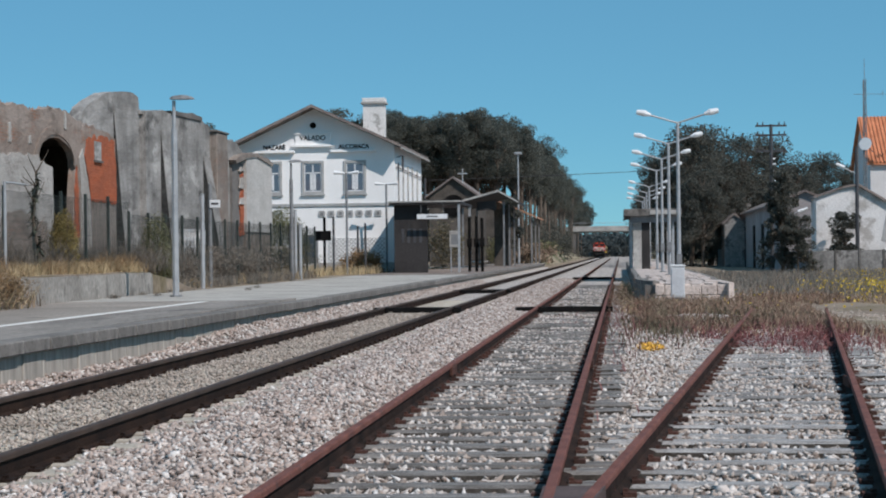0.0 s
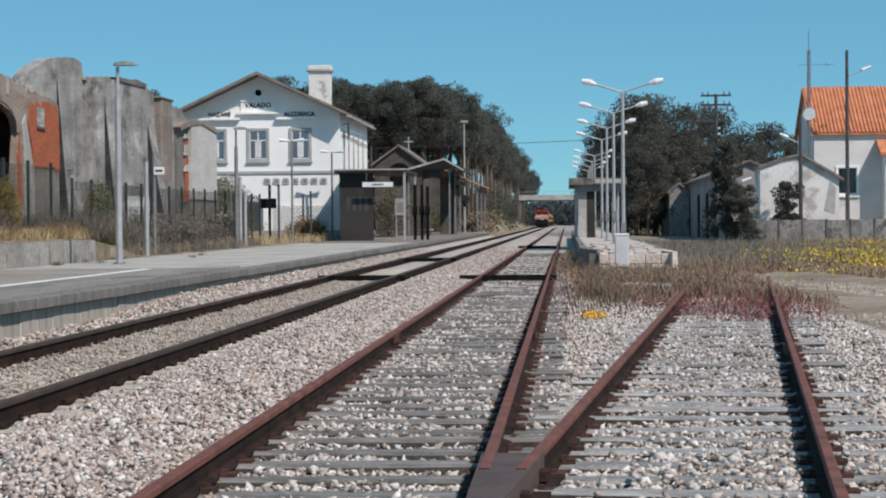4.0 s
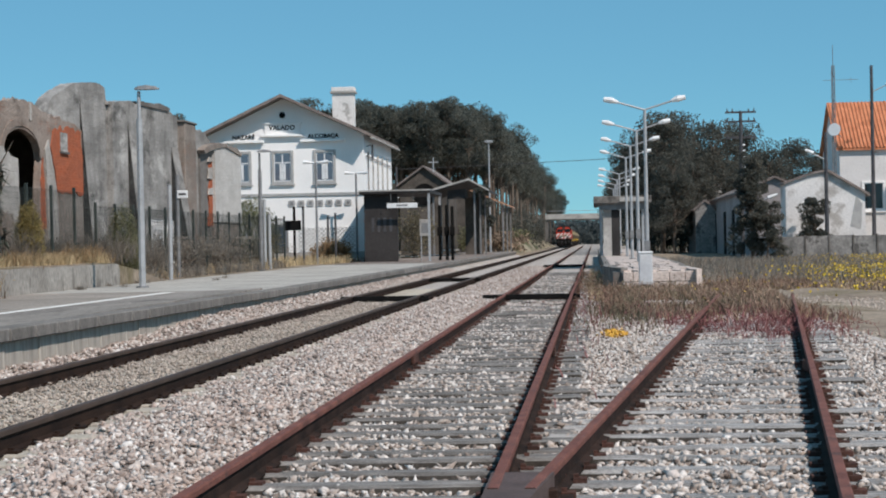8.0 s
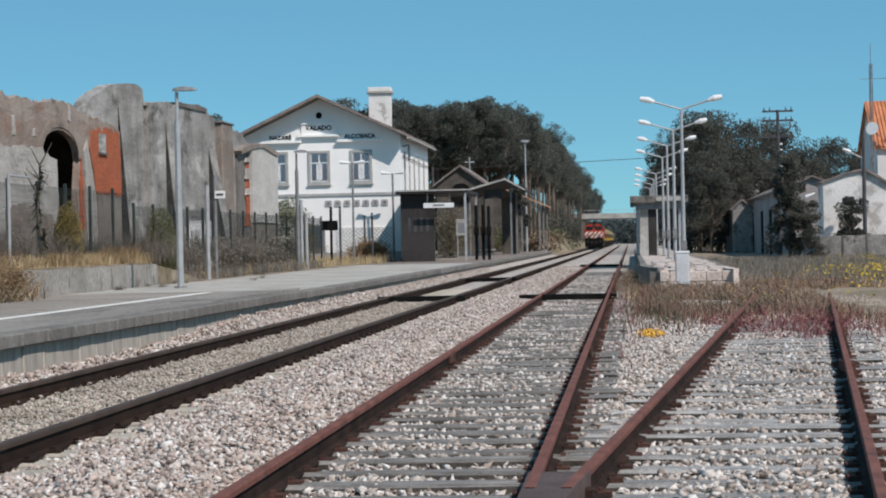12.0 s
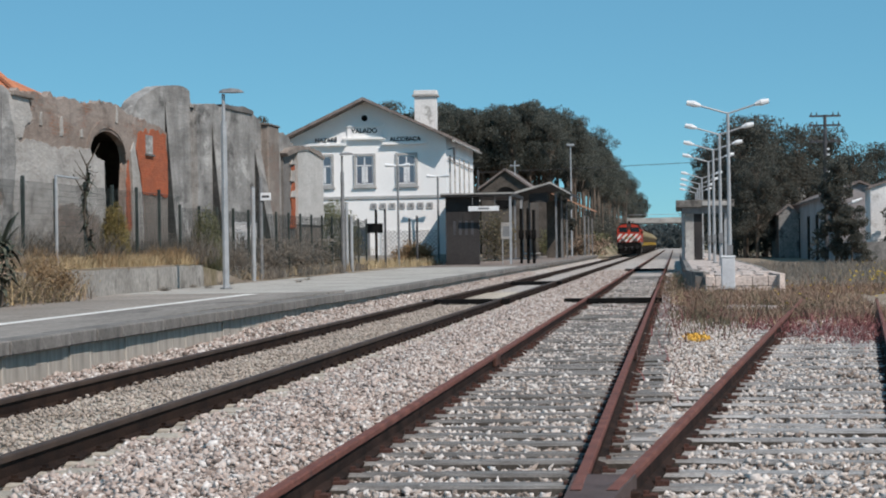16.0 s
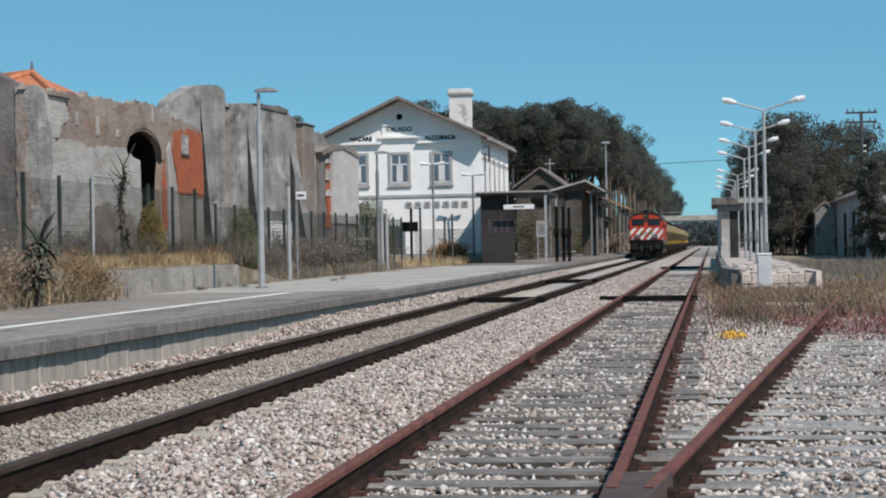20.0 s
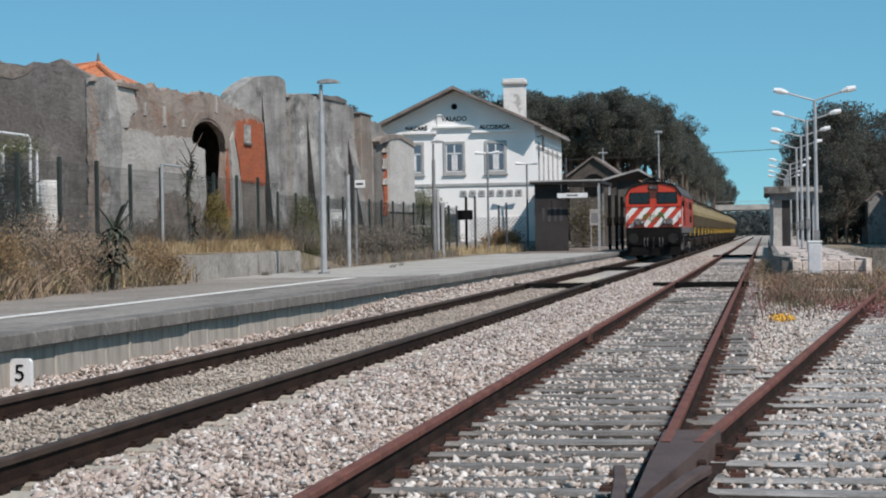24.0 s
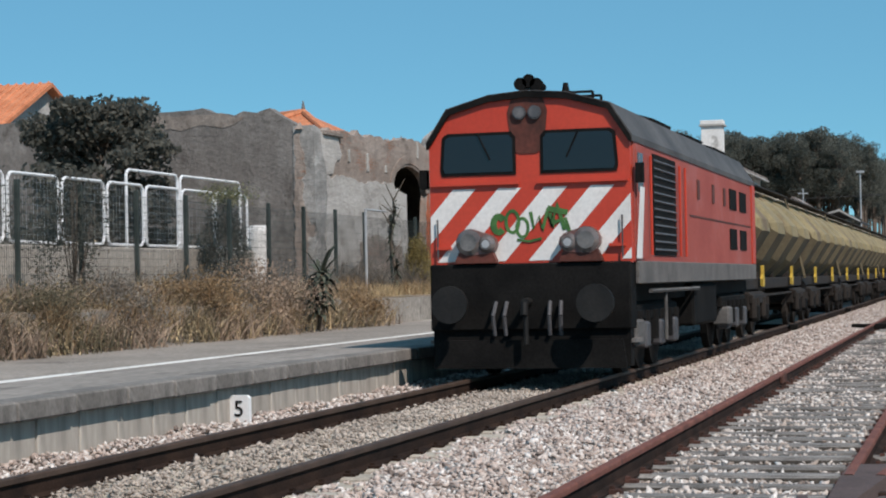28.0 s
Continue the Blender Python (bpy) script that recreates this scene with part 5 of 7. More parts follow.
    part("coping", prism(broken([(66.6, 6.78), (68.4, 6.84), (70.2, 6.94), (71.7, 6.86)], rng, 0.3, 0.02) + [(71.5, 6.74), (66.8, 6.66)], -11.8, -11.24, "x"), M["ruin_dark"], root)
    d = [(73.4, 0.7), (78.7, 0.7)] + broken([(73.4, 6.2), (75.4, 6.28), (76.75, 6.33), (77.9, 6.2), (78.7, 6.0)], rng, 0.35, 0.04)[::-1]
    part("end_wall", prism(d, -11.6, -11.15, "x"), M["wall_grey"], root)
    part("pier", boxed(-11.4, -11.0, 73.2, 75.2, 0.7, 6.42, 0.04), M["wall_foot"], root)
    part("pier_cap", boxed(-11.45, -10.95, 73.1, 75.3, 6.42, 6.5, 0.02), M["ruin_dark"], root)
    for y0, y1, x, zt, w in ((59.8, 60.9, -11.52, 6.45, 0.42), (65.2, 66.2, -11.3, 6.05, 0.46), (72.0, 73.1, -11.3, 5.45, 0.80)):
        part("buttress", prism([(x - 0.1, 0.7), (x + w, 0.7), (x + 0.02, zt - 0.1), (x - 0.1, zt)], y0, y1, "y"), M["wall_grey"], root, "sloping stained buttress")
        # thin black wedge over the buttress's near side, narrowing upwards
        part("crevice", prism([(x - 0.08, 0.9), (x + w * 0.97, 0.9), (x + 0.01, zt - 0.25), (x - 0.08, zt - 0.2)], y0 - 0.03, y0, "y"), M["crevice"], root, "black wedge on the buttress side")
    # broken end with its pale rendered face
    M["end_render"] = masonry("whitish_rendered_end", (0.48, 0.465, 0.44), (0.60, 0.585, 0.56), streak=0.2, dark=(0.36, 0.34, 0.315), dark_cut=0.6)
    part("end_block", prism([(78.4, 2.45), (84.2, 2.45)] + broken([(78.4, 5.66), (79.4, 5.78), (80.56, 5.84), (82.0, 5.8), (83.17, 5.74), (84.2, 5.56)], rng, 0.3, 0.03)[::-1], -11.5, -10.88, "x"), M["end_render"], root, "pale rendered end block")
    part("end_foot", boxed(-11.5, -10.95, 78.4, 84.1, 0.5, 2.45), M["wall_foot"], root)
    part("end_capping", prism(broken([(76.0, 5.42), (76.9, 5.66), (78.7, 5.86), (80.6, 5.94), (83.2, 5.84), (84.3, 5.66)], rng, 0.3, 0.03) + [(84.3, 5.52), (80.6, 5.78), (78.7, 5.64), (76.1, 5.28)], -11.5, -10.82, "x"), M["wall_foot"], root)
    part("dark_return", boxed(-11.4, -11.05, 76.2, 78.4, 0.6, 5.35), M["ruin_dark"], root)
    strip = ragged([(77.3, 2.3), (78.38, 2.3), (78.38, 4.95), (77.75, 4.9), (77.9, 4.2), (77.5, 3.5), (77.7, 2.9)], rng, 0.14, 0.06)
    part("broken_brick_edge", prism(strip, -11.3, -11.0, "x"), M["wall_red"], root, "broken red brick edge")
    for z, h in ((5.0, 0.16), (4.3, 0.5), (3.6, 0.3)):
        part("broken_lump", prism(ragged([(77.4, z), (78.3, z), (78.35, z + h), (77.6, z + h * 0.9)], rng, 0.15, 0.03), -11.02, -10.96, "x"), M["wall_pale"], root)
    # dark wall that faces the camera's side
    edge = [(-26, 5.9), (-18.9, 5.95), (-17.6, 6.0), (-16.6, 6.0), (-16.3, 6.12), (-15.65, 6.1), (-15.5, 6.02), (-14.4, 6.04), (-14.1, 6.08), (-13.85, 5.95), (-13.4, 5.9), (-13.2, 5.84), (-12.95, 5.95), (-12.2, 6.0), (-12.0, 5.84), (-11.5, 5.56)]
    side = [(-26, 0.7), (-11.5, 0.7)] + broken(edge, rng, 0.3, 0.03)[::-1]
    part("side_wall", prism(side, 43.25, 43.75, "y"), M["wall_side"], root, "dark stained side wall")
    part("side_band", prism(ragged([(-17.5, 5.55), (-13.2, 5.6), (-12.9, 5.8), (-13.9, 5.9), (-16.4, 5.95), (-17.5, 5.9)], rng, 0.3, 0.04), 43.235, 43.25, "y"), M["wall_foot"], root, "bare brown masonry under the broken top")
    # crumbled stones along the broken tops
    for prof, x0, x1, m in ((top, -11.5, -11.0, "wall_brick"), ([(63.1, 6.5), (67.2, 6.72), (69.9, 6.87), (73.1, 6.6)], -11.75, -11.3, "wall_grey"), ([(75.4, 6.28), (78.7, 6.0)], -11.6, -11.15, "wall_foot")):
        bm = bmesh.new()
        for (ya, za), (yb, zb) in zip(prof, prof[1:]):
            steps = max(1, int(abs(yb - ya) / 0.16))
            for k in range(steps):
                if rng.uniform() < 0.62:
                    y, z = ya + (yb - ya) * k / steps, za + (zb - za) * k / steps
                    w, h, x = rng.uniform(0.06, 0.18), rng.uniform(0.03, 0.10), rng.uniform(x0 + 0.12, x1 - 0.1)
                    v = [(x - w * 0.7, y - w, z - 0.1), (x + w * 0.8, y - w * rng.uniform(0.6, 1), z - 0.1), (x + w * 0.7, y + w, z - 0.1), (x - w * 0.6, y + w * 0.8, z - 0.1), (x + rng.uniform(-0.05, 0.05), y + rng.uniform(-0.06, 0.06), z + h)]
                    v = [bm.verts.new(p) for p in v]
                    for i in range(4):
                        bm.faces.new((v[i], v[(i + 1) % 4], v[4]))
        part("crumbled_top", bm, M[m], root, "crumbled masonry along the broken top")["kind"] = "stuff"
    return root


ruin()


def hipped_roof():
    root = thing("neighbour_house", 0, 0, 0, "house behind the ruin with an orange hipped roof and finial", "house")
    part("wall", boxed(-19.4, -15.0, 56.8, 64.5, 0.7, 5.9), M["ruin_light"], root)
    bm = bmesh.new()
    a = [bm.verts.new(c) for c in ((-21, 56.2, 5.85), (-14.6, 56.2, 5.85), (-14.6, 65, 5.85), (-21, 65, 5.85))]
    t = [bm.verts.new(c) for c in ((-17.45, 60.0, 7.5), (-19.4, 61, 7.46))]
    for f in ((a[0], a[1], t[0]), (a[1], a[2], t[0]), (a[2], a[3], t[1], t[0]), (a[3], a[0], t[0], t[1])):
        bm.faces.new(f)
    bm.faces.new(a[::-1])
    r = part("roof", bm, M["orange_tile"], root)
    for p, q in (((-14.6, 56.2, 5.9), (-17.45, 60, 7.52)), ((-21, 56.2, 5.9), (-17.45, 60, 7.52)), ((-17.45, 60, 7.52), (-19.4, 61, 7.48))):
        part("ridge_tile", tubed((p, q, 0.12)), M["orange_tile"], r)
    part("finial", tubed(((-17.45, 60, 7.5), (-17.45, 60, 7.92), 0.10, 0.02)), M["ruin_dark"], r)


hipped_roof()
far_house = gable_house("house", -46, -31.0, 62, 70, 0.7, 7.6, 9.6, M["ruin_light"], M["orange_tile"], "house with a bright orange tiled roof beside the ruin", 0.4, "x", "house")
for k in range(42):
    part("cover_tile", tubed(((-46 + k * 0.372, 61.7, 7.66), (-46 + k * 0.372, 66.0, 9.82), 0.06), n=6), M["orange_tile"], far_house)


# ---- kerb, fences ----
def kerb():
    root = tagged(thing("retaining_kerb", 0, 0, 0, "", ""), "low cracked concrete kerb wall behind the platform", "kerb", kind="structure")
    rng = seeded(63)
    for y in (22.0, 30.0, 38.0, 44.0):
        end, top = {22.0: 30, 30.0: 38, 38.0: 44, 44.0: 49.75}[y], 0.97
        line = [(y, 0.3), (end, 0.3)]
        if end == 49.75:
            line += [(end, 0.72), (end - 0.03, 0.84), (end - 0.12, 0.93), (end - 0.28, 0.97)]
        else:
            line += [(end, top)]
        n = int((end - y) / 0.5)
        line += [(end - 0.5 - (end - y - 0.5) * k / n, top + rng.normal(0, 0.007)) for k in range(n)] + [(y, top)]
        part("kerb_block", prism(line, -7.98, -7.66, "x"), M["kerb_wall"], root)


kerb()


def wire_fence():
    root = thing("wire_fence", 0, 0, 0, "dark steel post fence with wire mesh on the bank", "fence")
    ys = [20 + 2.2 * k for k in range(31)]
    for k, y in enumerate(ys):
        z = 0.6 if y < 52 else 0.2
        part("post", boxed(-9.24, -9.16, y - 0.035, y + 0.035, z, 3.12 if y < 52 else 2.75, 0.006), M["dark_green"], root)
        if k == len(ys) - 1:
            break
        bm = bmesh.new()
        top = 3.0 if y < 51 else 2.65
        for j in range(15):
            zz = 1.0 + (top - 1.0) * j / 14
            tube(bm, (-9.2, y, zz), (-9.2, y + 2.2, zz), 0.004, n=3)
        for j in range(1, 31):
            tube(bm, (-9.2, y + j * 0.071, 1.0), (-9.2, y + j * 0.071, top), 0.0042, n=3)
        part("mesh_panel", bm, M["dark_green"], root)
    return root


M["dark_green"] = mat("dark_green_steel", (0.022, 0.03, 0.028), (0.045, 0.055, 0.05), 3, 30, 0.6, grain=0.2)
wire_fence()


def rounded_frame(y0, y1, z0, z1, x, r, wire):
    """A bent tube frame in a wall's plane; with wires it is filled by mesh."""
    c, pts = 0.16, []
    for cy, cz, a0 in ((y1 - c, z1 - c, 0), (y0 + c, z1 - c, 90), (y0 + c, z0 + c, 180), (y1 - c, z0 + c, 270)):
        for k in range(4):
            a = math.radians(a0 + 30 * k)
            pts.append((x, cy + c * math.cos(a), cz + c * math.sin(a)))
    bm = bmesh.new()
    for p, q in zip(pts, pts[1:] + pts[:1]):
        tube(bm, p, q, r, n=7)
    return bm


def panel_wall():
    root = thing("garden_wall", 0, 0, 0, "mottled low concrete wall topped by white tubular mesh panels", "wall")
    part("base", boxed(-11.2, -10.95, 14, 38.95, 0.6, 2.15, 0.02), M["face"], root)
    ys = [(16.0, 17.75), (17.9, 19.65), (19.8, 21.5), (21.65, 23.4), (23.55, 25.25), (25.4, 27.15), (27.3, 29.2), (29.35, 31.1), (31.25, 32.9), (33.02, 34.7), (34.85, 36.6), (36.7, 38.6)]
    for a, b in ys:
        f = part("frame", rounded_frame(a, b, 2.2, 3.45, -11.0, 0.032, 0), M["white_metal"], root, "white bent tube frame")
        bm = bmesh.new()
        n = int((b - a) / 0.13)
        for j in range(1, n):
            tube(bm, (-11.0, a + (b - a) * j / n, 2.22), (-11.0, a + (b - a) * j / n, 3.43), 0.003, n=3)
        for j in range(1, 9):
            tube(bm, (-11.0, a + 0.02, 2.2 + j * 0.139), (-11.0, b - 0.02, 2.2 + j * 0.139), 0.003, n=3)
        part("wire_mesh", bm, M["grey_metal"], f)
    for a, b in ((34.6, 37.3), (37.45, 41.1)):
        part("tall_frame", rounded_frame(a, b, 1.9, 3.92, -12.2, 0.035, 0), M["white_metal"], root)
    p = thing("gate_pillar", -11.0, 39.3, 0.6, "white rounded concrete gate pillar", "pillar")
    bm = bmesh.new()
    tube(bm, (0, 0, 0), (0, 0, 2.05), 0.27, 0.27, n=16)
    tube(bm, (0, 0, 2.05), (0, 0, 2.17), 0.27, 0.19, n=16)
    part("shaft", bm, M["chimney"], p)


panel_wall()
iron = thing("garden_bench", -10.3, 64.4, 0.6, "white wrought iron bench back behind the fence", "bench")
for k in range(7):
    part("upright", tubed(((0, k * 0.55, 0), (0, k * 0.55, 1.75), 0.03), n=5), M["white_metal"], iron)
for z in (1.15, 1.45, 1.75):
    part("rail", tubed(((0, 0, z), (0, 3.3, z), 0.035), n=5), M["white_metal"], iron)
for k in range(6):
    part("scroll", tubed(((0, k * 0.55, 1.15), (0, k * 0.55 + 0.28, 1.7), 0.03), ((0, k * 0.55 + 0.28, 1.7), (0, k * 0.55 + 0.55, 1.15), 0.03), n=5), M["white_metal"], iron)
gp = thing("pipe_frame", -8.7, 40.6, 0.9, "thin pale pipe frame standing in the weeds", "pole")
part("upright", tubed(((0, 0, 0), (0, 0, 2.25), 0.035)), M["grey_metal"], gp)
part("crossbar", tubed(((0, 0, 2.23), (0, 1.6, 2.23), 0.025)), M["grey_metal"], gp)


# ---- platform lamps, posts and signs ----
def flat_lamp(x, y, z, h, label, rz=0.0, metal="grey_metal"):
    root = thing("street_lamp", x, y, z, label, "street lamp", "platform lamps", rz)
    part("pole", tubed(((0, 0, 0), (0, 0, h * 0.86), 0.085, 0.075), ((0, 0, h * 0.86), (0, 0, h), 0.045)), M[metal], root)
    bm = bmesh.new()
    rows = []
    for dx, w, t in ((-0.10, 0.05, 0.05), (0.0, 0.13, 0.09), (0.22, 0.17, 0.11), (0.42, 0.13, 0.08), (0.52, 0.04, 0.03)):
        rows.append([bm.verts.new((dx, w * c, h + 0.03 + (t if c * c < 0.5 and k in (1, 2) else 0) * (1 if k < 3 else 0))) for k, c in enumerate((-1, -0.5, 0.5, 1, 0.6, -0.6))])
    for a, b in zip(rows, rows[1:]):
        for i in range(6):
            bm.faces.new((a[i], a[(i + 1) % 6], b[(i + 1) % 6], b[i]))
    bm.faces.new(rows[0])
    bm.faces.new(rows[-1][::-1])
    part("lamp_head", bm, M["mid_metal"], root)
    part("base_collar", tubed(((0, 0, 0), (0, 0, 0.05), 0.16)), M["mid_metal"], root)
    return root


flat_lamp(-6.0, 45.6, 0.38, 4.95, "tall grey lamp post with a flat oval head on the platform")
flat_lamp(-8.5, 76, 0.35, 4.9, "slim dark lamp post with a flat head by the platform", metal="mid_metal")
for x, y, h in ((-7.9, 56.9, 2.95), (-8.45, 76.6, 2.9), (-8.3, 76.9, 2.3), (-10.3, 106.2, 2.3)):
    po = thing("post", x, y, 0.38, "short plain grey steel post", "post", "plain posts")
    part("shaft", tubed(((0, 0, 0), (0, 0, h), 0.07)), M["grey_metal"], po)
    part("cap", tubed(((0, 0, h), (0, 0, h + 0.04), 0.08, 0.05)), M["mid_metal"], po)
sg = thing("platform_sign", -8.35, 60.0, 0.38, "small white name sign on a slim dark post", "sign")
part("post", tubed(((0, 0, 0), (0, 0, 3.4), 0.06)), M["mid_metal"], sg)
bd = part("board", boxed(0.0, 0.36, -0.09, -0.06, 2.62, 2.88, 0.01), M["white_metal"], sg)
part("text_bar", boxed(0.06, 0.30, -0.096, -0.09, 2.72, 2.79), M["dark_metal"], bd)
for x, y, h in ((-9.4, 93, 2.95), (-9.3, 101, 2.6), (-8.6, 99, 2.7)):
    po = thing("post", x, y, 0.38, "dark painted post beside the station", "post", "dark posts")
    part("shaft", tubed(((0, 0, 0), (0, 0, h), 0.06)), M["dark_metal"], po)
bb = thing("notice_board", -9.9, 93.2, 0.38, "small dark notice board on a black post", "sign")
part("post", tubed(((0, 0, 0), (0, 0, 2.95), 0.07)), M["black"], bb)
part("board", boxed(-0.55, 0.35, -0.06, 0.0, 1.75, 2.25, 0.02), M["black"], bb)
for x, y, h in ((-8.5, 91.6, 5.1), (-7.75, 101.5, 4.9)):
    q = thing("platform_lamp", x, y, 0.38, "slim platform lamp with two small white heads", "street lamp")
    part("pole", tubed(((0, 0, 0), (0, 0, h), 0.055)), M["mid_metal"], q)
    for s in (-1, 1):
        part("lamp_head", tubed(((s * 0.08, 0, h), (s * 0.62, 0, h + 0.05), 0.05, 0.10)), M["white_metal"], q)

# ---- greenery on the bank ----
rng_b = seeded(71)
def patchy(n, x0, x1, y0, y1, z, hearts=60, wide=0.4):
    """Ground places gathered in patches, thinning out between them."""
    c = np.column_stack([rng_b.uniform(x0, x1, hearts), rng_b.uniform(y0, y1, hearts)])
    p = c[rng_b.integers(0, hearts, n)] + rng_b.normal(0, 1, (n, 2)) * np.array([wide * 0.5, wide * 1.4])
    p[:, 0] = np.clip(p[:, 0], x0, x1)
    return np.column_stack([p, np.full(n, z)])


blades("dry_grass", patchy(7000, -9.3, -7.85, 37, 50.0, 0.95, 22, 0.3), 0.30, 0.007, 0.8, M["grass_dry"], rng_b, "golden dry grass along the kerb", "grass")
blades("dry_grass", patchy(7000, -11, -9, 26, 60, 0.98), 0.6, 0.007, 0.8, M["scrub_grey"], rng_b, "brown dry grass behind the fence", "grass")
blades("dry_grass", patchy(5000, -10.8, -8.0, 51, 82, 0.40), 0.35, 0.009, 0.8, M["scrub_grey"], rng_b, "brown dry weeds beside the platform", "grass")
blades("dry_grass", patchy(1600, -10.5, -8.2, 52, 104, 0.4), 0.36, 0.010, 0.8, M["grass_dry"], rng_b, "pale dry grass near the station", "grass")
blades("weeds", patchy(420, -7.7, -5.6, 38, 58, 0.375, 9, 0.10), 0.10, 0.006, 1.2, M["scrub_grey"], rng_b, "small dry weeds growing in the paving", "grass")
def heap(n, seed):
    """Clumpy scrub: bases gathered round random hearts, lying against the bank."""
    r = seeded(seed)
    hearts = np.stack([r.uniform(-8.7, -7.15, 90), r.uniform(13, 38, 90)], 1)
    i = r.integers(0, 90, n)
    p = hearts[i] + r.normal(0, 0.24, (n, 2))
    p[:, 0] = np.minimum(p[:, 0], -6.75 + 0.2 * np.sin(p[:, 1] * 2.1))
    z = 0.38 + np.clip((-7.2 - p[:, 0]) * 0.45, 0, 0.6)
    return np.column_stack([p, z])


blades("dry_scrub", heap(9000, 81), 0.42, 0.009, 1.5, M["weed_brown"], rng_b, "tangled brown dry scrub spilling over the platform", "grass")
blades("dry_scrub", heap(2400, 82), 0.45, 0.008, 1.4, M["grass_dry"], rng_b, "golden dry scrub spilling over the platform", "grass")
blades("dry_scrub", heap(4200, 83), 0.36, 0.009, 1.3, M["grass_green"], rng_b, "olive green scrub spilling over the platform", "grass")
for k, (x, y, w, h, m, lab) in enumerate((
        (-7.9, 19, 1.7, 1.1, "scrub_grey", "brown dried bush at the platform's back"), (-7.8, 22.5, 1.9, 1.0, "grass_green", "olive green bush at the platform's back"), (-7.8, 25.5, 1.7, 1.2, "scrub_grey", "brown dried bush at the platform's back"),
        (-7.6, 28.5, 1.6, 1.2, "straw_gold", "golden dried bush at the platform's back"), (-7.7, 31.3, 1.7, 1.3, "weed_brown", "brown dried bush at the platform's back"), (-7.7, 36.3, 1.5, 0.9, "straw_gold", "golden dried bush at the platform's back"),
        (-9.0, 45.95, 0.85, 1.8, "bush_gold", "golden olive broom bush by the fence"), (-8.9, 55.0, 1.25, 2.5, "leaf_shrub", "green bush by the fence"), (-8.7, 54.6, 0.9, 1.5, "leaf_shrub", "green bush by the fence"),
        (-8.8, 58.5, 1.6, 1.2, "scrub_grey", "olive scrub behind the platform"), (-9.0, 64, 1.8, 1.2, "scrub_grey", "grey olive scrub behind the platform"), (-9.2, 70, 2.2, 1.2, "scrub_grey", "brown scrub behind the platform"),
        (-10.2, 80, 2.4, 1.3, "grass_green", "olive scrub behind the platform"), (-12.55, 95, 3.5, 3.75, "leaf_shrub", "large rounded grey green bush by the station"), (-11, 89, 2.0, 1.2, "scrub_grey", "brown scrub near the station"),
        (-9.3, 26.5, 1.2, 2.6, "leaf_dark", "dark climbing shrub on the fence"))):
    m0 = M[m] if m in M else None
    shrub(x, y, 0.4 if x > -8 else (0.95 if y < 52 else 0.4), w, h, m0 or M["leaf_shrub"], lab, 300 + k, (0.032 if y < 60 else 0.05) if y < 90 else 0.06, 12000 if y > 90 else (2600 if y > 57 else 6500 if y > 36 else 5000), dome=m in ("leaf_shrub", "bush_gold"))
for nm, mk, lab, cnt, sd, up in (("leafy_scrub", "weed_brown", "brown withered leaves in the scrub behind the platform", 16000, 84, 0.5), ("leafy_scrub", "grass_green", "dull olive leaves in the scrub behind the platform", 13000, 85, 0.42),
                                 ("leafy_scrub", "grass_dry", "straw pale leaves in the scrub behind the platform", 6000, 86, 0.55), ("leafy_scrub", "leaf_dark", "dark green leaves in the scrub behind the platform", 8000, 87, 0.32)):
    r = seeded(sd)
    lp = heap(cnt, sd)
    lump = 0.35 + 0.65 * np.abs(np.sin(lp[:, 1] * (0.9 + 0.07 * sd % 1) + sd) * np.sin(lp[:, 0] * 2.3 + sd))
    lp[:, 2] += np.abs(r.normal(0, up, cnt)) * lump * 0.8
    tagged(cloud(nm, lp, 0.022, M[mk], r, None, 0.4, 1.2), lab, "scrub", kind="stuff")
climber = shrub(-10.45, 35.85, 0.9, 1.4, 2.55, M["leaf_dark"], "dark shrub with yellow green new growth on the fence", 340, 0.032, 9000, dome=True)
r = seeded(341)
cloud("new_growth", np.column_stack([r.normal(0, 0.3, 1600), r.normal(0.15, 0.34, 1600), 2.45 + r.normal(0, 0.13, 1600)]), 0.03, M["leaf_shrub"], r, climber, 0.4)
yucca(-7.15, 32.9, 0.40, 1.3, 401, "dark yucca with drooping leaves at the end of the kerb", 0.52, 1.6, 0.065)
dead = thing("dead_stalk", -8.6, 42.5, 0.9, "tall dark withered stalk with drooping dead leaves on the bank", "plant")
rng_d = seeded(402)
bm = bmesh.new()
spine = [Vector((0.06 * math.sin(k * 1.3), 0.1 * math.sin(k * 0.9), k * 0.36)) for k in range(8)]
rings = [[bm.verts.new(p + Vector((math.cos(a * 1.047), math.sin(a * 1.047), 0)) * (0.055 - 0.004 * k)) for a in range(6)] for k, p in enumerate(spine)]
for c, d in zip(rings, rings[1:]):
    for i in range(6):
        bm.faces.new((c[i], c[(i + 1) % 6], d[(i + 1) % 6], d[i]))
bm.faces.new(rings[0][::-1])
bm.faces.new(rings[-1])
for k in range(2, 8):
    for j in range(2):
        a = rng_d.uniform(0, 6.28)
        part("branch", tubed((spine[k], spine[k] + Vector((0.3 * math.cos(a), 0.5 * math.sin(a), rng_d.uniform(0.25, 0.6))), 0.022, 0.006), n=4), M["bark"], dead)
part("stem", bm, M["bark"], dead)
bm = bmesh.new()
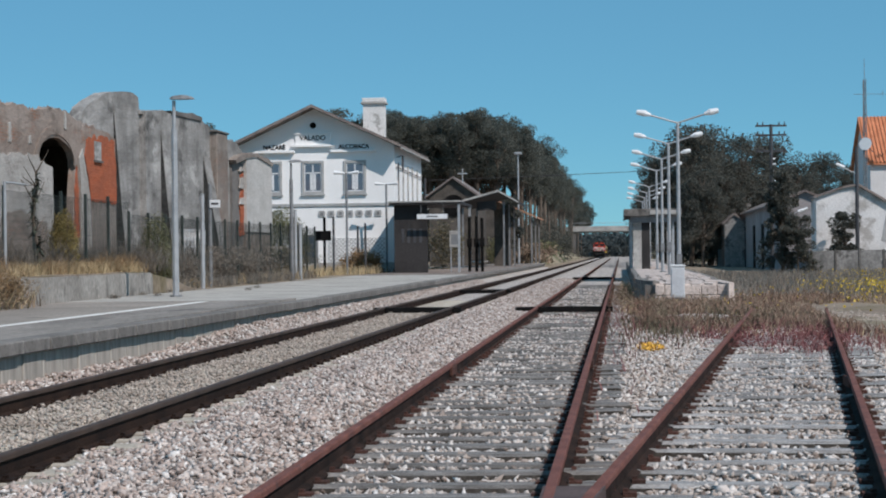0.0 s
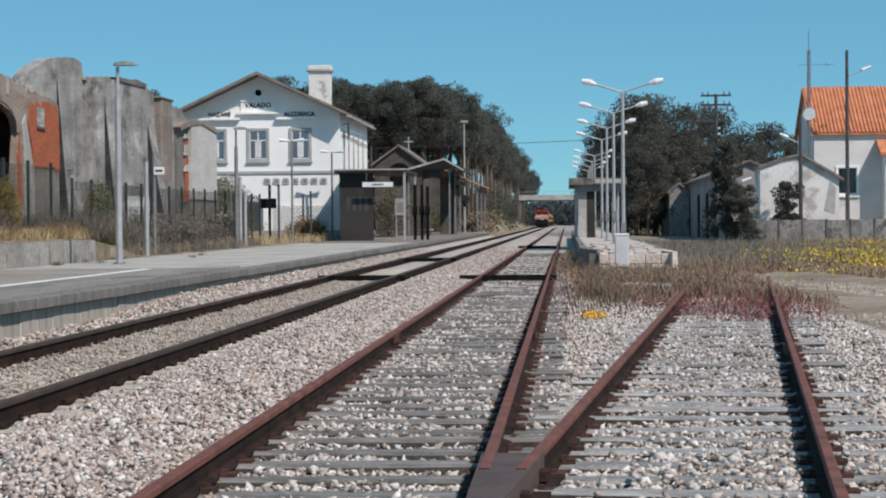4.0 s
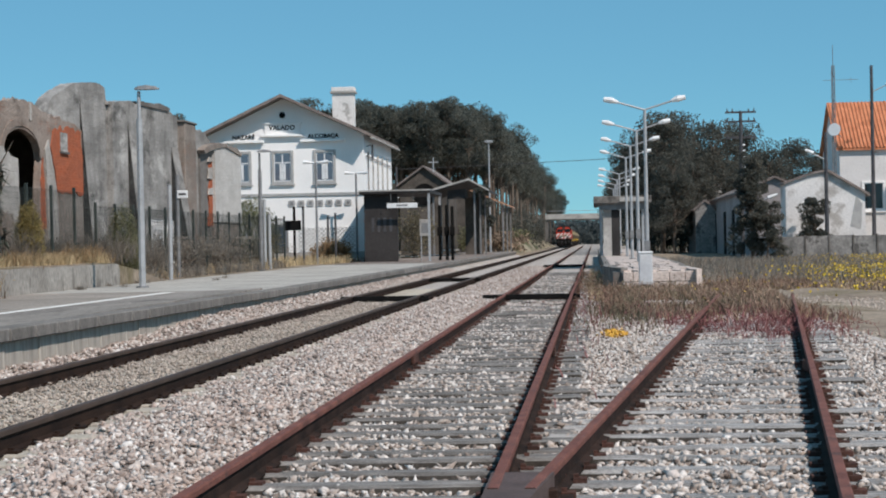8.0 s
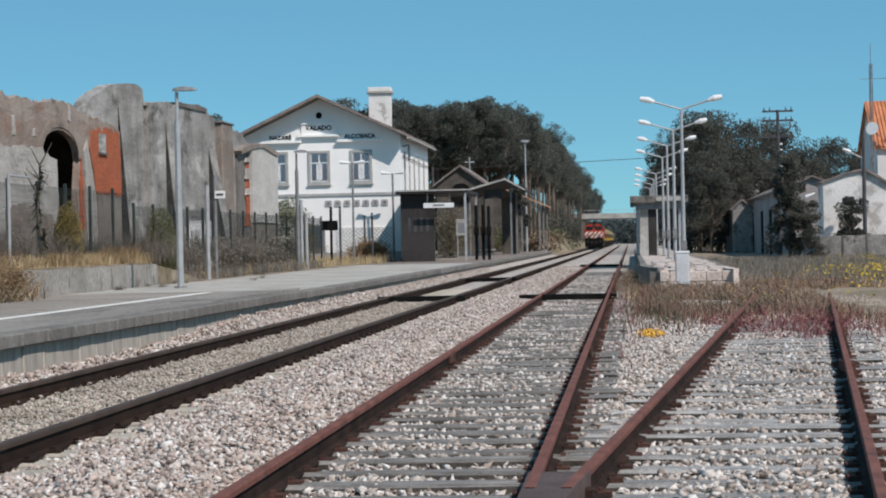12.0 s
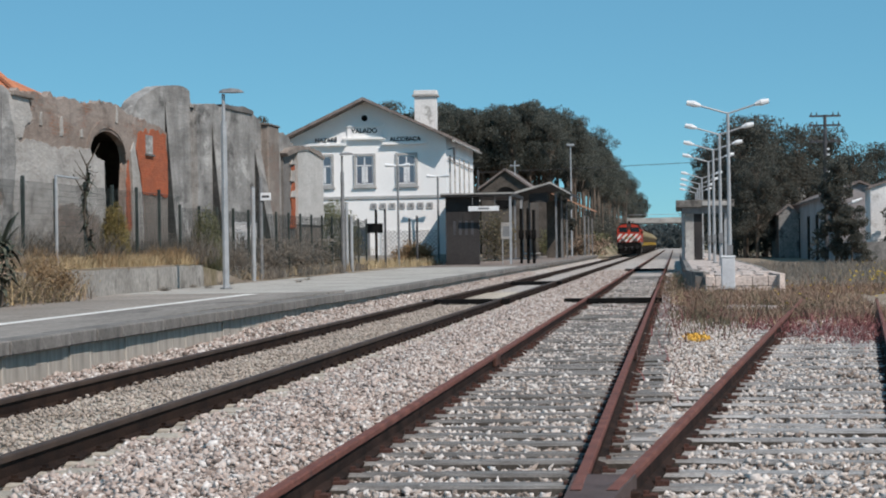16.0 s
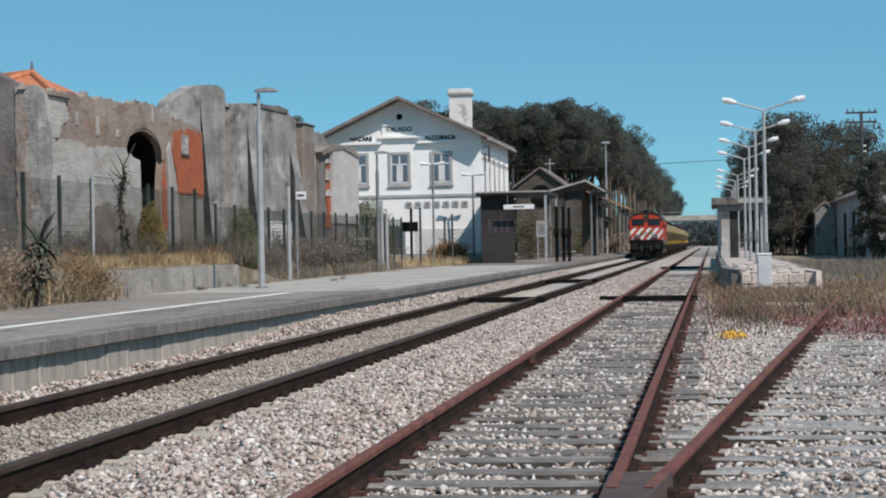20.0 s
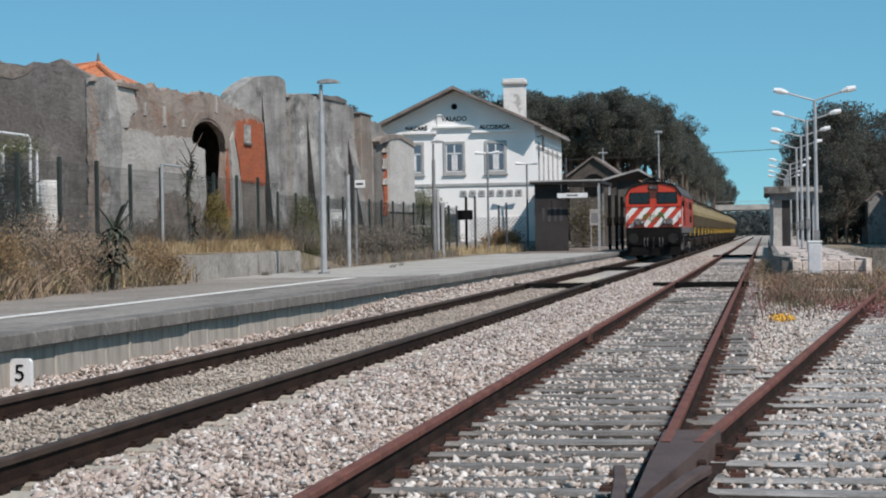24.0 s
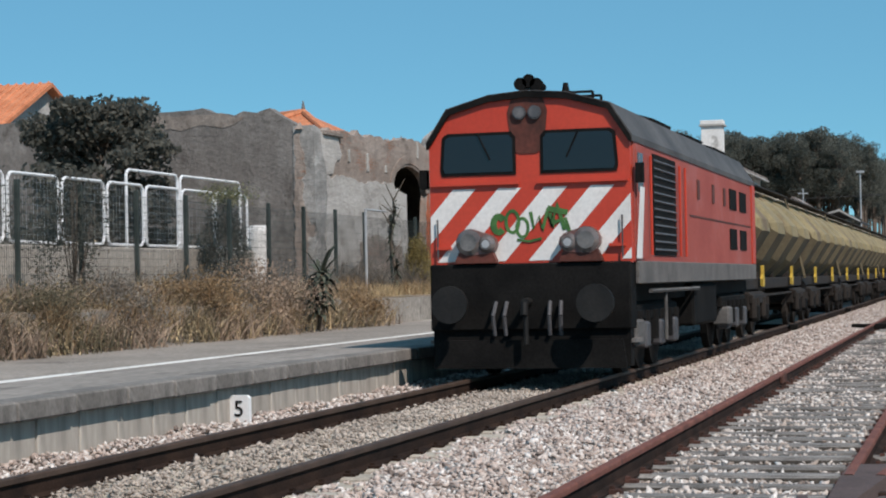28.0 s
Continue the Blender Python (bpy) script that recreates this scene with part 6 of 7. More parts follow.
for k in range(110):
    p = spine[int(rng_d.integers(0, 7))] + Vector((0, 0, rng_d.uniform(0, 0.36)))
    a = rng_d.uniform(0, 6.28)
    d = Vector((math.cos(a), math.sin(a), rng_d.uniform(-1.4, 0.3))).normalized() * rng_d.uniform(0.15, 0.42)
    w = Vector((-math.sin(a), math.cos(a), 0)) * 0.05
    bm.faces.new([bm.verts.new(v) for v in (p - w, p + w, p + d)])
part("dead_leaves", bm, M["yucca"], dead)
tree(-15.35, 39.6, 1.0, 4.95, 4.4, 501, M["leaf_dark"], "dense dark green garden tree behind the white panels", "garden_tree", 0.2, 15000, 0.017, 54, 0.36)


def brush(name, n, hearts, x0, x1, y0, y1, z, h, material, label, seed):
    """Arching dry stalks gathered into tussocks."""
    rng = seeded(seed)
    c = np.column_stack([rng.uniform(x0, x1, hearts), rng.uniform(y0, y1, hearts), z + rng.uniform(-0.05, 0.25, hearts)])
    up = rng.uniform(0.55, 1.3, hearts)
    i = rng.integers(0, hearts, n)
    b = c[i] + rng.normal(0, 1, (n, 3)) * np.array([0.2, 0.26, 0.0])
    r = np.linalg.norm(b[:, :2] - c[i][:, :2], axis=1)
    b[:, 2] += np.clip(up[i] * h * (0.55 - r), 0, 1) * rng.uniform(0, 1.1, n)
    return blades(name, b, h * 0.5, 0.006, 1.3, material, rng, label, "dry brush")


brush("dry_brush", 3600, 30, -8.5, -7.45, 17, 36.5, 0.42, 0.85, M["straw_gold"], "golden dried brush along the platform's back", 611)
brush("dry_brush", 6500, 34, -8.7, -7.5, 17, 36.5, 0.42, 0.8, M["scrub_grey"], "grey brown dried brush along the platform's back", 612)
brush("dry_brush", 4200, 26, -8.6, -7.6, 16, 34, 0.42, 0.7, M["grass_green"], "olive brush along the platform's back", 613)
brush("dry_brush", 3000, 26, -9.2, -8.1, 38, 52, 0.92, 0.5, M["straw_gold"], "golden dried brush on the bank below the ruin", 614)
brush("dry_brush", 6500, 44, -10.4, -8.6, 37, 78, 0.8, 1.2, M["scrub_grey"], "brown dried brush on the bank below the ruin", 615)


# ---- station ----
def window(parent, x, y, z0, z1, w, face, name="window", surround=None, pane="pane", cross=True):
    """A window on a wall that faces -y (face='y') or +x (face='x'): stone surround, white frame, panes, glazing bars."""
    s, d = surround or M["trim_grey"], 0.14

    def slab(a0, a1, b0, b1, out, depth):
        if face == "y":
            return boxed(x + a0, x + a1, y - out - depth, y - out, b0, b1)
        return boxed(x + out, x + out + depth, y + a0, y + a1, b0, b1)
    win = part(name, slab(-w / 2, w / 2, z0, z1, 0.0, 0.02), M["white_metal"], parent)
    for a0, a1, b0, b1 in ((-w / 2 - d, -w / 2, z0 - d, z1 + d), (w / 2, w / 2 + d, z0 - d, z1 + d), (-w / 2, w / 2, z1, z1 + d), (-w / 2, w / 2, z0 - d, z0)):
        part("surround", slab(a0, a1, b0, b1, 0.0, 0.07), s, win)
    for a in (-1, 1):
        part("pane", slab(min(a * 0.04, a * (w / 2 - 0.06)), max(a * 0.04, a * (w / 2 - 0.06)), z0 + 0.06, z1 - 0.06, 0.02, 0.012), M[pane], win)
        if cross:
            part("shutter", slab(min(a * 0.05, a * 0.17), max(a * 0.05, a * 0.17), z0 + 0.1, z0 + (z1 - z0) * 0.62, 0.033, 0.01), M["white_metal"], win)
    if cross:
        part("glazing_bar", slab(-w / 2 + 0.06, w / 2 - 0.06, z0 + (z1 - z0) * 0.64, z0 + (z1 - z0) * 0.68, 0.033, 0.015), M["white_metal"], win)
    part("sill", slab(-w / 2 - d - 0.05, w / 2 + d + 0.05, z0 - d - 0.08, z0 - d, 0.0, 0.13), s, win)
    return win


G = 103.0
station = gable_house("station_building", -16.55, -7.45, G, 117, 0.3, 7.55, 9.65, M["plaster"], M["brown_tile"], "white plastered two-storey railway station with a gabled roof", 0.42, front=1.0)
for x in (-14.5, -12.1, -9.7):
    window(station, x, G, 4.98, 6.58, 0.98, "y")
part("belt_course", boxed(-16.6, -7.40, G - 0.07, G, 4.15, 4.30), M["trim_grey"], station)
part("base_course", boxed(-16.6, -7.40, G - 0.05, G, 0.3, 0.95), M["ruin_light"], station)
part("cornice", boxed(-13.08, -11.06, G - 0.10, G, 7.62, 8.22, 0.01), M["plaster"], station)
part("cornice", boxed(-13.2, -10.96, G - 0.16, G, 8.22, 8.31, 0.01), M["plaster"], station)
part("cornice", boxed(-13.3, -10.85, G - 0.22, G, 7.50, 7.64, 0.01), M["plaster"], station)
part("cornice", prism([(-12.55, 8.26), (-11.6, 8.26), (-11.75, 8.46), (-12.08, 8.54), (-12.4, 8.46)], G - 0.12, G, "y"), M["plaster"], station)
for x0, x1 in ((-15.6, -13.12), (-11.05, -8.5)):
    part("cornice", boxed(x0, x1, G - 0.24, G, 7.18, 7.32, 0.01), M["plaster"], station)
    part("cornice", prism([(x0, 7.32), (x1, 7.32), (x1 - (0 if x0 < -12 else 1.5), 7.9) if x0 < -12 else (x0, 7.9)], G - 0.03, G, "y"), M["plaster"], station)
lettering("station_name", "VALADO", 0.37, pose(-12.08, G - 0.108, 8.0, 90, 0, 0), M["black"], station, 0.012, bold=0.008)
lettering("station_name", "NAZARÉ", 0.33, pose(-14.3, G - 0.05, 7.5, 90, 0, 0), M["black"], station, 0.012, bold=0.008)
lettering("station_name", "ALCOBAÇA", 0.33, pose(-9.75, G - 0.05, 7.49, 90, 0, 0), M["black"], station, 0.012, bold=0.008)
oc = part("oculus", tubed(((-12.06, G - 0.05, 8.72), (-12.06, G, 8.72), 0.26), n=24), M["plaster"], station)
part("opening", tubed(((-12.06, G - 0.07, 8.72), (-12.06, G - 0.04, 8.72), 0.18), n=24), M["black"], oc)
for k in range(7):
    x = -11.62 + k * 0.535
    o = part("ornament", prism([(x - 0.17, 3.56), (x + 0.17, 3.56), (x + 0.2, 3.72), (x + 0.16, 3.90), (x - 0.16, 3.90), (x - 0.2, 3.72)], G - 0.05, G, "y"), M["trim_grey"], station, "small dark tile ornament")
    part("centre", boxed(x - 0.08, x + 0.08, G - 0.06, G - 0.05, 3.64, 3.82), M["mid_metal"], o)


def lattice():
    root = part("lattice_panel", boxed(-11.25, -7.95, G - 0.04, G, 0.98, 2.35), M["plaster"], station, "diamond lattice panel")
    for k in range(-7, 18):
        for s in (-1, 1):
            x0 = -11.25 + k * 0.235
            pts = clip_slanted(x0 if s > 0 else x0 + 1.37, 0.045, 1.37 * s, 0.98, 2.35, -11.25, -7.95)
            if pts and len(pts) > 2:
                part("bar", prism(pts, G - 0.055 - 0.003 * (s > 0), G - 0.04, "y"), M["trim_grey"], root)


lattice()
dr = part("door", boxed(-12.75, -11.85, G - 0.03, G, 0.35, 2.55), M["mid_metal"], station, "grey glazed door")
part("door_frame", boxed(-12.95, -11.65, G - 0.02, G, 0.35, 2.72), M["plaster"], dr)
part("pane", boxed(-12.62, -11.98, G - 0.04, G - 0.03, 1.3, 2.4), M["pane"], dr)
ch = part("chimney", boxed(-9.85, -8.6, 107.6, 108.5, 7.5, 10.25), M["chimney"], station, "stained white chimney stack")
part("chimney_cap", boxed(-9.97, -8.48, 107.48, 108.62, 10.25, 10.38, 0.02), M["ruin_light"], ch)
part("chimney_cap", boxed(-9.9, -8.55, 107.55, 108.55, 10.38, 10.62, 0.02), M["chimney"], ch)
for y in (104.3, 106.6, 109.0, 111.4, 114.0):
    part("drainpipe", tubed(((-7.38, y, 4.3), (-7.38, y, 6.6), 0.045), n=6), M["ruin_light"], station)
part("cable_run", tubed(((-7.38, 103.4, 6.35), (-7.38, 116.5, 6.2), 0.03), n=6), M["mid_metal"], station)
part("gutter", tubed(((-6.98, 102.6, 7.32), (-6.98, 117.3, 7.32), 0.07), n=8), M["ruin_light"], station)
wl = part("wall_lamp", tubed(((-7.45, 104.0, 6.9), (-7.1, 104.0, 7.0), 0.03), ((-7.1, 104.0, 7.0), (-7.1, 104.0, 6.1), 0.06), n=6), M["dark_metal"], station)
part("soffit", prism([(-17.0, 7.30), (-16.55, 7.50), (-16.55, 7.40), (-17.0, 7.22)], G - 0.42, 117.4, "y"), M["ruin_light"], station)

# ---- station shelter, canopy, buildings behind ----
sh = thing("platform_shelter", 0, 0, 0, "dark walled platform shelter with a thin flat roof", "shelter")
wallp = part("wall", boxed(-6.95, -5.15, 98.4, 98.7, 0.38, 4.0), M["dark_wall"], sh)
part("wall", boxed(-6.95, -6.65, 98.7, 103, 0.38, 4.0), M["dark_wall"], sh)
for k in range(4):
    x = -6.55 + k * 0.32
    part("opening", boxed(x, x + 0.14, 98.39, 98.4, 2.0, 2.75), M["dark_metal"], wallp)
part("roof", boxed(-7.15, -3.35, 97.9, 106, 4.02, 4.20, 0.02), M["dark_wall"], sh)
part("fascia", boxed(-7.18, -3.3, 97.86, 97.9, 4.15, 4.23), M["ruin_light"], sh)
part("post", boxed(-3.48, -3.36, 98.0, 98.12, 0.38, 4.02), M["grey_metal"], sh)
part("post", boxed(-3.48, -3.36, 105.0, 105.12, 0.38, 4.02), M["grey_metal"], sh)
sn = thing("hanging_sign", -4.83, 97.84, 3.38, "long white name sign hung under the shelter roof", "sign")
part("board", boxed(-0.82, 0.82, -0.03, 0.03, -0.13, 0.13, 0.01), M["white_metal"], sn)
part("text_bar", boxed(-0.3, 0.3, -0.036, -0.03, -0.04, 0.05), M["mid_metal"], sn)
for x in (-0.6, 0.6):
    part("hanger", tubed(((x, 0, 0.13), (x, 0, 0.64), 0.015), n=5), M["mid_metal"], sn)
for x, y, h in ((-3.15, 101.6, 3.05), (-2.75, 101.4, 3.05), (-2.42, 101.2, 2.95)):
    po = thing("signal_post", x, y, 0.38, "black steel post with small boxes on the platform", "post", "black platform posts")
    part("shaft", tubed(((0, 0, 0), (0, 0, h), 0.085)), M["black"], po)
    part("box", boxed(-0.14, 0.14, -0.14, -0.06, 1.35, 1.85, 0.02), M["black"], po)
tp = thing("timetable_case", -3.75, 99.2, 0.38, "pale information case on two legs", "sign")
part("case", boxed(-0.3, 0.3, -0.05, 0.05, 1.35, 2.25, 0.02), M["ruin_light"], tp)
part("sheet", boxed(-0.2, 0.2, -0.056, -0.05, 1.5, 2.05), M["mid_metal"], tp)
for s in (-1, 1):
    part("leg", tubed(((s * 0.22, 0, 0), (s * 0.22, 0, 1.35), 0.03)), M["grey_metal"], tp)
cn = thing("platform_canopy", 0, 0, 0, "gabled platform canopy with pale fascia on grey posts", "canopy")
part("roof", prism([(-6.4, 4.80), (-3.35, 5.62), (-1.95, 4.82), (-1.95, 4.96), (-3.35, 5.78), (-6.4, 4.96)], 129, 143, "y"), M["dark_wall"], cn)
part("fascia", prism([(-6.42, 4.86), (-3.35, 5.68), (-1.93, 4.88), (-1.93, 5.0), (-3.35, 5.82), (-6.42, 5.0)], 128.9, 129, "y"), M["ruin_light"], cn)
part("end_panel", prism([(-4.9, 4.4), (-3.6, 4.4), (-3.6, 5.1), (-4.9, 5.0)], 129.6, 129.8, "y"), M["dark_wall"], cn)
for x in (-5.9, -3.0):
    for y in (129.6, 136, 142.4):
        part("post", boxed(x - 0.06, x + 0.06, y - 0.06, y + 0.06, 0.38, 5.0), M["mid_metal"], cn)
part("back_wall", boxed(-4.6, -3.3, 143, 143.2, 0.38, 4.8), M["dark_brown"], cn)
part("bench", boxed(-5.6, -4.6, 133, 136, 0.75, 0.83), M["ruin_light"], cn)
for s in (-7.6, -8.3):
    lp = thing("platform_lamp", s, 120, 4.3, "white lamp tray over the shelter roof", "lamp")
    part("tray", boxed(-0.25, 0.25, -0.3, 0.3, 0.0, 0.12, 0.03), M["white_metal"], lp)
    part("stem", tubed(((0, 0, -3.95), (0, 0, 0), 0.04)), M["grey_metal"], lp)
back = gable_house("outbuilding", -10.4, -6.5, 150, 160, 0.3, 6.1, 7.5, M["dark_brown"], M["brown_tile"], "old outbuilding with a brown gabled roof and arched door", 0.3)
part("arch", tubed(((-8.4, 149.9, 5.3), (-8.4, 150, 5.3), 0.9), n=24), M["black"], back)
part("cross_mast", tubed(((-7.6, 149.8, 7.0), (-7.6, 149.8, 8.3), 0.05), ((-8.0, 149.8, 7.9), (-7.2, 149.8, 7.9), 0.05), n=5), M["grey_metal"], back)
lean = thing("goods_awning", 0, 0, 0, "lean-to awning with a dull orange tiled edge", "awning")
part("roof", prism([(-6.5, 6.3), (-2.8, 4.7), (-2.8, 4.85), (-6.5, 6.45)], 174, 192, "y"), M["tile_edge"], lean)
part("wall", boxed(-6.8, -6.5, 174.5, 192, 0.2, 6.3), M["dark_brown"], lean)
part("end_wall", boxed(-12.0, -6.8, 174.5, 175, 0.2, 5.8), M["dark_brown"], lean)
for y in (175, 183, 191):
    part("post", boxed(-3.3, -3.16, y, y + 0.14, 0.2, 4.9), M["mid_metal"], lean)
shrub(-6.3, 119, 0.38, 2.6, 3.4, M["grass_green"], "dry palm-like bush behind the shelter", 641, 0.12, 1500)
shrub(-5.2, 155, 0.3, 2.2, 2.2, M["leaf_shrub"], "green bush by the platform end", 642, 0.12, 1200)
shrub(-4.6, 205, 0.2, 4, 2.0, M["weed_brown"], "brown dry bush beside the line", 643, 0.2, 1200)
shrub(-5.5, 226, 0.2, 5, 2.4, M["leaf_shrub"], "green bush beside the line", 644, 0.2, 1200)
lp = thing("street_lamp", -3.9, 165, 0.3, "tall thin grey lamp mast beside the trees", "street lamp")
part("mast", tubed(((0, 0, 0), (0, 0, 9.9), 0.09, 0.06)), M["grey_metal"], lp)
part("lamp_head", boxed(-0.35, 0.35, -0.2, 0.2, 9.9, 10.1, 0.04), M["grey_metal"], lp)
pb = tree(-3.75, 150, 0.3, 5.4, 2.6, 611, M["leaf_dark"], "dense dark bush by the platform canopy", "bush", 0.1, 2200, 0.03)
palm = thing("palm_tree", -12.2, 120.5, 0.2, "slim palm with a ragged crown behind the station roof", "tree")
part("trunk", tubed(((0, 0, 0), (0.1, 0, 9.3), 0.2, 0.15)), M["bark"], palm)
rng_p = seeded(612)
bm = bmesh.new()
for k in range(46):
    a, e = rng_p.uniform(0, 6.28), rng_p.uniform(-0.5, 1.1)
    d = Vector((math.cos(a) * math.cos(e), math.sin(a) * math.cos(e), math.sin(e)))
    side_w = d.cross(Vector((0, 0, 1))).normalized() * 0.09
    p, ln = Vector((0.1, 0, 9.3)), rng_p.uniform(0.9, 1.5)
    mid, end = p + d * ln * 0.6, p + d * ln - Vector((0, 0, 0.35))
    bm.faces.new([bm.verts.new(v) for v in (p - side_w * 0.3, p + side_w * 0.3, mid + side_w, mid - side_w)])
    bm.faces.new([bm.verts.new(v) for v in (mid - side_w, mid + side_w, end)])
part("fronds", bm, M["yucca"], palm)
blades("dry_grass", np.column_stack([rng_b.uniform(-13, -7.6, 700), rng_b.uniform(92, 102.8, 700), np.full(700, 0.35)]), 0.45, 0.02, 0.5, M["grass_dry"], rng_b, "pale dry grass before the station", "grass")
shrub(-9.0, 100.5, 0.38, 1.7, 1.5, M["straw_gold"], "golden dry bush before the station wall", 645, 0.08, 2600)
rub = rng_b.uniform(0, 1, (160, 2))
stones("rubble", np.column_stack([-11.5 + rub[:, 0] * 4.2, 101.4 + rub[:, 1] * 1.2, np.full(160, 0.42)]), 0.16, M["stone_grey"], rng_b, "grey rubble along the station wall", "rubble")


# ---- island platform ----
isl = tagged(thing("island_platform", 0, 0, 0, "", ""), "narrow island platform with a sloping pale stone end", "platform", kind="structure")
part("surface", boxed(5.9, 8.30, 66, 170, -0.4, 0.45), M["pale_stone"], isl)
part("edge", boxed(5.66, 5.9, 66, 170, -0.4, 0.46, 0.02), M["coping"], isl)
part("edge", boxed(8.30, 8.50, 66, 170, -0.4, 0.46, 0.02), M["coping"], isl)
part("ramp", prism([(57.45, -0.35), (66, -0.35), (66, 0.44), (57.45, 0.34)], 5.9, 8.46, "x"), M["ruin_dark"], isl)
part("wing_wall", prism([(5.62, 66), (5.66, 62), (5.82, 59.4), (6.15, 57.4), (6.35, 57.5), (6.05, 60), (5.92, 63), (5.9, 66)], -0.35, 0.47, "z"), M["coping"], isl, "grey curved wing wall")
part("wing_wall", prism([(8.30, 66), (8.26, 60.5), (8.30, 57.6), (8.45, 57.0), (8.62, 57.2), (8.60, 58.5), (8.52, 62), (8.5, 66)], -0.35, 0.40, "z"), M["pale_stone"], isl, "pale curved wing wall")
rng_r = seeded(91)
for i in range(5):
    for j in range(8):
        y0, y1 = 57.4 + j * 2.15, 57.4 + j * 2.15 + 2.02
        x0 = 6.05 + i * 0.43 + (0.10 if j % 2 else 0) + rng_r.uniform(-0.03, 0.03)
        x1 = x0 + 0.42
        if x1 > 8.42:
            continue
        q = [(x0 + rng_r.uniform(-0.02, 0.08), y0 + rng_r.uniform(0, 0.3)), ((x0 + x1) / 2 + rng_r.uniform(-0.05, 0.05), y0 - rng_r.uniform(-0.1, 0.15)), (x1 + rng_r.uniform(-0.08, 0.02), y0 + rng_r.uniform(0, 0.3)),
             (x1 + rng_r.uniform(-0.1, 0.02), y1 + rng_r.uniform(-0.3, 0.04)), (x0 + rng_r.uniform(-0.02, 0.1), y1 + rng_r.uniform(-0.3, 0.04))]
        up = rng_r.uniform(0, 0.015)
        bm = bmesh.new()
        lo = [bm.verts.new((x, y, 0.30 + min(8.6, y - 57.3) * 0.0116)) for x, y in q]
        hi = [bm.verts.new((x, y, 0.375 + min(8.6, y - 57.3) * 0.0116 + up)) for x, y in q]
        bm.faces.new(hi)
        for k in range(5):
            bm.faces.new((lo[k], lo[(k + 1) % 5], hi[(k + 1) % 5], hi[k]))
        part("paving_slab", bm, M["pale_stone"], isl)
for z0, z1, cuts in ((-0.32, 0.02, (6.2, 6.75, 7.3, 7.8, 8.4)), (0.03, 0.345, (6.2, 6.5, 7.05, 7.62, 8.1, 8.4))):
    for x0, x1 in zip(cuts, cuts[1:]):
        part("stone_block", boxed(x0 + 0.006, x1 - 0.006, 57.22 + rng_r.uniform(0, 0.04), 57.45, z0, z1, 0.02), M["pale_stone"], isl)
ish = thing("platform_shelter", 0, 0, 0, "island platform shelter with a thick flat concrete roof", "shelter")
part("roof", boxed(5.35, 8.45, 99.8, 112, 3.30, 3.68, 0.02), M["coping"], ish)
part("sign_panel", boxed(6.75, 8.15, 99.76, 99.8, 3.38, 3.6), M["ruin_light"], ish)
part("wall", boxed(6.30, 6.75, 100.3, 111, 0.45, 3.30), M["dark_wall"], ish)
part("side_panel", boxed(5.85, 6.30, 100.3, 100.5, 0.45, 2.95), M["ruin_light"], ish)
part("soffit_beam", boxed(5.7, 8.2, 100.1, 100.3, 2.95, 3.30), M["mid_metal"], ish)
for x in (5.75, 6.05, 8.0):
    for y in (100.6, 111.5):
        part("post", boxed(x - 0.07, x + 0.07, y - 0.07, y + 0.07, 0.45, 3.3), M["grey_metal"], ish)
part("seat", boxed(6.75, 7.2, 101, 110, 0.85, 0.93), M["ruin_light"], ish)


def t_lamp(y):
    root = thing("platform_lamp", 7.05, y, 0.45 if y > 65 else 0.0, "tall grey double-armed platform lamp with white heads", "street lamp", "island platform lamps")
    h = 5.1 if y > 65 else 5.55
    part("pole", tubed(((0, 0, 0), (0, 0, h), 0.075, 0.05)), M["grey_metal"], root)
    for s in (-1, 1):
        part("arm", tubed(((0, 0, h), (s * 0.95, 0, h + 0.29), 0.03)), M["grey_metal"], root)
        bm = bmesh.new()
        tube(bm, (s * 0.86, 0, h + 0.27), (s * 1.05, 0, h + 0.33), 0.05, 0.10, n=10)
        tube(bm, (s * 1.05, 0, h + 0.33), (s * 1.32, 0, h + 0.38), 0.11, 0.08, n=10)
        part("lamp_head", bm, M["white_metal"], root)
    part("base_plate", boxed(-0.16, 0.16, -0.16, 0.16, 0, 0.04), M["mid_metal"], root)
    part("junction_box", boxed(-0.09, 0.09, -0.16, -0.07, 0.9, 1.3, 0.01), M["mid_metal"], root)
    return root


for yy in (60.3, 72, 84, 96, 120, 132, 144, 156):
    t_lamp(yy)
cab = thing("equipment_cabinet", 6.87, 56.2, -0.22, "pale grey trackside equipment cabinet on a dark plinth", "cabinet")
part("plinth", boxed(-0.17, 0.17, -0.14, 0.14, 0, 0.2), M["dark_metal"], cab)
part("body", boxed(-0.205, 0.205, -0.16, 0.16, 0.2, 1.14, 0.012), M["cabinet_grey"], cab)
part("door", boxed(-0.18, 0.18, -0.172, -0.16, 0.26, 1.08, 0.004), M["cabinet_grey"], cab)
part("lid", boxed(-0.225, 0.225, -0.18, 0.18, 1.14, 1.20, 0.012), M["white_metal"], cab)

# ---- houses, walls, poles on the far side ----
M["house_wash"] = mat("dull_whitewash", (0.58, 0.57, 0.56), (0.68, 0.67, 0.66), 0.5, 12, 0.9, grain=0.1, bump=0.05, spots=(0.50, 0.48, 0.46), spot_scale=0.6, spot_cut=0.56)
house = gable_house("house", 22.2, 38, 128, 137, -0.3, 7.25, 10.5, M["house_wash"], M["orange_tile"], "white house with an orange tiled roof behind a wall", 0.25, "x", "house")
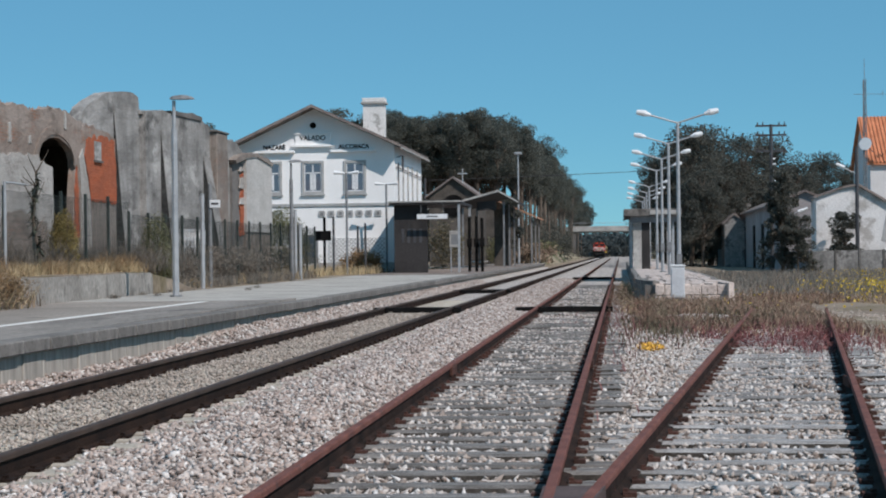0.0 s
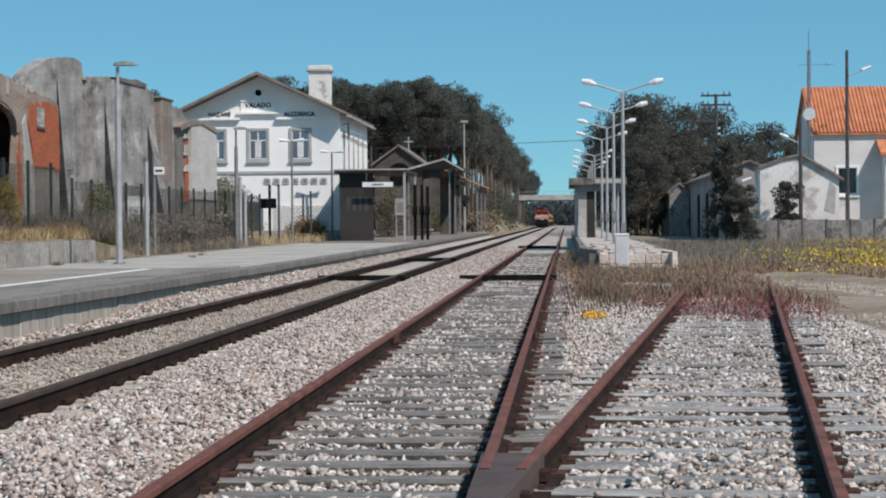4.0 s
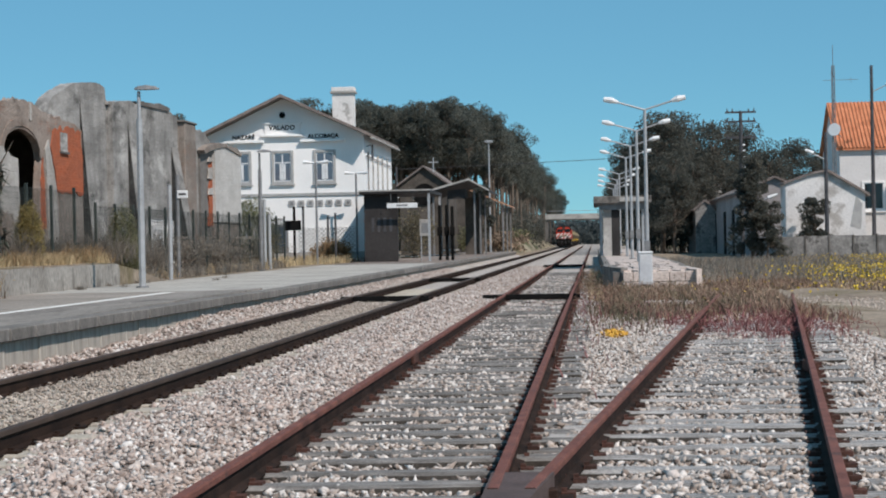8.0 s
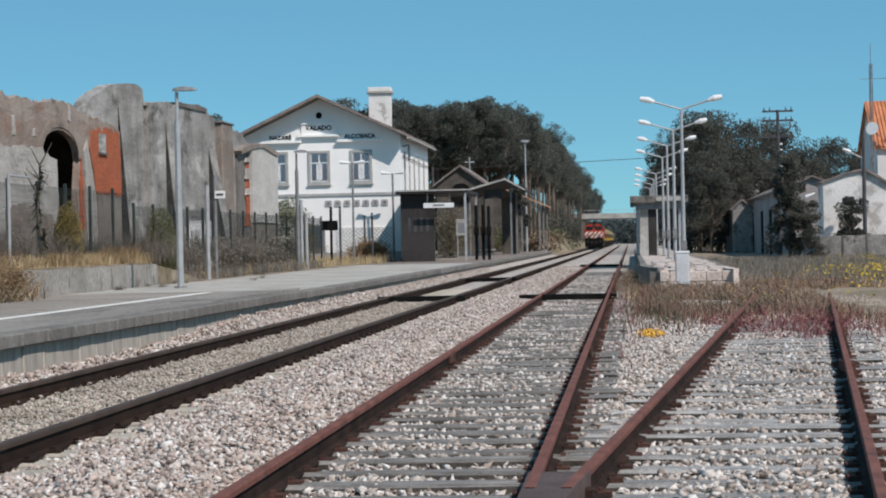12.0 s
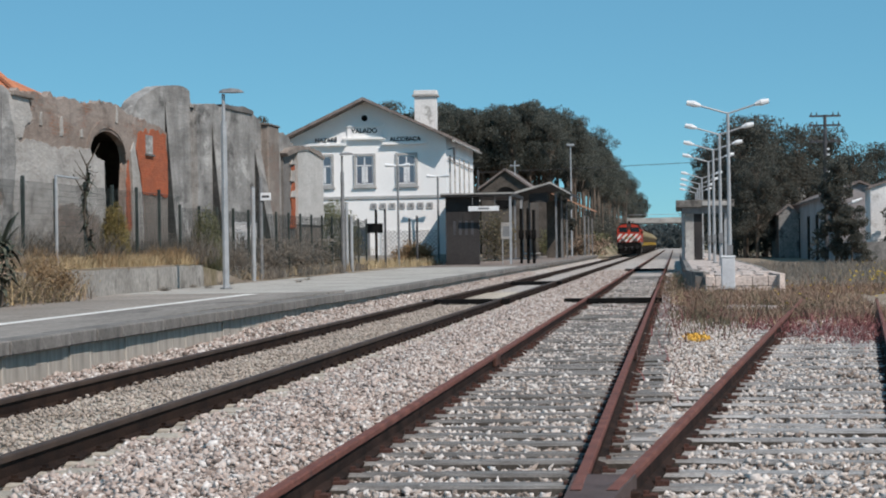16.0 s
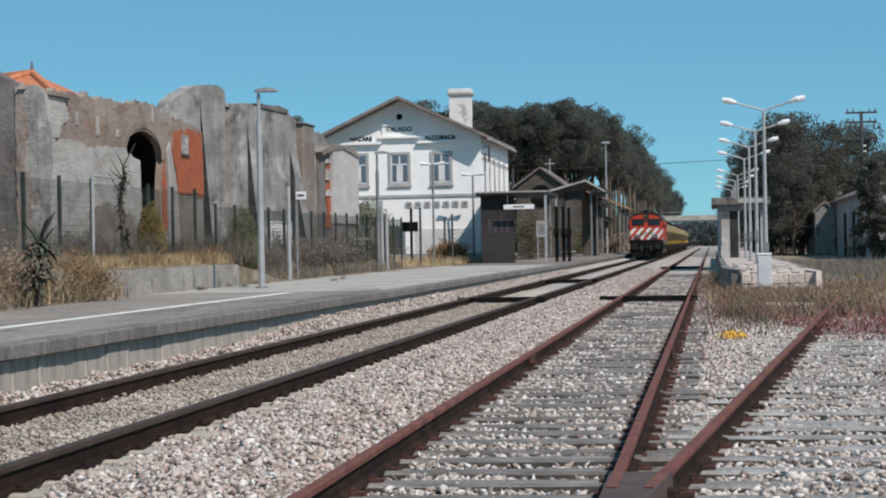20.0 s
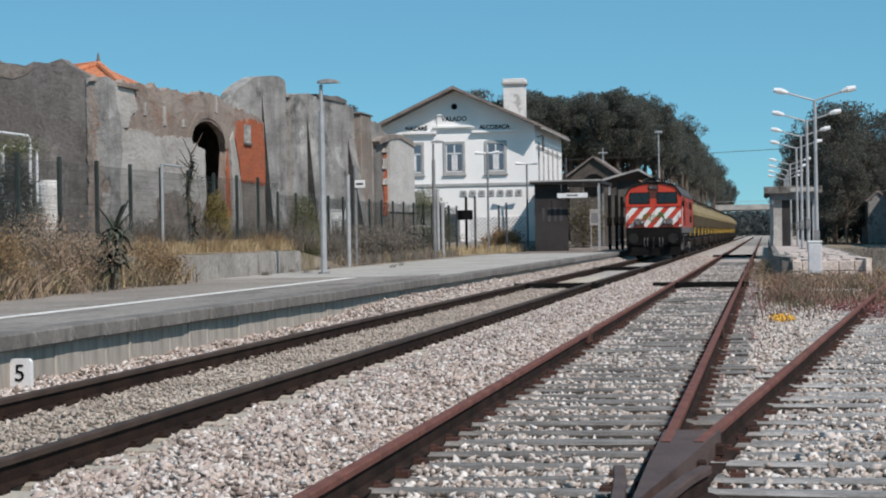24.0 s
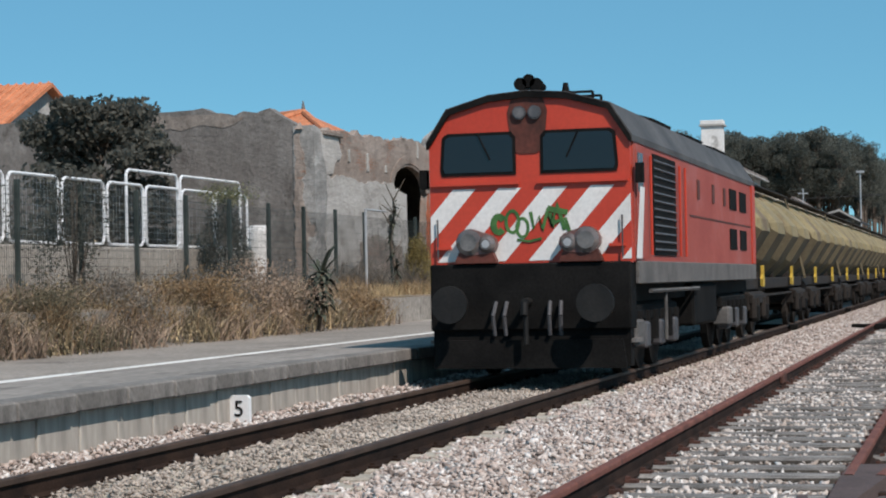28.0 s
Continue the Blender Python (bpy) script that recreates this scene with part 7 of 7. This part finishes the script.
for k in range(62):
    part("cover_tile", tubed(((22.1 + k * 0.258, 127.7, 7.28), (22.1 + k * 0.258, 132.5, 10.70), 0.07), n=6), M["orange_tile"], house)
window(house, 24.45, 128, 3.05, 4.85, 1.3, "y", surround=M["plaster"], pane="cab_glass", cross=False)
window(house, 29.4, 128, 3.2, 4.75, 1.05, "y", surround=M["plaster"], pane="cab_glass", cross=False)
part("porch_roof", prism([(126.2, 5.6), (128, 6.6), (128, 6.8), (126.2, 5.8)], 26.4, 33, "x"), M["orange_tile"], house)
part("porch", boxed(26.8, 32.6, 126.6, 128, -0.3, 5.6), M["plaster"], house)
dish = part("satellite_dish", tubed(((21.75, 127.0, 8.5), (21.95, 127.42, 8.42), 0.44, 0.06), n=20), M["white_metal"], house)
part("bracket", tubed(((21.95, 127.4, 8.42), (22.4, 128.2, 8.0), 0.03)), M["mid_metal"], dish)
mast = thing("radio_mast", 21.8, 127.5, -0.3, "slim lattice radio mast beside the house", "mast")
for x, y in ((-0.14, 0), (0.14, 0), (0, 0.2)):
    part("leg", tubed(((x, y, 0), (x * 0.6, y * 0.6, 13.2), 0.035), n=5), M["mid_metal"], mast)
bm = bmesh.new()
for k in range(24):
    z = k * 0.55
    tube(bm, (-0.14, 0, z), (0.14, 0, z + 0.55), 0.018, n=4)
part("bracing", bm, M["mid_metal"], mast)
part("antenna", tubed(((0, 0, 13.0), (0, 0, 14.6), 0.02), ((-0.7, 0, 12.2), (1.7, 0, 12.2), 0.015), ((1.2, 0, 12.0), (1.2, 0, 12.4), 0.012), n=4), M["mid_metal"], mast)


def street_pole(x, y, top, arm, label, lamp=True):
    root = thing("utility_pole", x, y, -0.2, label, "utility pole")
    part("pole", tubed(((0, 0, 0), (0, 0, top + 0.2), 0.15, 0.10)), M["dark_metal"], root)
    if lamp:
        part("arm", tubed(((0, 0, top - 1.6), (arm, 0, top - 1.1), 0.035)), M["grey_metal"], root)
        part("lamp_head", tubed(((arm * 0.9, 0, top - 1.14), (arm * 1.45, 0, top - 0.9), 0.13, 0.08)), M["white_metal"], root)
    return root


street_pole(24.15, 126, 12.7, 1.1, "dark wooden pole with a white street lamp")
street_pole(20.4, 121, 8.0, -0.9, "dark pole with a white street lamp beside the mast")
street_pole(16.6, 132, 5.4, 1.2, "short dark pole with a white street lamp")
tel = thing("telegraph_pole", 16.5, 140, -0.2, "dark telegraph pole with crossarms and insulators", "telegraph pole")
part("pole", tubed(((0, 0, 0), (0, 0, 11.0), 0.17, 0.12)), M["dark_metal"], tel)
for z in (10.9, 10.2, 9.0):
    c = part("crossarm", boxed(-1.15, 1.15, -0.06, 0.06, z - 0.07, z + 0.07), M["dark_metal"], tel)
    for x in (-1.0, -0.6, 0.6, 1.0):
        part("insulator", tubed(((x, 0, z + 0.07), (x, 0, z + 0.3), 0.06, 0.03)), M["dark_metal"], c)
for k in range(6):
    part("insulator", tubed(((0.12, -0.1, 8.4 - k * 0.42), (0.3, -0.1, 8.45 - k * 0.42), 0.07)), M["white_metal"], tel)
gw = tagged(thing("boundary_wall", 0, 0, 0, "", ""), "weathered dark concrete panel wall in front of the house", "wall", kind="structure")
for k in range(22):
    part("wall_panel", boxed(17.2 + k * 1.5, 17.2 + k * 1.5 + 1.38, 118.0, 118.15, -0.3, 1.28 + 0.02 * (k % 3), 0.01), M["ruin"], gw)
    part("wall_post", boxed(17.08 + k * 1.5, 17.2 + k * 1.5, 117.95, 118.2, -0.3, 1.36, 0.01), M["ruin_dark"], gw)
M["shed_grey"] = mat("grey_shed_plaster", (0.27, 0.25, 0.25), (0.36, 0.335, 0.335), 0.4, 10, 0.9, grain=0.15, spots=(0.28, 0.265, 0.255), spot_scale=0.5, spot_cut=0.52)
M["shed_wash"] = mat("stained_whitewash", (0.58, 0.57, 0.56), (0.72, 0.71, 0.70), 0.4, 10, 0.9, grain=0.15, spots=(0.40, 0.38, 0.36), spot_scale=0.5, spot_cut=0.52)
shed = gable_house("goods_shed", 17.2, 20.9, 141, 190, -0.3, 4.9, 5.7, M["shed_grey"], M["brown_tile"], "long grey plastered goods shed with a low tiled roof", 0.3, "y", "shed")
barn = thing("barn", 0, 0, 0, "white barn with a steep uneven gable behind the wall", "barn")
part("wall", prism([(18.1, -0.3), (23.3, -0.3), (23.3, 4.05), (20.8, 5.58), (19.8, 5.4), (18.1, 4.8)], 124.0, 127.4, "y"), M["shed_wash"], barn)
part("roof", prism([(23.6, 3.86), (23.6, 4.04), (20.8, 5.76), (20.8, 5.59)], 123.75, 127.5, "y"), M["brown_tile"], barn)
part("roof", prism([(17.95, 4.76), (19.8, 5.41), (20.8, 5.59), (20.8, 5.72), (19.8, 5.52), (17.95, 4.88)], 123.8, 127.5, "y"), M["brown_tile"], barn)
part("stain", prism([(22.3, 1.9), (23.0, 1.7), (23.1, 3.4), (22.7, 3.9)], 123.985, 124.0, "y"), M["trim_grey"], barn, "grey damp stain")
for y in (147, 157, 167, 180):
    part("door", boxed(17.14, 17.2, y, y + 2.4, -0.3, 3.6), M["black"], shed)
annex = gable_house("lean_to_shed", 15.2, 17.1, 180, 196, -0.3, 4.0, 4.8, M["ruin"], M["brown_tile"], "small grey shed against the goods shed", 0.2, "y", "shed")
shed_b = gable_house("house", 15.4, 19.5, 205, 215, -0.3, 8.3, 9.9, M["ruin_light"], M["brown_tile"], "pale house half hidden among the trees", 0.3, "y", "house")

# ---- bridge ----
br = thing("road_bridge", 0, 0, 0, "plain concrete road bridge over the line", "bridge")
part("deck", boxed(-60, 70, 470, 478, 6.3, 6.9), M["concrete"], br)
part("parapet", boxed(-60, 70, 469.8, 470, 6.6, 7.9), M["ruin_light"], br, "pale parapet")
part("abutment", boxed(-60, -6.1, 470.2, 478, -0.4, 6.3), M["ruin_dark"], br)
part("abutment", boxed(9.5, 70, 470.2, 478, -0.4, 6.3), M["ruin_dark"], br)
part("railing", tubed(((-60, 469.9, 8.7), (70, 469.9, 8.7), 0.05)), M["grey_metal"], br)


def mound(name, x0, x1, y0, y1, h, label):
    n = 14
    v, f = [], []
    for j in range(n + 1):
        for i in range(n + 1):
            u, w = i / n, j / n
            z = -0.35 + h * (math.sin(math.pi * u) ** 0.7) * (math.sin(math.pi * w) ** 0.5) * (1 + 0.12 * math.sin(9 * u + 5 * w))
            v.append((x0 + (x1 - x0) * u, y0 + (y1 - y0) * w, z))
    for j in range(n):
        for i in range(n):
            a = j * (n + 1) + i
            f.append((a, a + 1, a + n + 2, a + n + 1))
    return tagged(mesh_object(name, v, f, M["dry_bank"], True), label, "embankment", kind="structure")


mound("embankment", -26, -4.0, 235, 460, 6.0, "dry grassy embankment beside the line")
mound("embankment", 8.5, 40, 260, 465, 5.5, "scrubby embankment beside the line")
cb = thing("overhead_cable", 0, 0, 0, "thin cable strung across the line", "cable")
part("wire", tubed(((-16, 200, 9.4), (-6, 200, 9.62), 0.03), ((-6, 200, 9.62), (5, 200, 9.95), 0.03), ((5, 200, 9.95), (18, 200, 10.5), 0.03), n=4), M["dark_metal"], cb)
for x, z in ((-16, 9.4), (18, 10.5)):
    part("pole", tubed(((x, 200, -0.3), (x, 200, z + 0.3), 0.13)), M["dark_metal"], cb)

# ---- woods ----
def pine(x, y, h, w, seed):
    """A pine of the plantation: a long bare trunk and a narrow crown of flattened needle tufts on upswept limbs."""
    rng = seeded(seed)
    root = thing("pine_tree", x, y, -0.3, "tall dark green pine with a bare trunk", "tree", "pine wood by the line")
    bm = bmesh.new()
    lean = rng.normal(0, 0.02, 2)
    tip = Vector((lean[0] * h, lean[1] * h, h * 0.93))
    tube(bm, (0, 0, 0), tip * 0.55, 0.013 * h, 0.010 * h, n=7)
    tube(bm, tip * 0.55, tip, 0.010 * h, 0.003 * h, n=6)
    cc, rad = [], []
    for i in range(24):
        t = rng.uniform(0.62, 0.98)
        shape = math.sin(math.pi * min(1.0, (t - 0.56) / 0.46)) ** 0.6
        a, r = rng.uniform(0, 6.28), w * 0.5 * shape * rng.uniform(0.25, 0.95)
        c = Vector((tip.x * t + r * math.cos(a), tip.y * t + r * math.sin(a), h * t))
        cc.append(tuple(c))
        rad.append(rng.uniform(0.7, 1.3))
        tube(bm, tip * max(0.5, t - 0.1), c, 0.004 * h, 0.0015 * h, n=4)
    part("trunk", bm, M["bark"], root)
    n = 6500
    i = rng.integers(0, len(cc), n)
    d = rng.normal(size=(n, 3))
    d /= np.linalg.norm(d, axis=1)[:, None]
    d *= rng.uniform(0.2, 1.0, (n, 1)) ** 0.5
    pts = np.array(cc)[i] + d * np.array(rad)[i][:, None] * np.array([w * 0.20, w * 0.20, h * 0.048])
    cloud("crown", pts, 0.11, M["leaf_pine"], rng, root, 0.5)
    return root


pines = [pine(-12, 205, 16.3, 5.0, 701), pine(-15.5, 203, 16.8, 5.6, 702), pine(-18.6, 205, 16.0, 4.8, 703), pine(-21.5, 202, 16.6, 5.4, 704), pine(-9.4, 212, 16.4, 5.2, 705)]
rounds = [tree(12.2, 186, -0.2, 13.6, 7.0, 711, M["leaf_dark"], "dense dark rounded tree reaching the ground", "wood_tree", 0.10, 15000, 0.0085, 70, 0.40),
          tree(17.5, 192, -0.2, 13.0, 7.6, 712, M["leaf_dark"], "dense dark rounded tree reaching the ground", "wood_tree", 0.12, 15000, 0.0085, 70, 0.40),
          tree(24.5, 205, -0.2, 11.8, 6.0, 713, M["leaf_dark"], "dense dark rounded tree reaching the ground", "wood_tree", 0.14, 13000, 0.009, 60, 0.40)]
for p in rounds:
    tagged(p, group="trees beyond the island platform")


def plant(src, x, y, s, a):
    c = copy_thing(src, pose(x, y, -0.3, 0, 0, a))
    c.scale = (s, s, s)
    return c


for i in range(62):
    y = 211 + i * 4.1 + (0 if i < 40 else (i - 40) * 9)
    plant(pines[i % 5], -5.7 - rng_r.uniform(0, 3.2), y, rng_r.uniform(0.92, 1.10), rng_r.uniform(0, 360))
for i in range(58):
    plant(pines[(i * 2 + 1) % 5], -8.6 - i * 0.30 - rng_r.uniform(-0.6, 0.6), 203 + (i % 4) * 6.5 + rng_r.uniform(-2, 2), rng_r.uniform(0.94, 1.10), rng_r.uniform(0, 360))
for i in range(16):
    plant(pines[(i * 3 + 2) % 5], -26 - i * 1.1, 206 + rng_r.uniform(0, 22), rng_r.uniform(0.88, 1.05), rng_r.uniform(0, 360))
for i, (x, y, s) in enumerate(((10.6, 205, 0.98), (10.2, 222, 0.95), (10.8, 240, 0.98), (10.4, 262, 1.0), (10.8, 285, 1.0), (10.6, 312, 1.05), (11, 345, 1.05), (11.2, 380, 1.1), (11, 420, 1.1),
                               (14.8, 199, 1.06), (20.2, 208, 0.92), (25.8, 212, 0.94), (23, 224, 1.08), (29.5, 206, 0.80), (33.2, 211, 0.84), (37.5, 212, 0.80), (41, 216, 0.86), (46, 220, 0.84), (30, 230, 0.96), (36, 240, 0.95), (18, 225, 1.1), (14, 235, 1.05),
                               (13.2, 182, 0.75), (15.4, 188, 0.9))):
    plant(rounds[i % 3], x, y, s, rng_r.uniform(0, 360))
tree(14.9, 113, -0.25, 6.6, 2.4, 721, M["leaf_dark"], "tall narrow dark shrub tree in front of the sheds", "garden_tree", 0.06, 11000, 0.0115, 54, 0.36)
tree(15.7, 112, -0.25, 3.6, 2.4, 722, M["leaf_dark"], "low dark shrub tree by the boundary wall", "garden_tree", 0.06, 8000, 0.017, 40, 0.4)
tree(19.7, 122, -0.25, 4.0, 2.4, 723, M["leaf_dark"], "small dark tree behind the boundary wall", "garden_tree", 0.3, 6000, 0.017, 34, 0.4)
under = seeded(96)
for k in range(26):
    shrub(9.6 + k * 1.25 + under.uniform(-0.4, 0.4), 193 + under.uniform(-3, 6), -0.3, 3.4, under.uniform(2.2, 4.2), M["leaf_dark"], "dark undergrowth at the foot of the wood", 970 + k, 0.16)
for k in range(22):
    shrub(-5.6 - under.uniform(0, 2.6), 214 + k * 8, -0.3, 4.4, under.uniform(3.2, 7.5), M["leaf_dark"], "dark undergrowth at the foot of the pines", 930 + k, 0.2, 2000)
far = seeded(95)
fw = np.column_stack([far.uniform(-90, 100, 22000), far.uniform(540, 620, 22000), far.uniform(0, 1, 22000) ** 0.8 * 7.6 * far.uniform(0.7, 1, 22000)])
lw = np.column_stack([far.uniform(-60, -10, 14000), far.uniform(232, 246, 14000), far.uniform(0, 1, 14000) * 10.5 * far.uniform(0.75, 1, 14000)])
tagged(cloud("understorey", lw, 0.55, M["leaf_dark"], far), "dark wood seen between the pine trunks", "woodland", kind="stuff")
tagged(cloud("far_wood", fw, 0.9, M["leaf_far"], far), "hazy distant wood closing the line", "woodland", kind="stuff")

# ---- weeds and grass on the right ----
def weeds(n, cx, cy, sx, sy, z=-0.21):
    return np.column_stack([rng_r.normal(cx, sx, n), rng_r.normal(cy, sy, n), np.full(n, z)])


def bare(p):
    """Leaves out the trodden sandy patch and the thin spots."""
    thin = np.sin(p[:, 0] * 1.1 + 0.4 * np.sin(p[:, 1] * 0.35)) * np.sin(p[:, 1] * 0.27 + p[:, 0] * 0.3) > 0.6
    return p[(((p[:, 0] - 11.7) / 1.9) ** 2 + ((p[:, 1] - 42) / 13.0) ** 2 > 1) & ~thin]


def area(n, x0, x1, y0, y1, z=-0.23):
    return bare(np.column_stack([rng_r.uniform(x0, x1, n), rng_r.uniform(y0, y1, n), np.full(n, z)]))


blades("red_weed_stalks", np.concatenate([weeds(900, 8.2, 32, 0.6, 2.2), weeds(350, 8.8, 37, 0.7, 2.4), weeds(250, 6.8, 36, 0.4, 2), weeds(300, 5.5, 42, 0.35, 6), weeds(150, 5.2, 36, 0.2, 8)]), 0.15, 0.008, 1.0, M["weed_red"], rng_r, "purple red weeds growing over the siding", "weeds")
blades("dry_grass", np.concatenate([area(1200, 5.4, 13, 40, 55), area(600, 9, 13, 55, 60), area(4500, 9, 30, 46, 115), area(900, 5.1, 5.6, 46, 90), area(700, 6.5, 11, 34, 44)]), 0.15, 0.010, 0.6, M["grass_dry"], rng_r, "dry straw coloured grass beside the tracks", "grass")
blades("weeds", np.concatenate([area(1600, 5.3, 12, 37, 55), area(4500, 9, 34, 50, 117), weeds(900, 6.0, 38, 0.4, 3)]), 0.16, 0.010, 0.6, M["grass_green"], rng_r, "olive green weeds beside the tracks", "grass")
blades("weeds", np.concatenate([area(7000, 6, 14, 36, 57), area(9000, 9, 30, 48, 116)]), 0.26, 0.011, 0.7, M["weed_brown"], rng_r, "reddish brown weeds beside the tracks", "grass")
blades("weeds", np.concatenate([area(5000, 8.6, 12, 34, 60), area(3500, 5.5, 8.4, 37, 56), area(5000, 10, 22, 50, 90)]), 0.24, 0.010, 0.8, M["weed_rust"], rng_r, "rusty brown weeds over the old siding", "grass")
cloud_pts = np.concatenate([np.column_stack([rng_r.normal(15.6, 1.7, 2600), rng_r.uniform(51, 76, 2600), rng_r.uniform(-0.1, 0.24, 2600)]), np.column_stack([rng_r.normal(21.5, 2.6, 3000), rng_r.normal(88, 11, 3000), rng_r.uniform(-0.1, 0.3, 3000)]), np.column_stack([rng_r.uniform(7.5, 16, 160), rng_r.uniform(42, 70, 160), rng_r.uniform(-0.1, 0.1, 160)])])
tagged(cloud("yellow_flowers", cloud_pts, 0.036, M["flower"], rng_r, None, 0.9), "bright yellow wild flowers in the grass", "flowers", kind="stuff")


def clumps(n, hearts, x0, x1, y0, y1, w, h):
    """Leaf places gathered into low clumps on the ground."""
    c = np.column_stack([rng_r.uniform(x0, x1, hearts), rng_r.uniform(y0, y1, hearts)])
    i = rng_r.integers(0, hearts, n)
    z = -0.24 + np.abs(rng_r.normal(0, h, n)) * rng_r.uniform(0.4, 1.2, hearts)[i]
    return bare(np.column_stack([c[i] + rng_r.normal(0, w, (n, 2)), z]))


for nm, m, lab, pts, sz in (
        ("red_weeds", "weed_red", "low purple red weeds over the siding", np.concatenate([clumps(6000, 40, 6.9, 9.2, 28.5, 40, 0.28, 0.10), clumps(2200, 40, 4.9, 6.2, 32, 60, 0.22, 0.07), clumps(500, 8, 9.8, 10.6, 29, 34, 0.2, 0.08)]), 0.022),
        ("olive_weeds", "grass_green", "low olive weeds beside the tracks", np.concatenate([clumps(6000, 45, 5.4, 9, 38, 55, 0.35, 0.13), clumps(9000, 90, 9, 26, 42, 100, 0.6, 0.14)]), 0.032),
        ("brown_weeds", "weed_brown", "low reddish brown weeds beside the tracks", np.concatenate([clumps(9000, 60, 6.2, 14, 38, 58, 0.4, 0.13), clumps(7000, 70, 10, 28, 50, 105, 0.7, 0.15)]), 0.030),
        ("straw", "grass_dry", "dry straw on the ground beside the tracks", np.concatenate([clumps(6000, 60, 6.2, 14, 40, 60, 0.5, 0.10), clumps(8000, 80, 10, 30, 52, 116, 0.8, 0.12)]), 0.034)):
    tagged(cloud(nm, pts, sz, M[m], rng_r, None, 0.4, 1.4), lab, "weeds", kind="stuff")
for nm, m, lab, pts, sz in (
        ("olive_weeds", "grass_green", "olive weeds before the platform end", np.concatenate([clumps(5000, 26, 5.9, 7.6, 36, 54, 0.22, 0.22), clumps(2200, 14, 5.0, 5.7, 50, 75, 0.2, 0.3)]), 0.026),
        ("brown_weeds", "weed_rust", "rusty brown weeds beside the siding", np.concatenate([clumps(6000, 30, 8.2, 11.2, 42, 60, 0.4, 0.22), clumps(2600, 14, 5.0, 5.75, 46, 66, 0.18, 0.28), clumps(2500, 16, 6.2, 9, 40, 50, 0.3, 0.16)]), 0.026),
        ("red_weeds", "weed_red", "purple red weeds over the siding", np.concatenate([clumps(5000, 30, 7.1, 9.4, 28.6, 38, 0.25, 0.14), clumps(1800, 12, 5.9, 7.0, 33, 40, 0.2, 0.13), clumps(1500, 16, 3.6, 5.4, 34, 48, 0.2, 0.05)]), 0.02)):
    tagged(cloud(nm, pts, sz, M[m], rng_r, None, 0.35, 1.5), lab, "weeds", kind="stuff")
pt = np.column_stack([rng_r.normal(5.62, 0.10, 200), rng_r.normal(30.2, 0.4, 200), rng_r.uniform(-0.2, -0.1, 200)])
tagged(cloud("orange_flowers", pt, 0.028, M["flower_orange"], rng_r, None, 0.9), "small orange yellow flower patch in the stones", "flowers", kind="stuff")
blades("dry_grass", np.column_stack([rng_r.uniform(8.8, 26, 14000), rng_r.uniform(62, 118, 14000), np.full(14000, -0.24)]), 0.42, 0.016, 0.7, M["scrub_grey"], rng_r, "grey brown dry grass before the sheds", "grass")
sp = np.column_stack([rng_r.normal(12.0, 1.2, 12000), rng_r.uniform(26, 58, 12000), np.full(12000, -0.25)])
stones("pale_rubble", sp, 0.035, M["sand_stone"], rng_r, "pale sandy rubble beside the siding", "gravel")


# ---- movement ----
FRONT = [(0, 450.0), (6, 362.0), (9, 318.0), (12, 274.0), (15, 229.8), (17, 199.5), (20, 153.5), (21.5, 129.6), (23.5, 98.3), (25, 73.0), (26.5, 47.3), (28, 21.4)]


def rolling(wheel, r):
    """Turns of a wheel about its axle as the train runs, less than a quarter turn from row to row."""
    p = wheel.location.copy()
    times, fronts = [t for t, y in FRONT], [y for t, y in FRONT]
    n = int((fronts[0] - fronts[-1]) / (r * 1.35)) + 1
    return [(28.0 * k / n, pose(p.x, p.y, p.z, math.degrees((fronts[0] - float(np.interp(28.0 * k / n, times, fronts))) / r), 0, 0)) for k in range(n + 1)]


def motions():
    walk(loco, [(t, pose(-0.03, y, 0.035)) for t, y in FRONT])
    for k, w in enumerate(wagons):
        walk(w, [(t, pose(-0.03, y + 14.05 + k * 14.2, 0.035)) for t, y in FRONT])
    for train_part, r in ((loco, 0.5), (wagons[0], 0.46)):
        for b in train_part.children:
            for wheel in b.children:
                if wheel.name.startswith("wheel"):
                    walk(wheel, rolling(wheel, r))


motions()
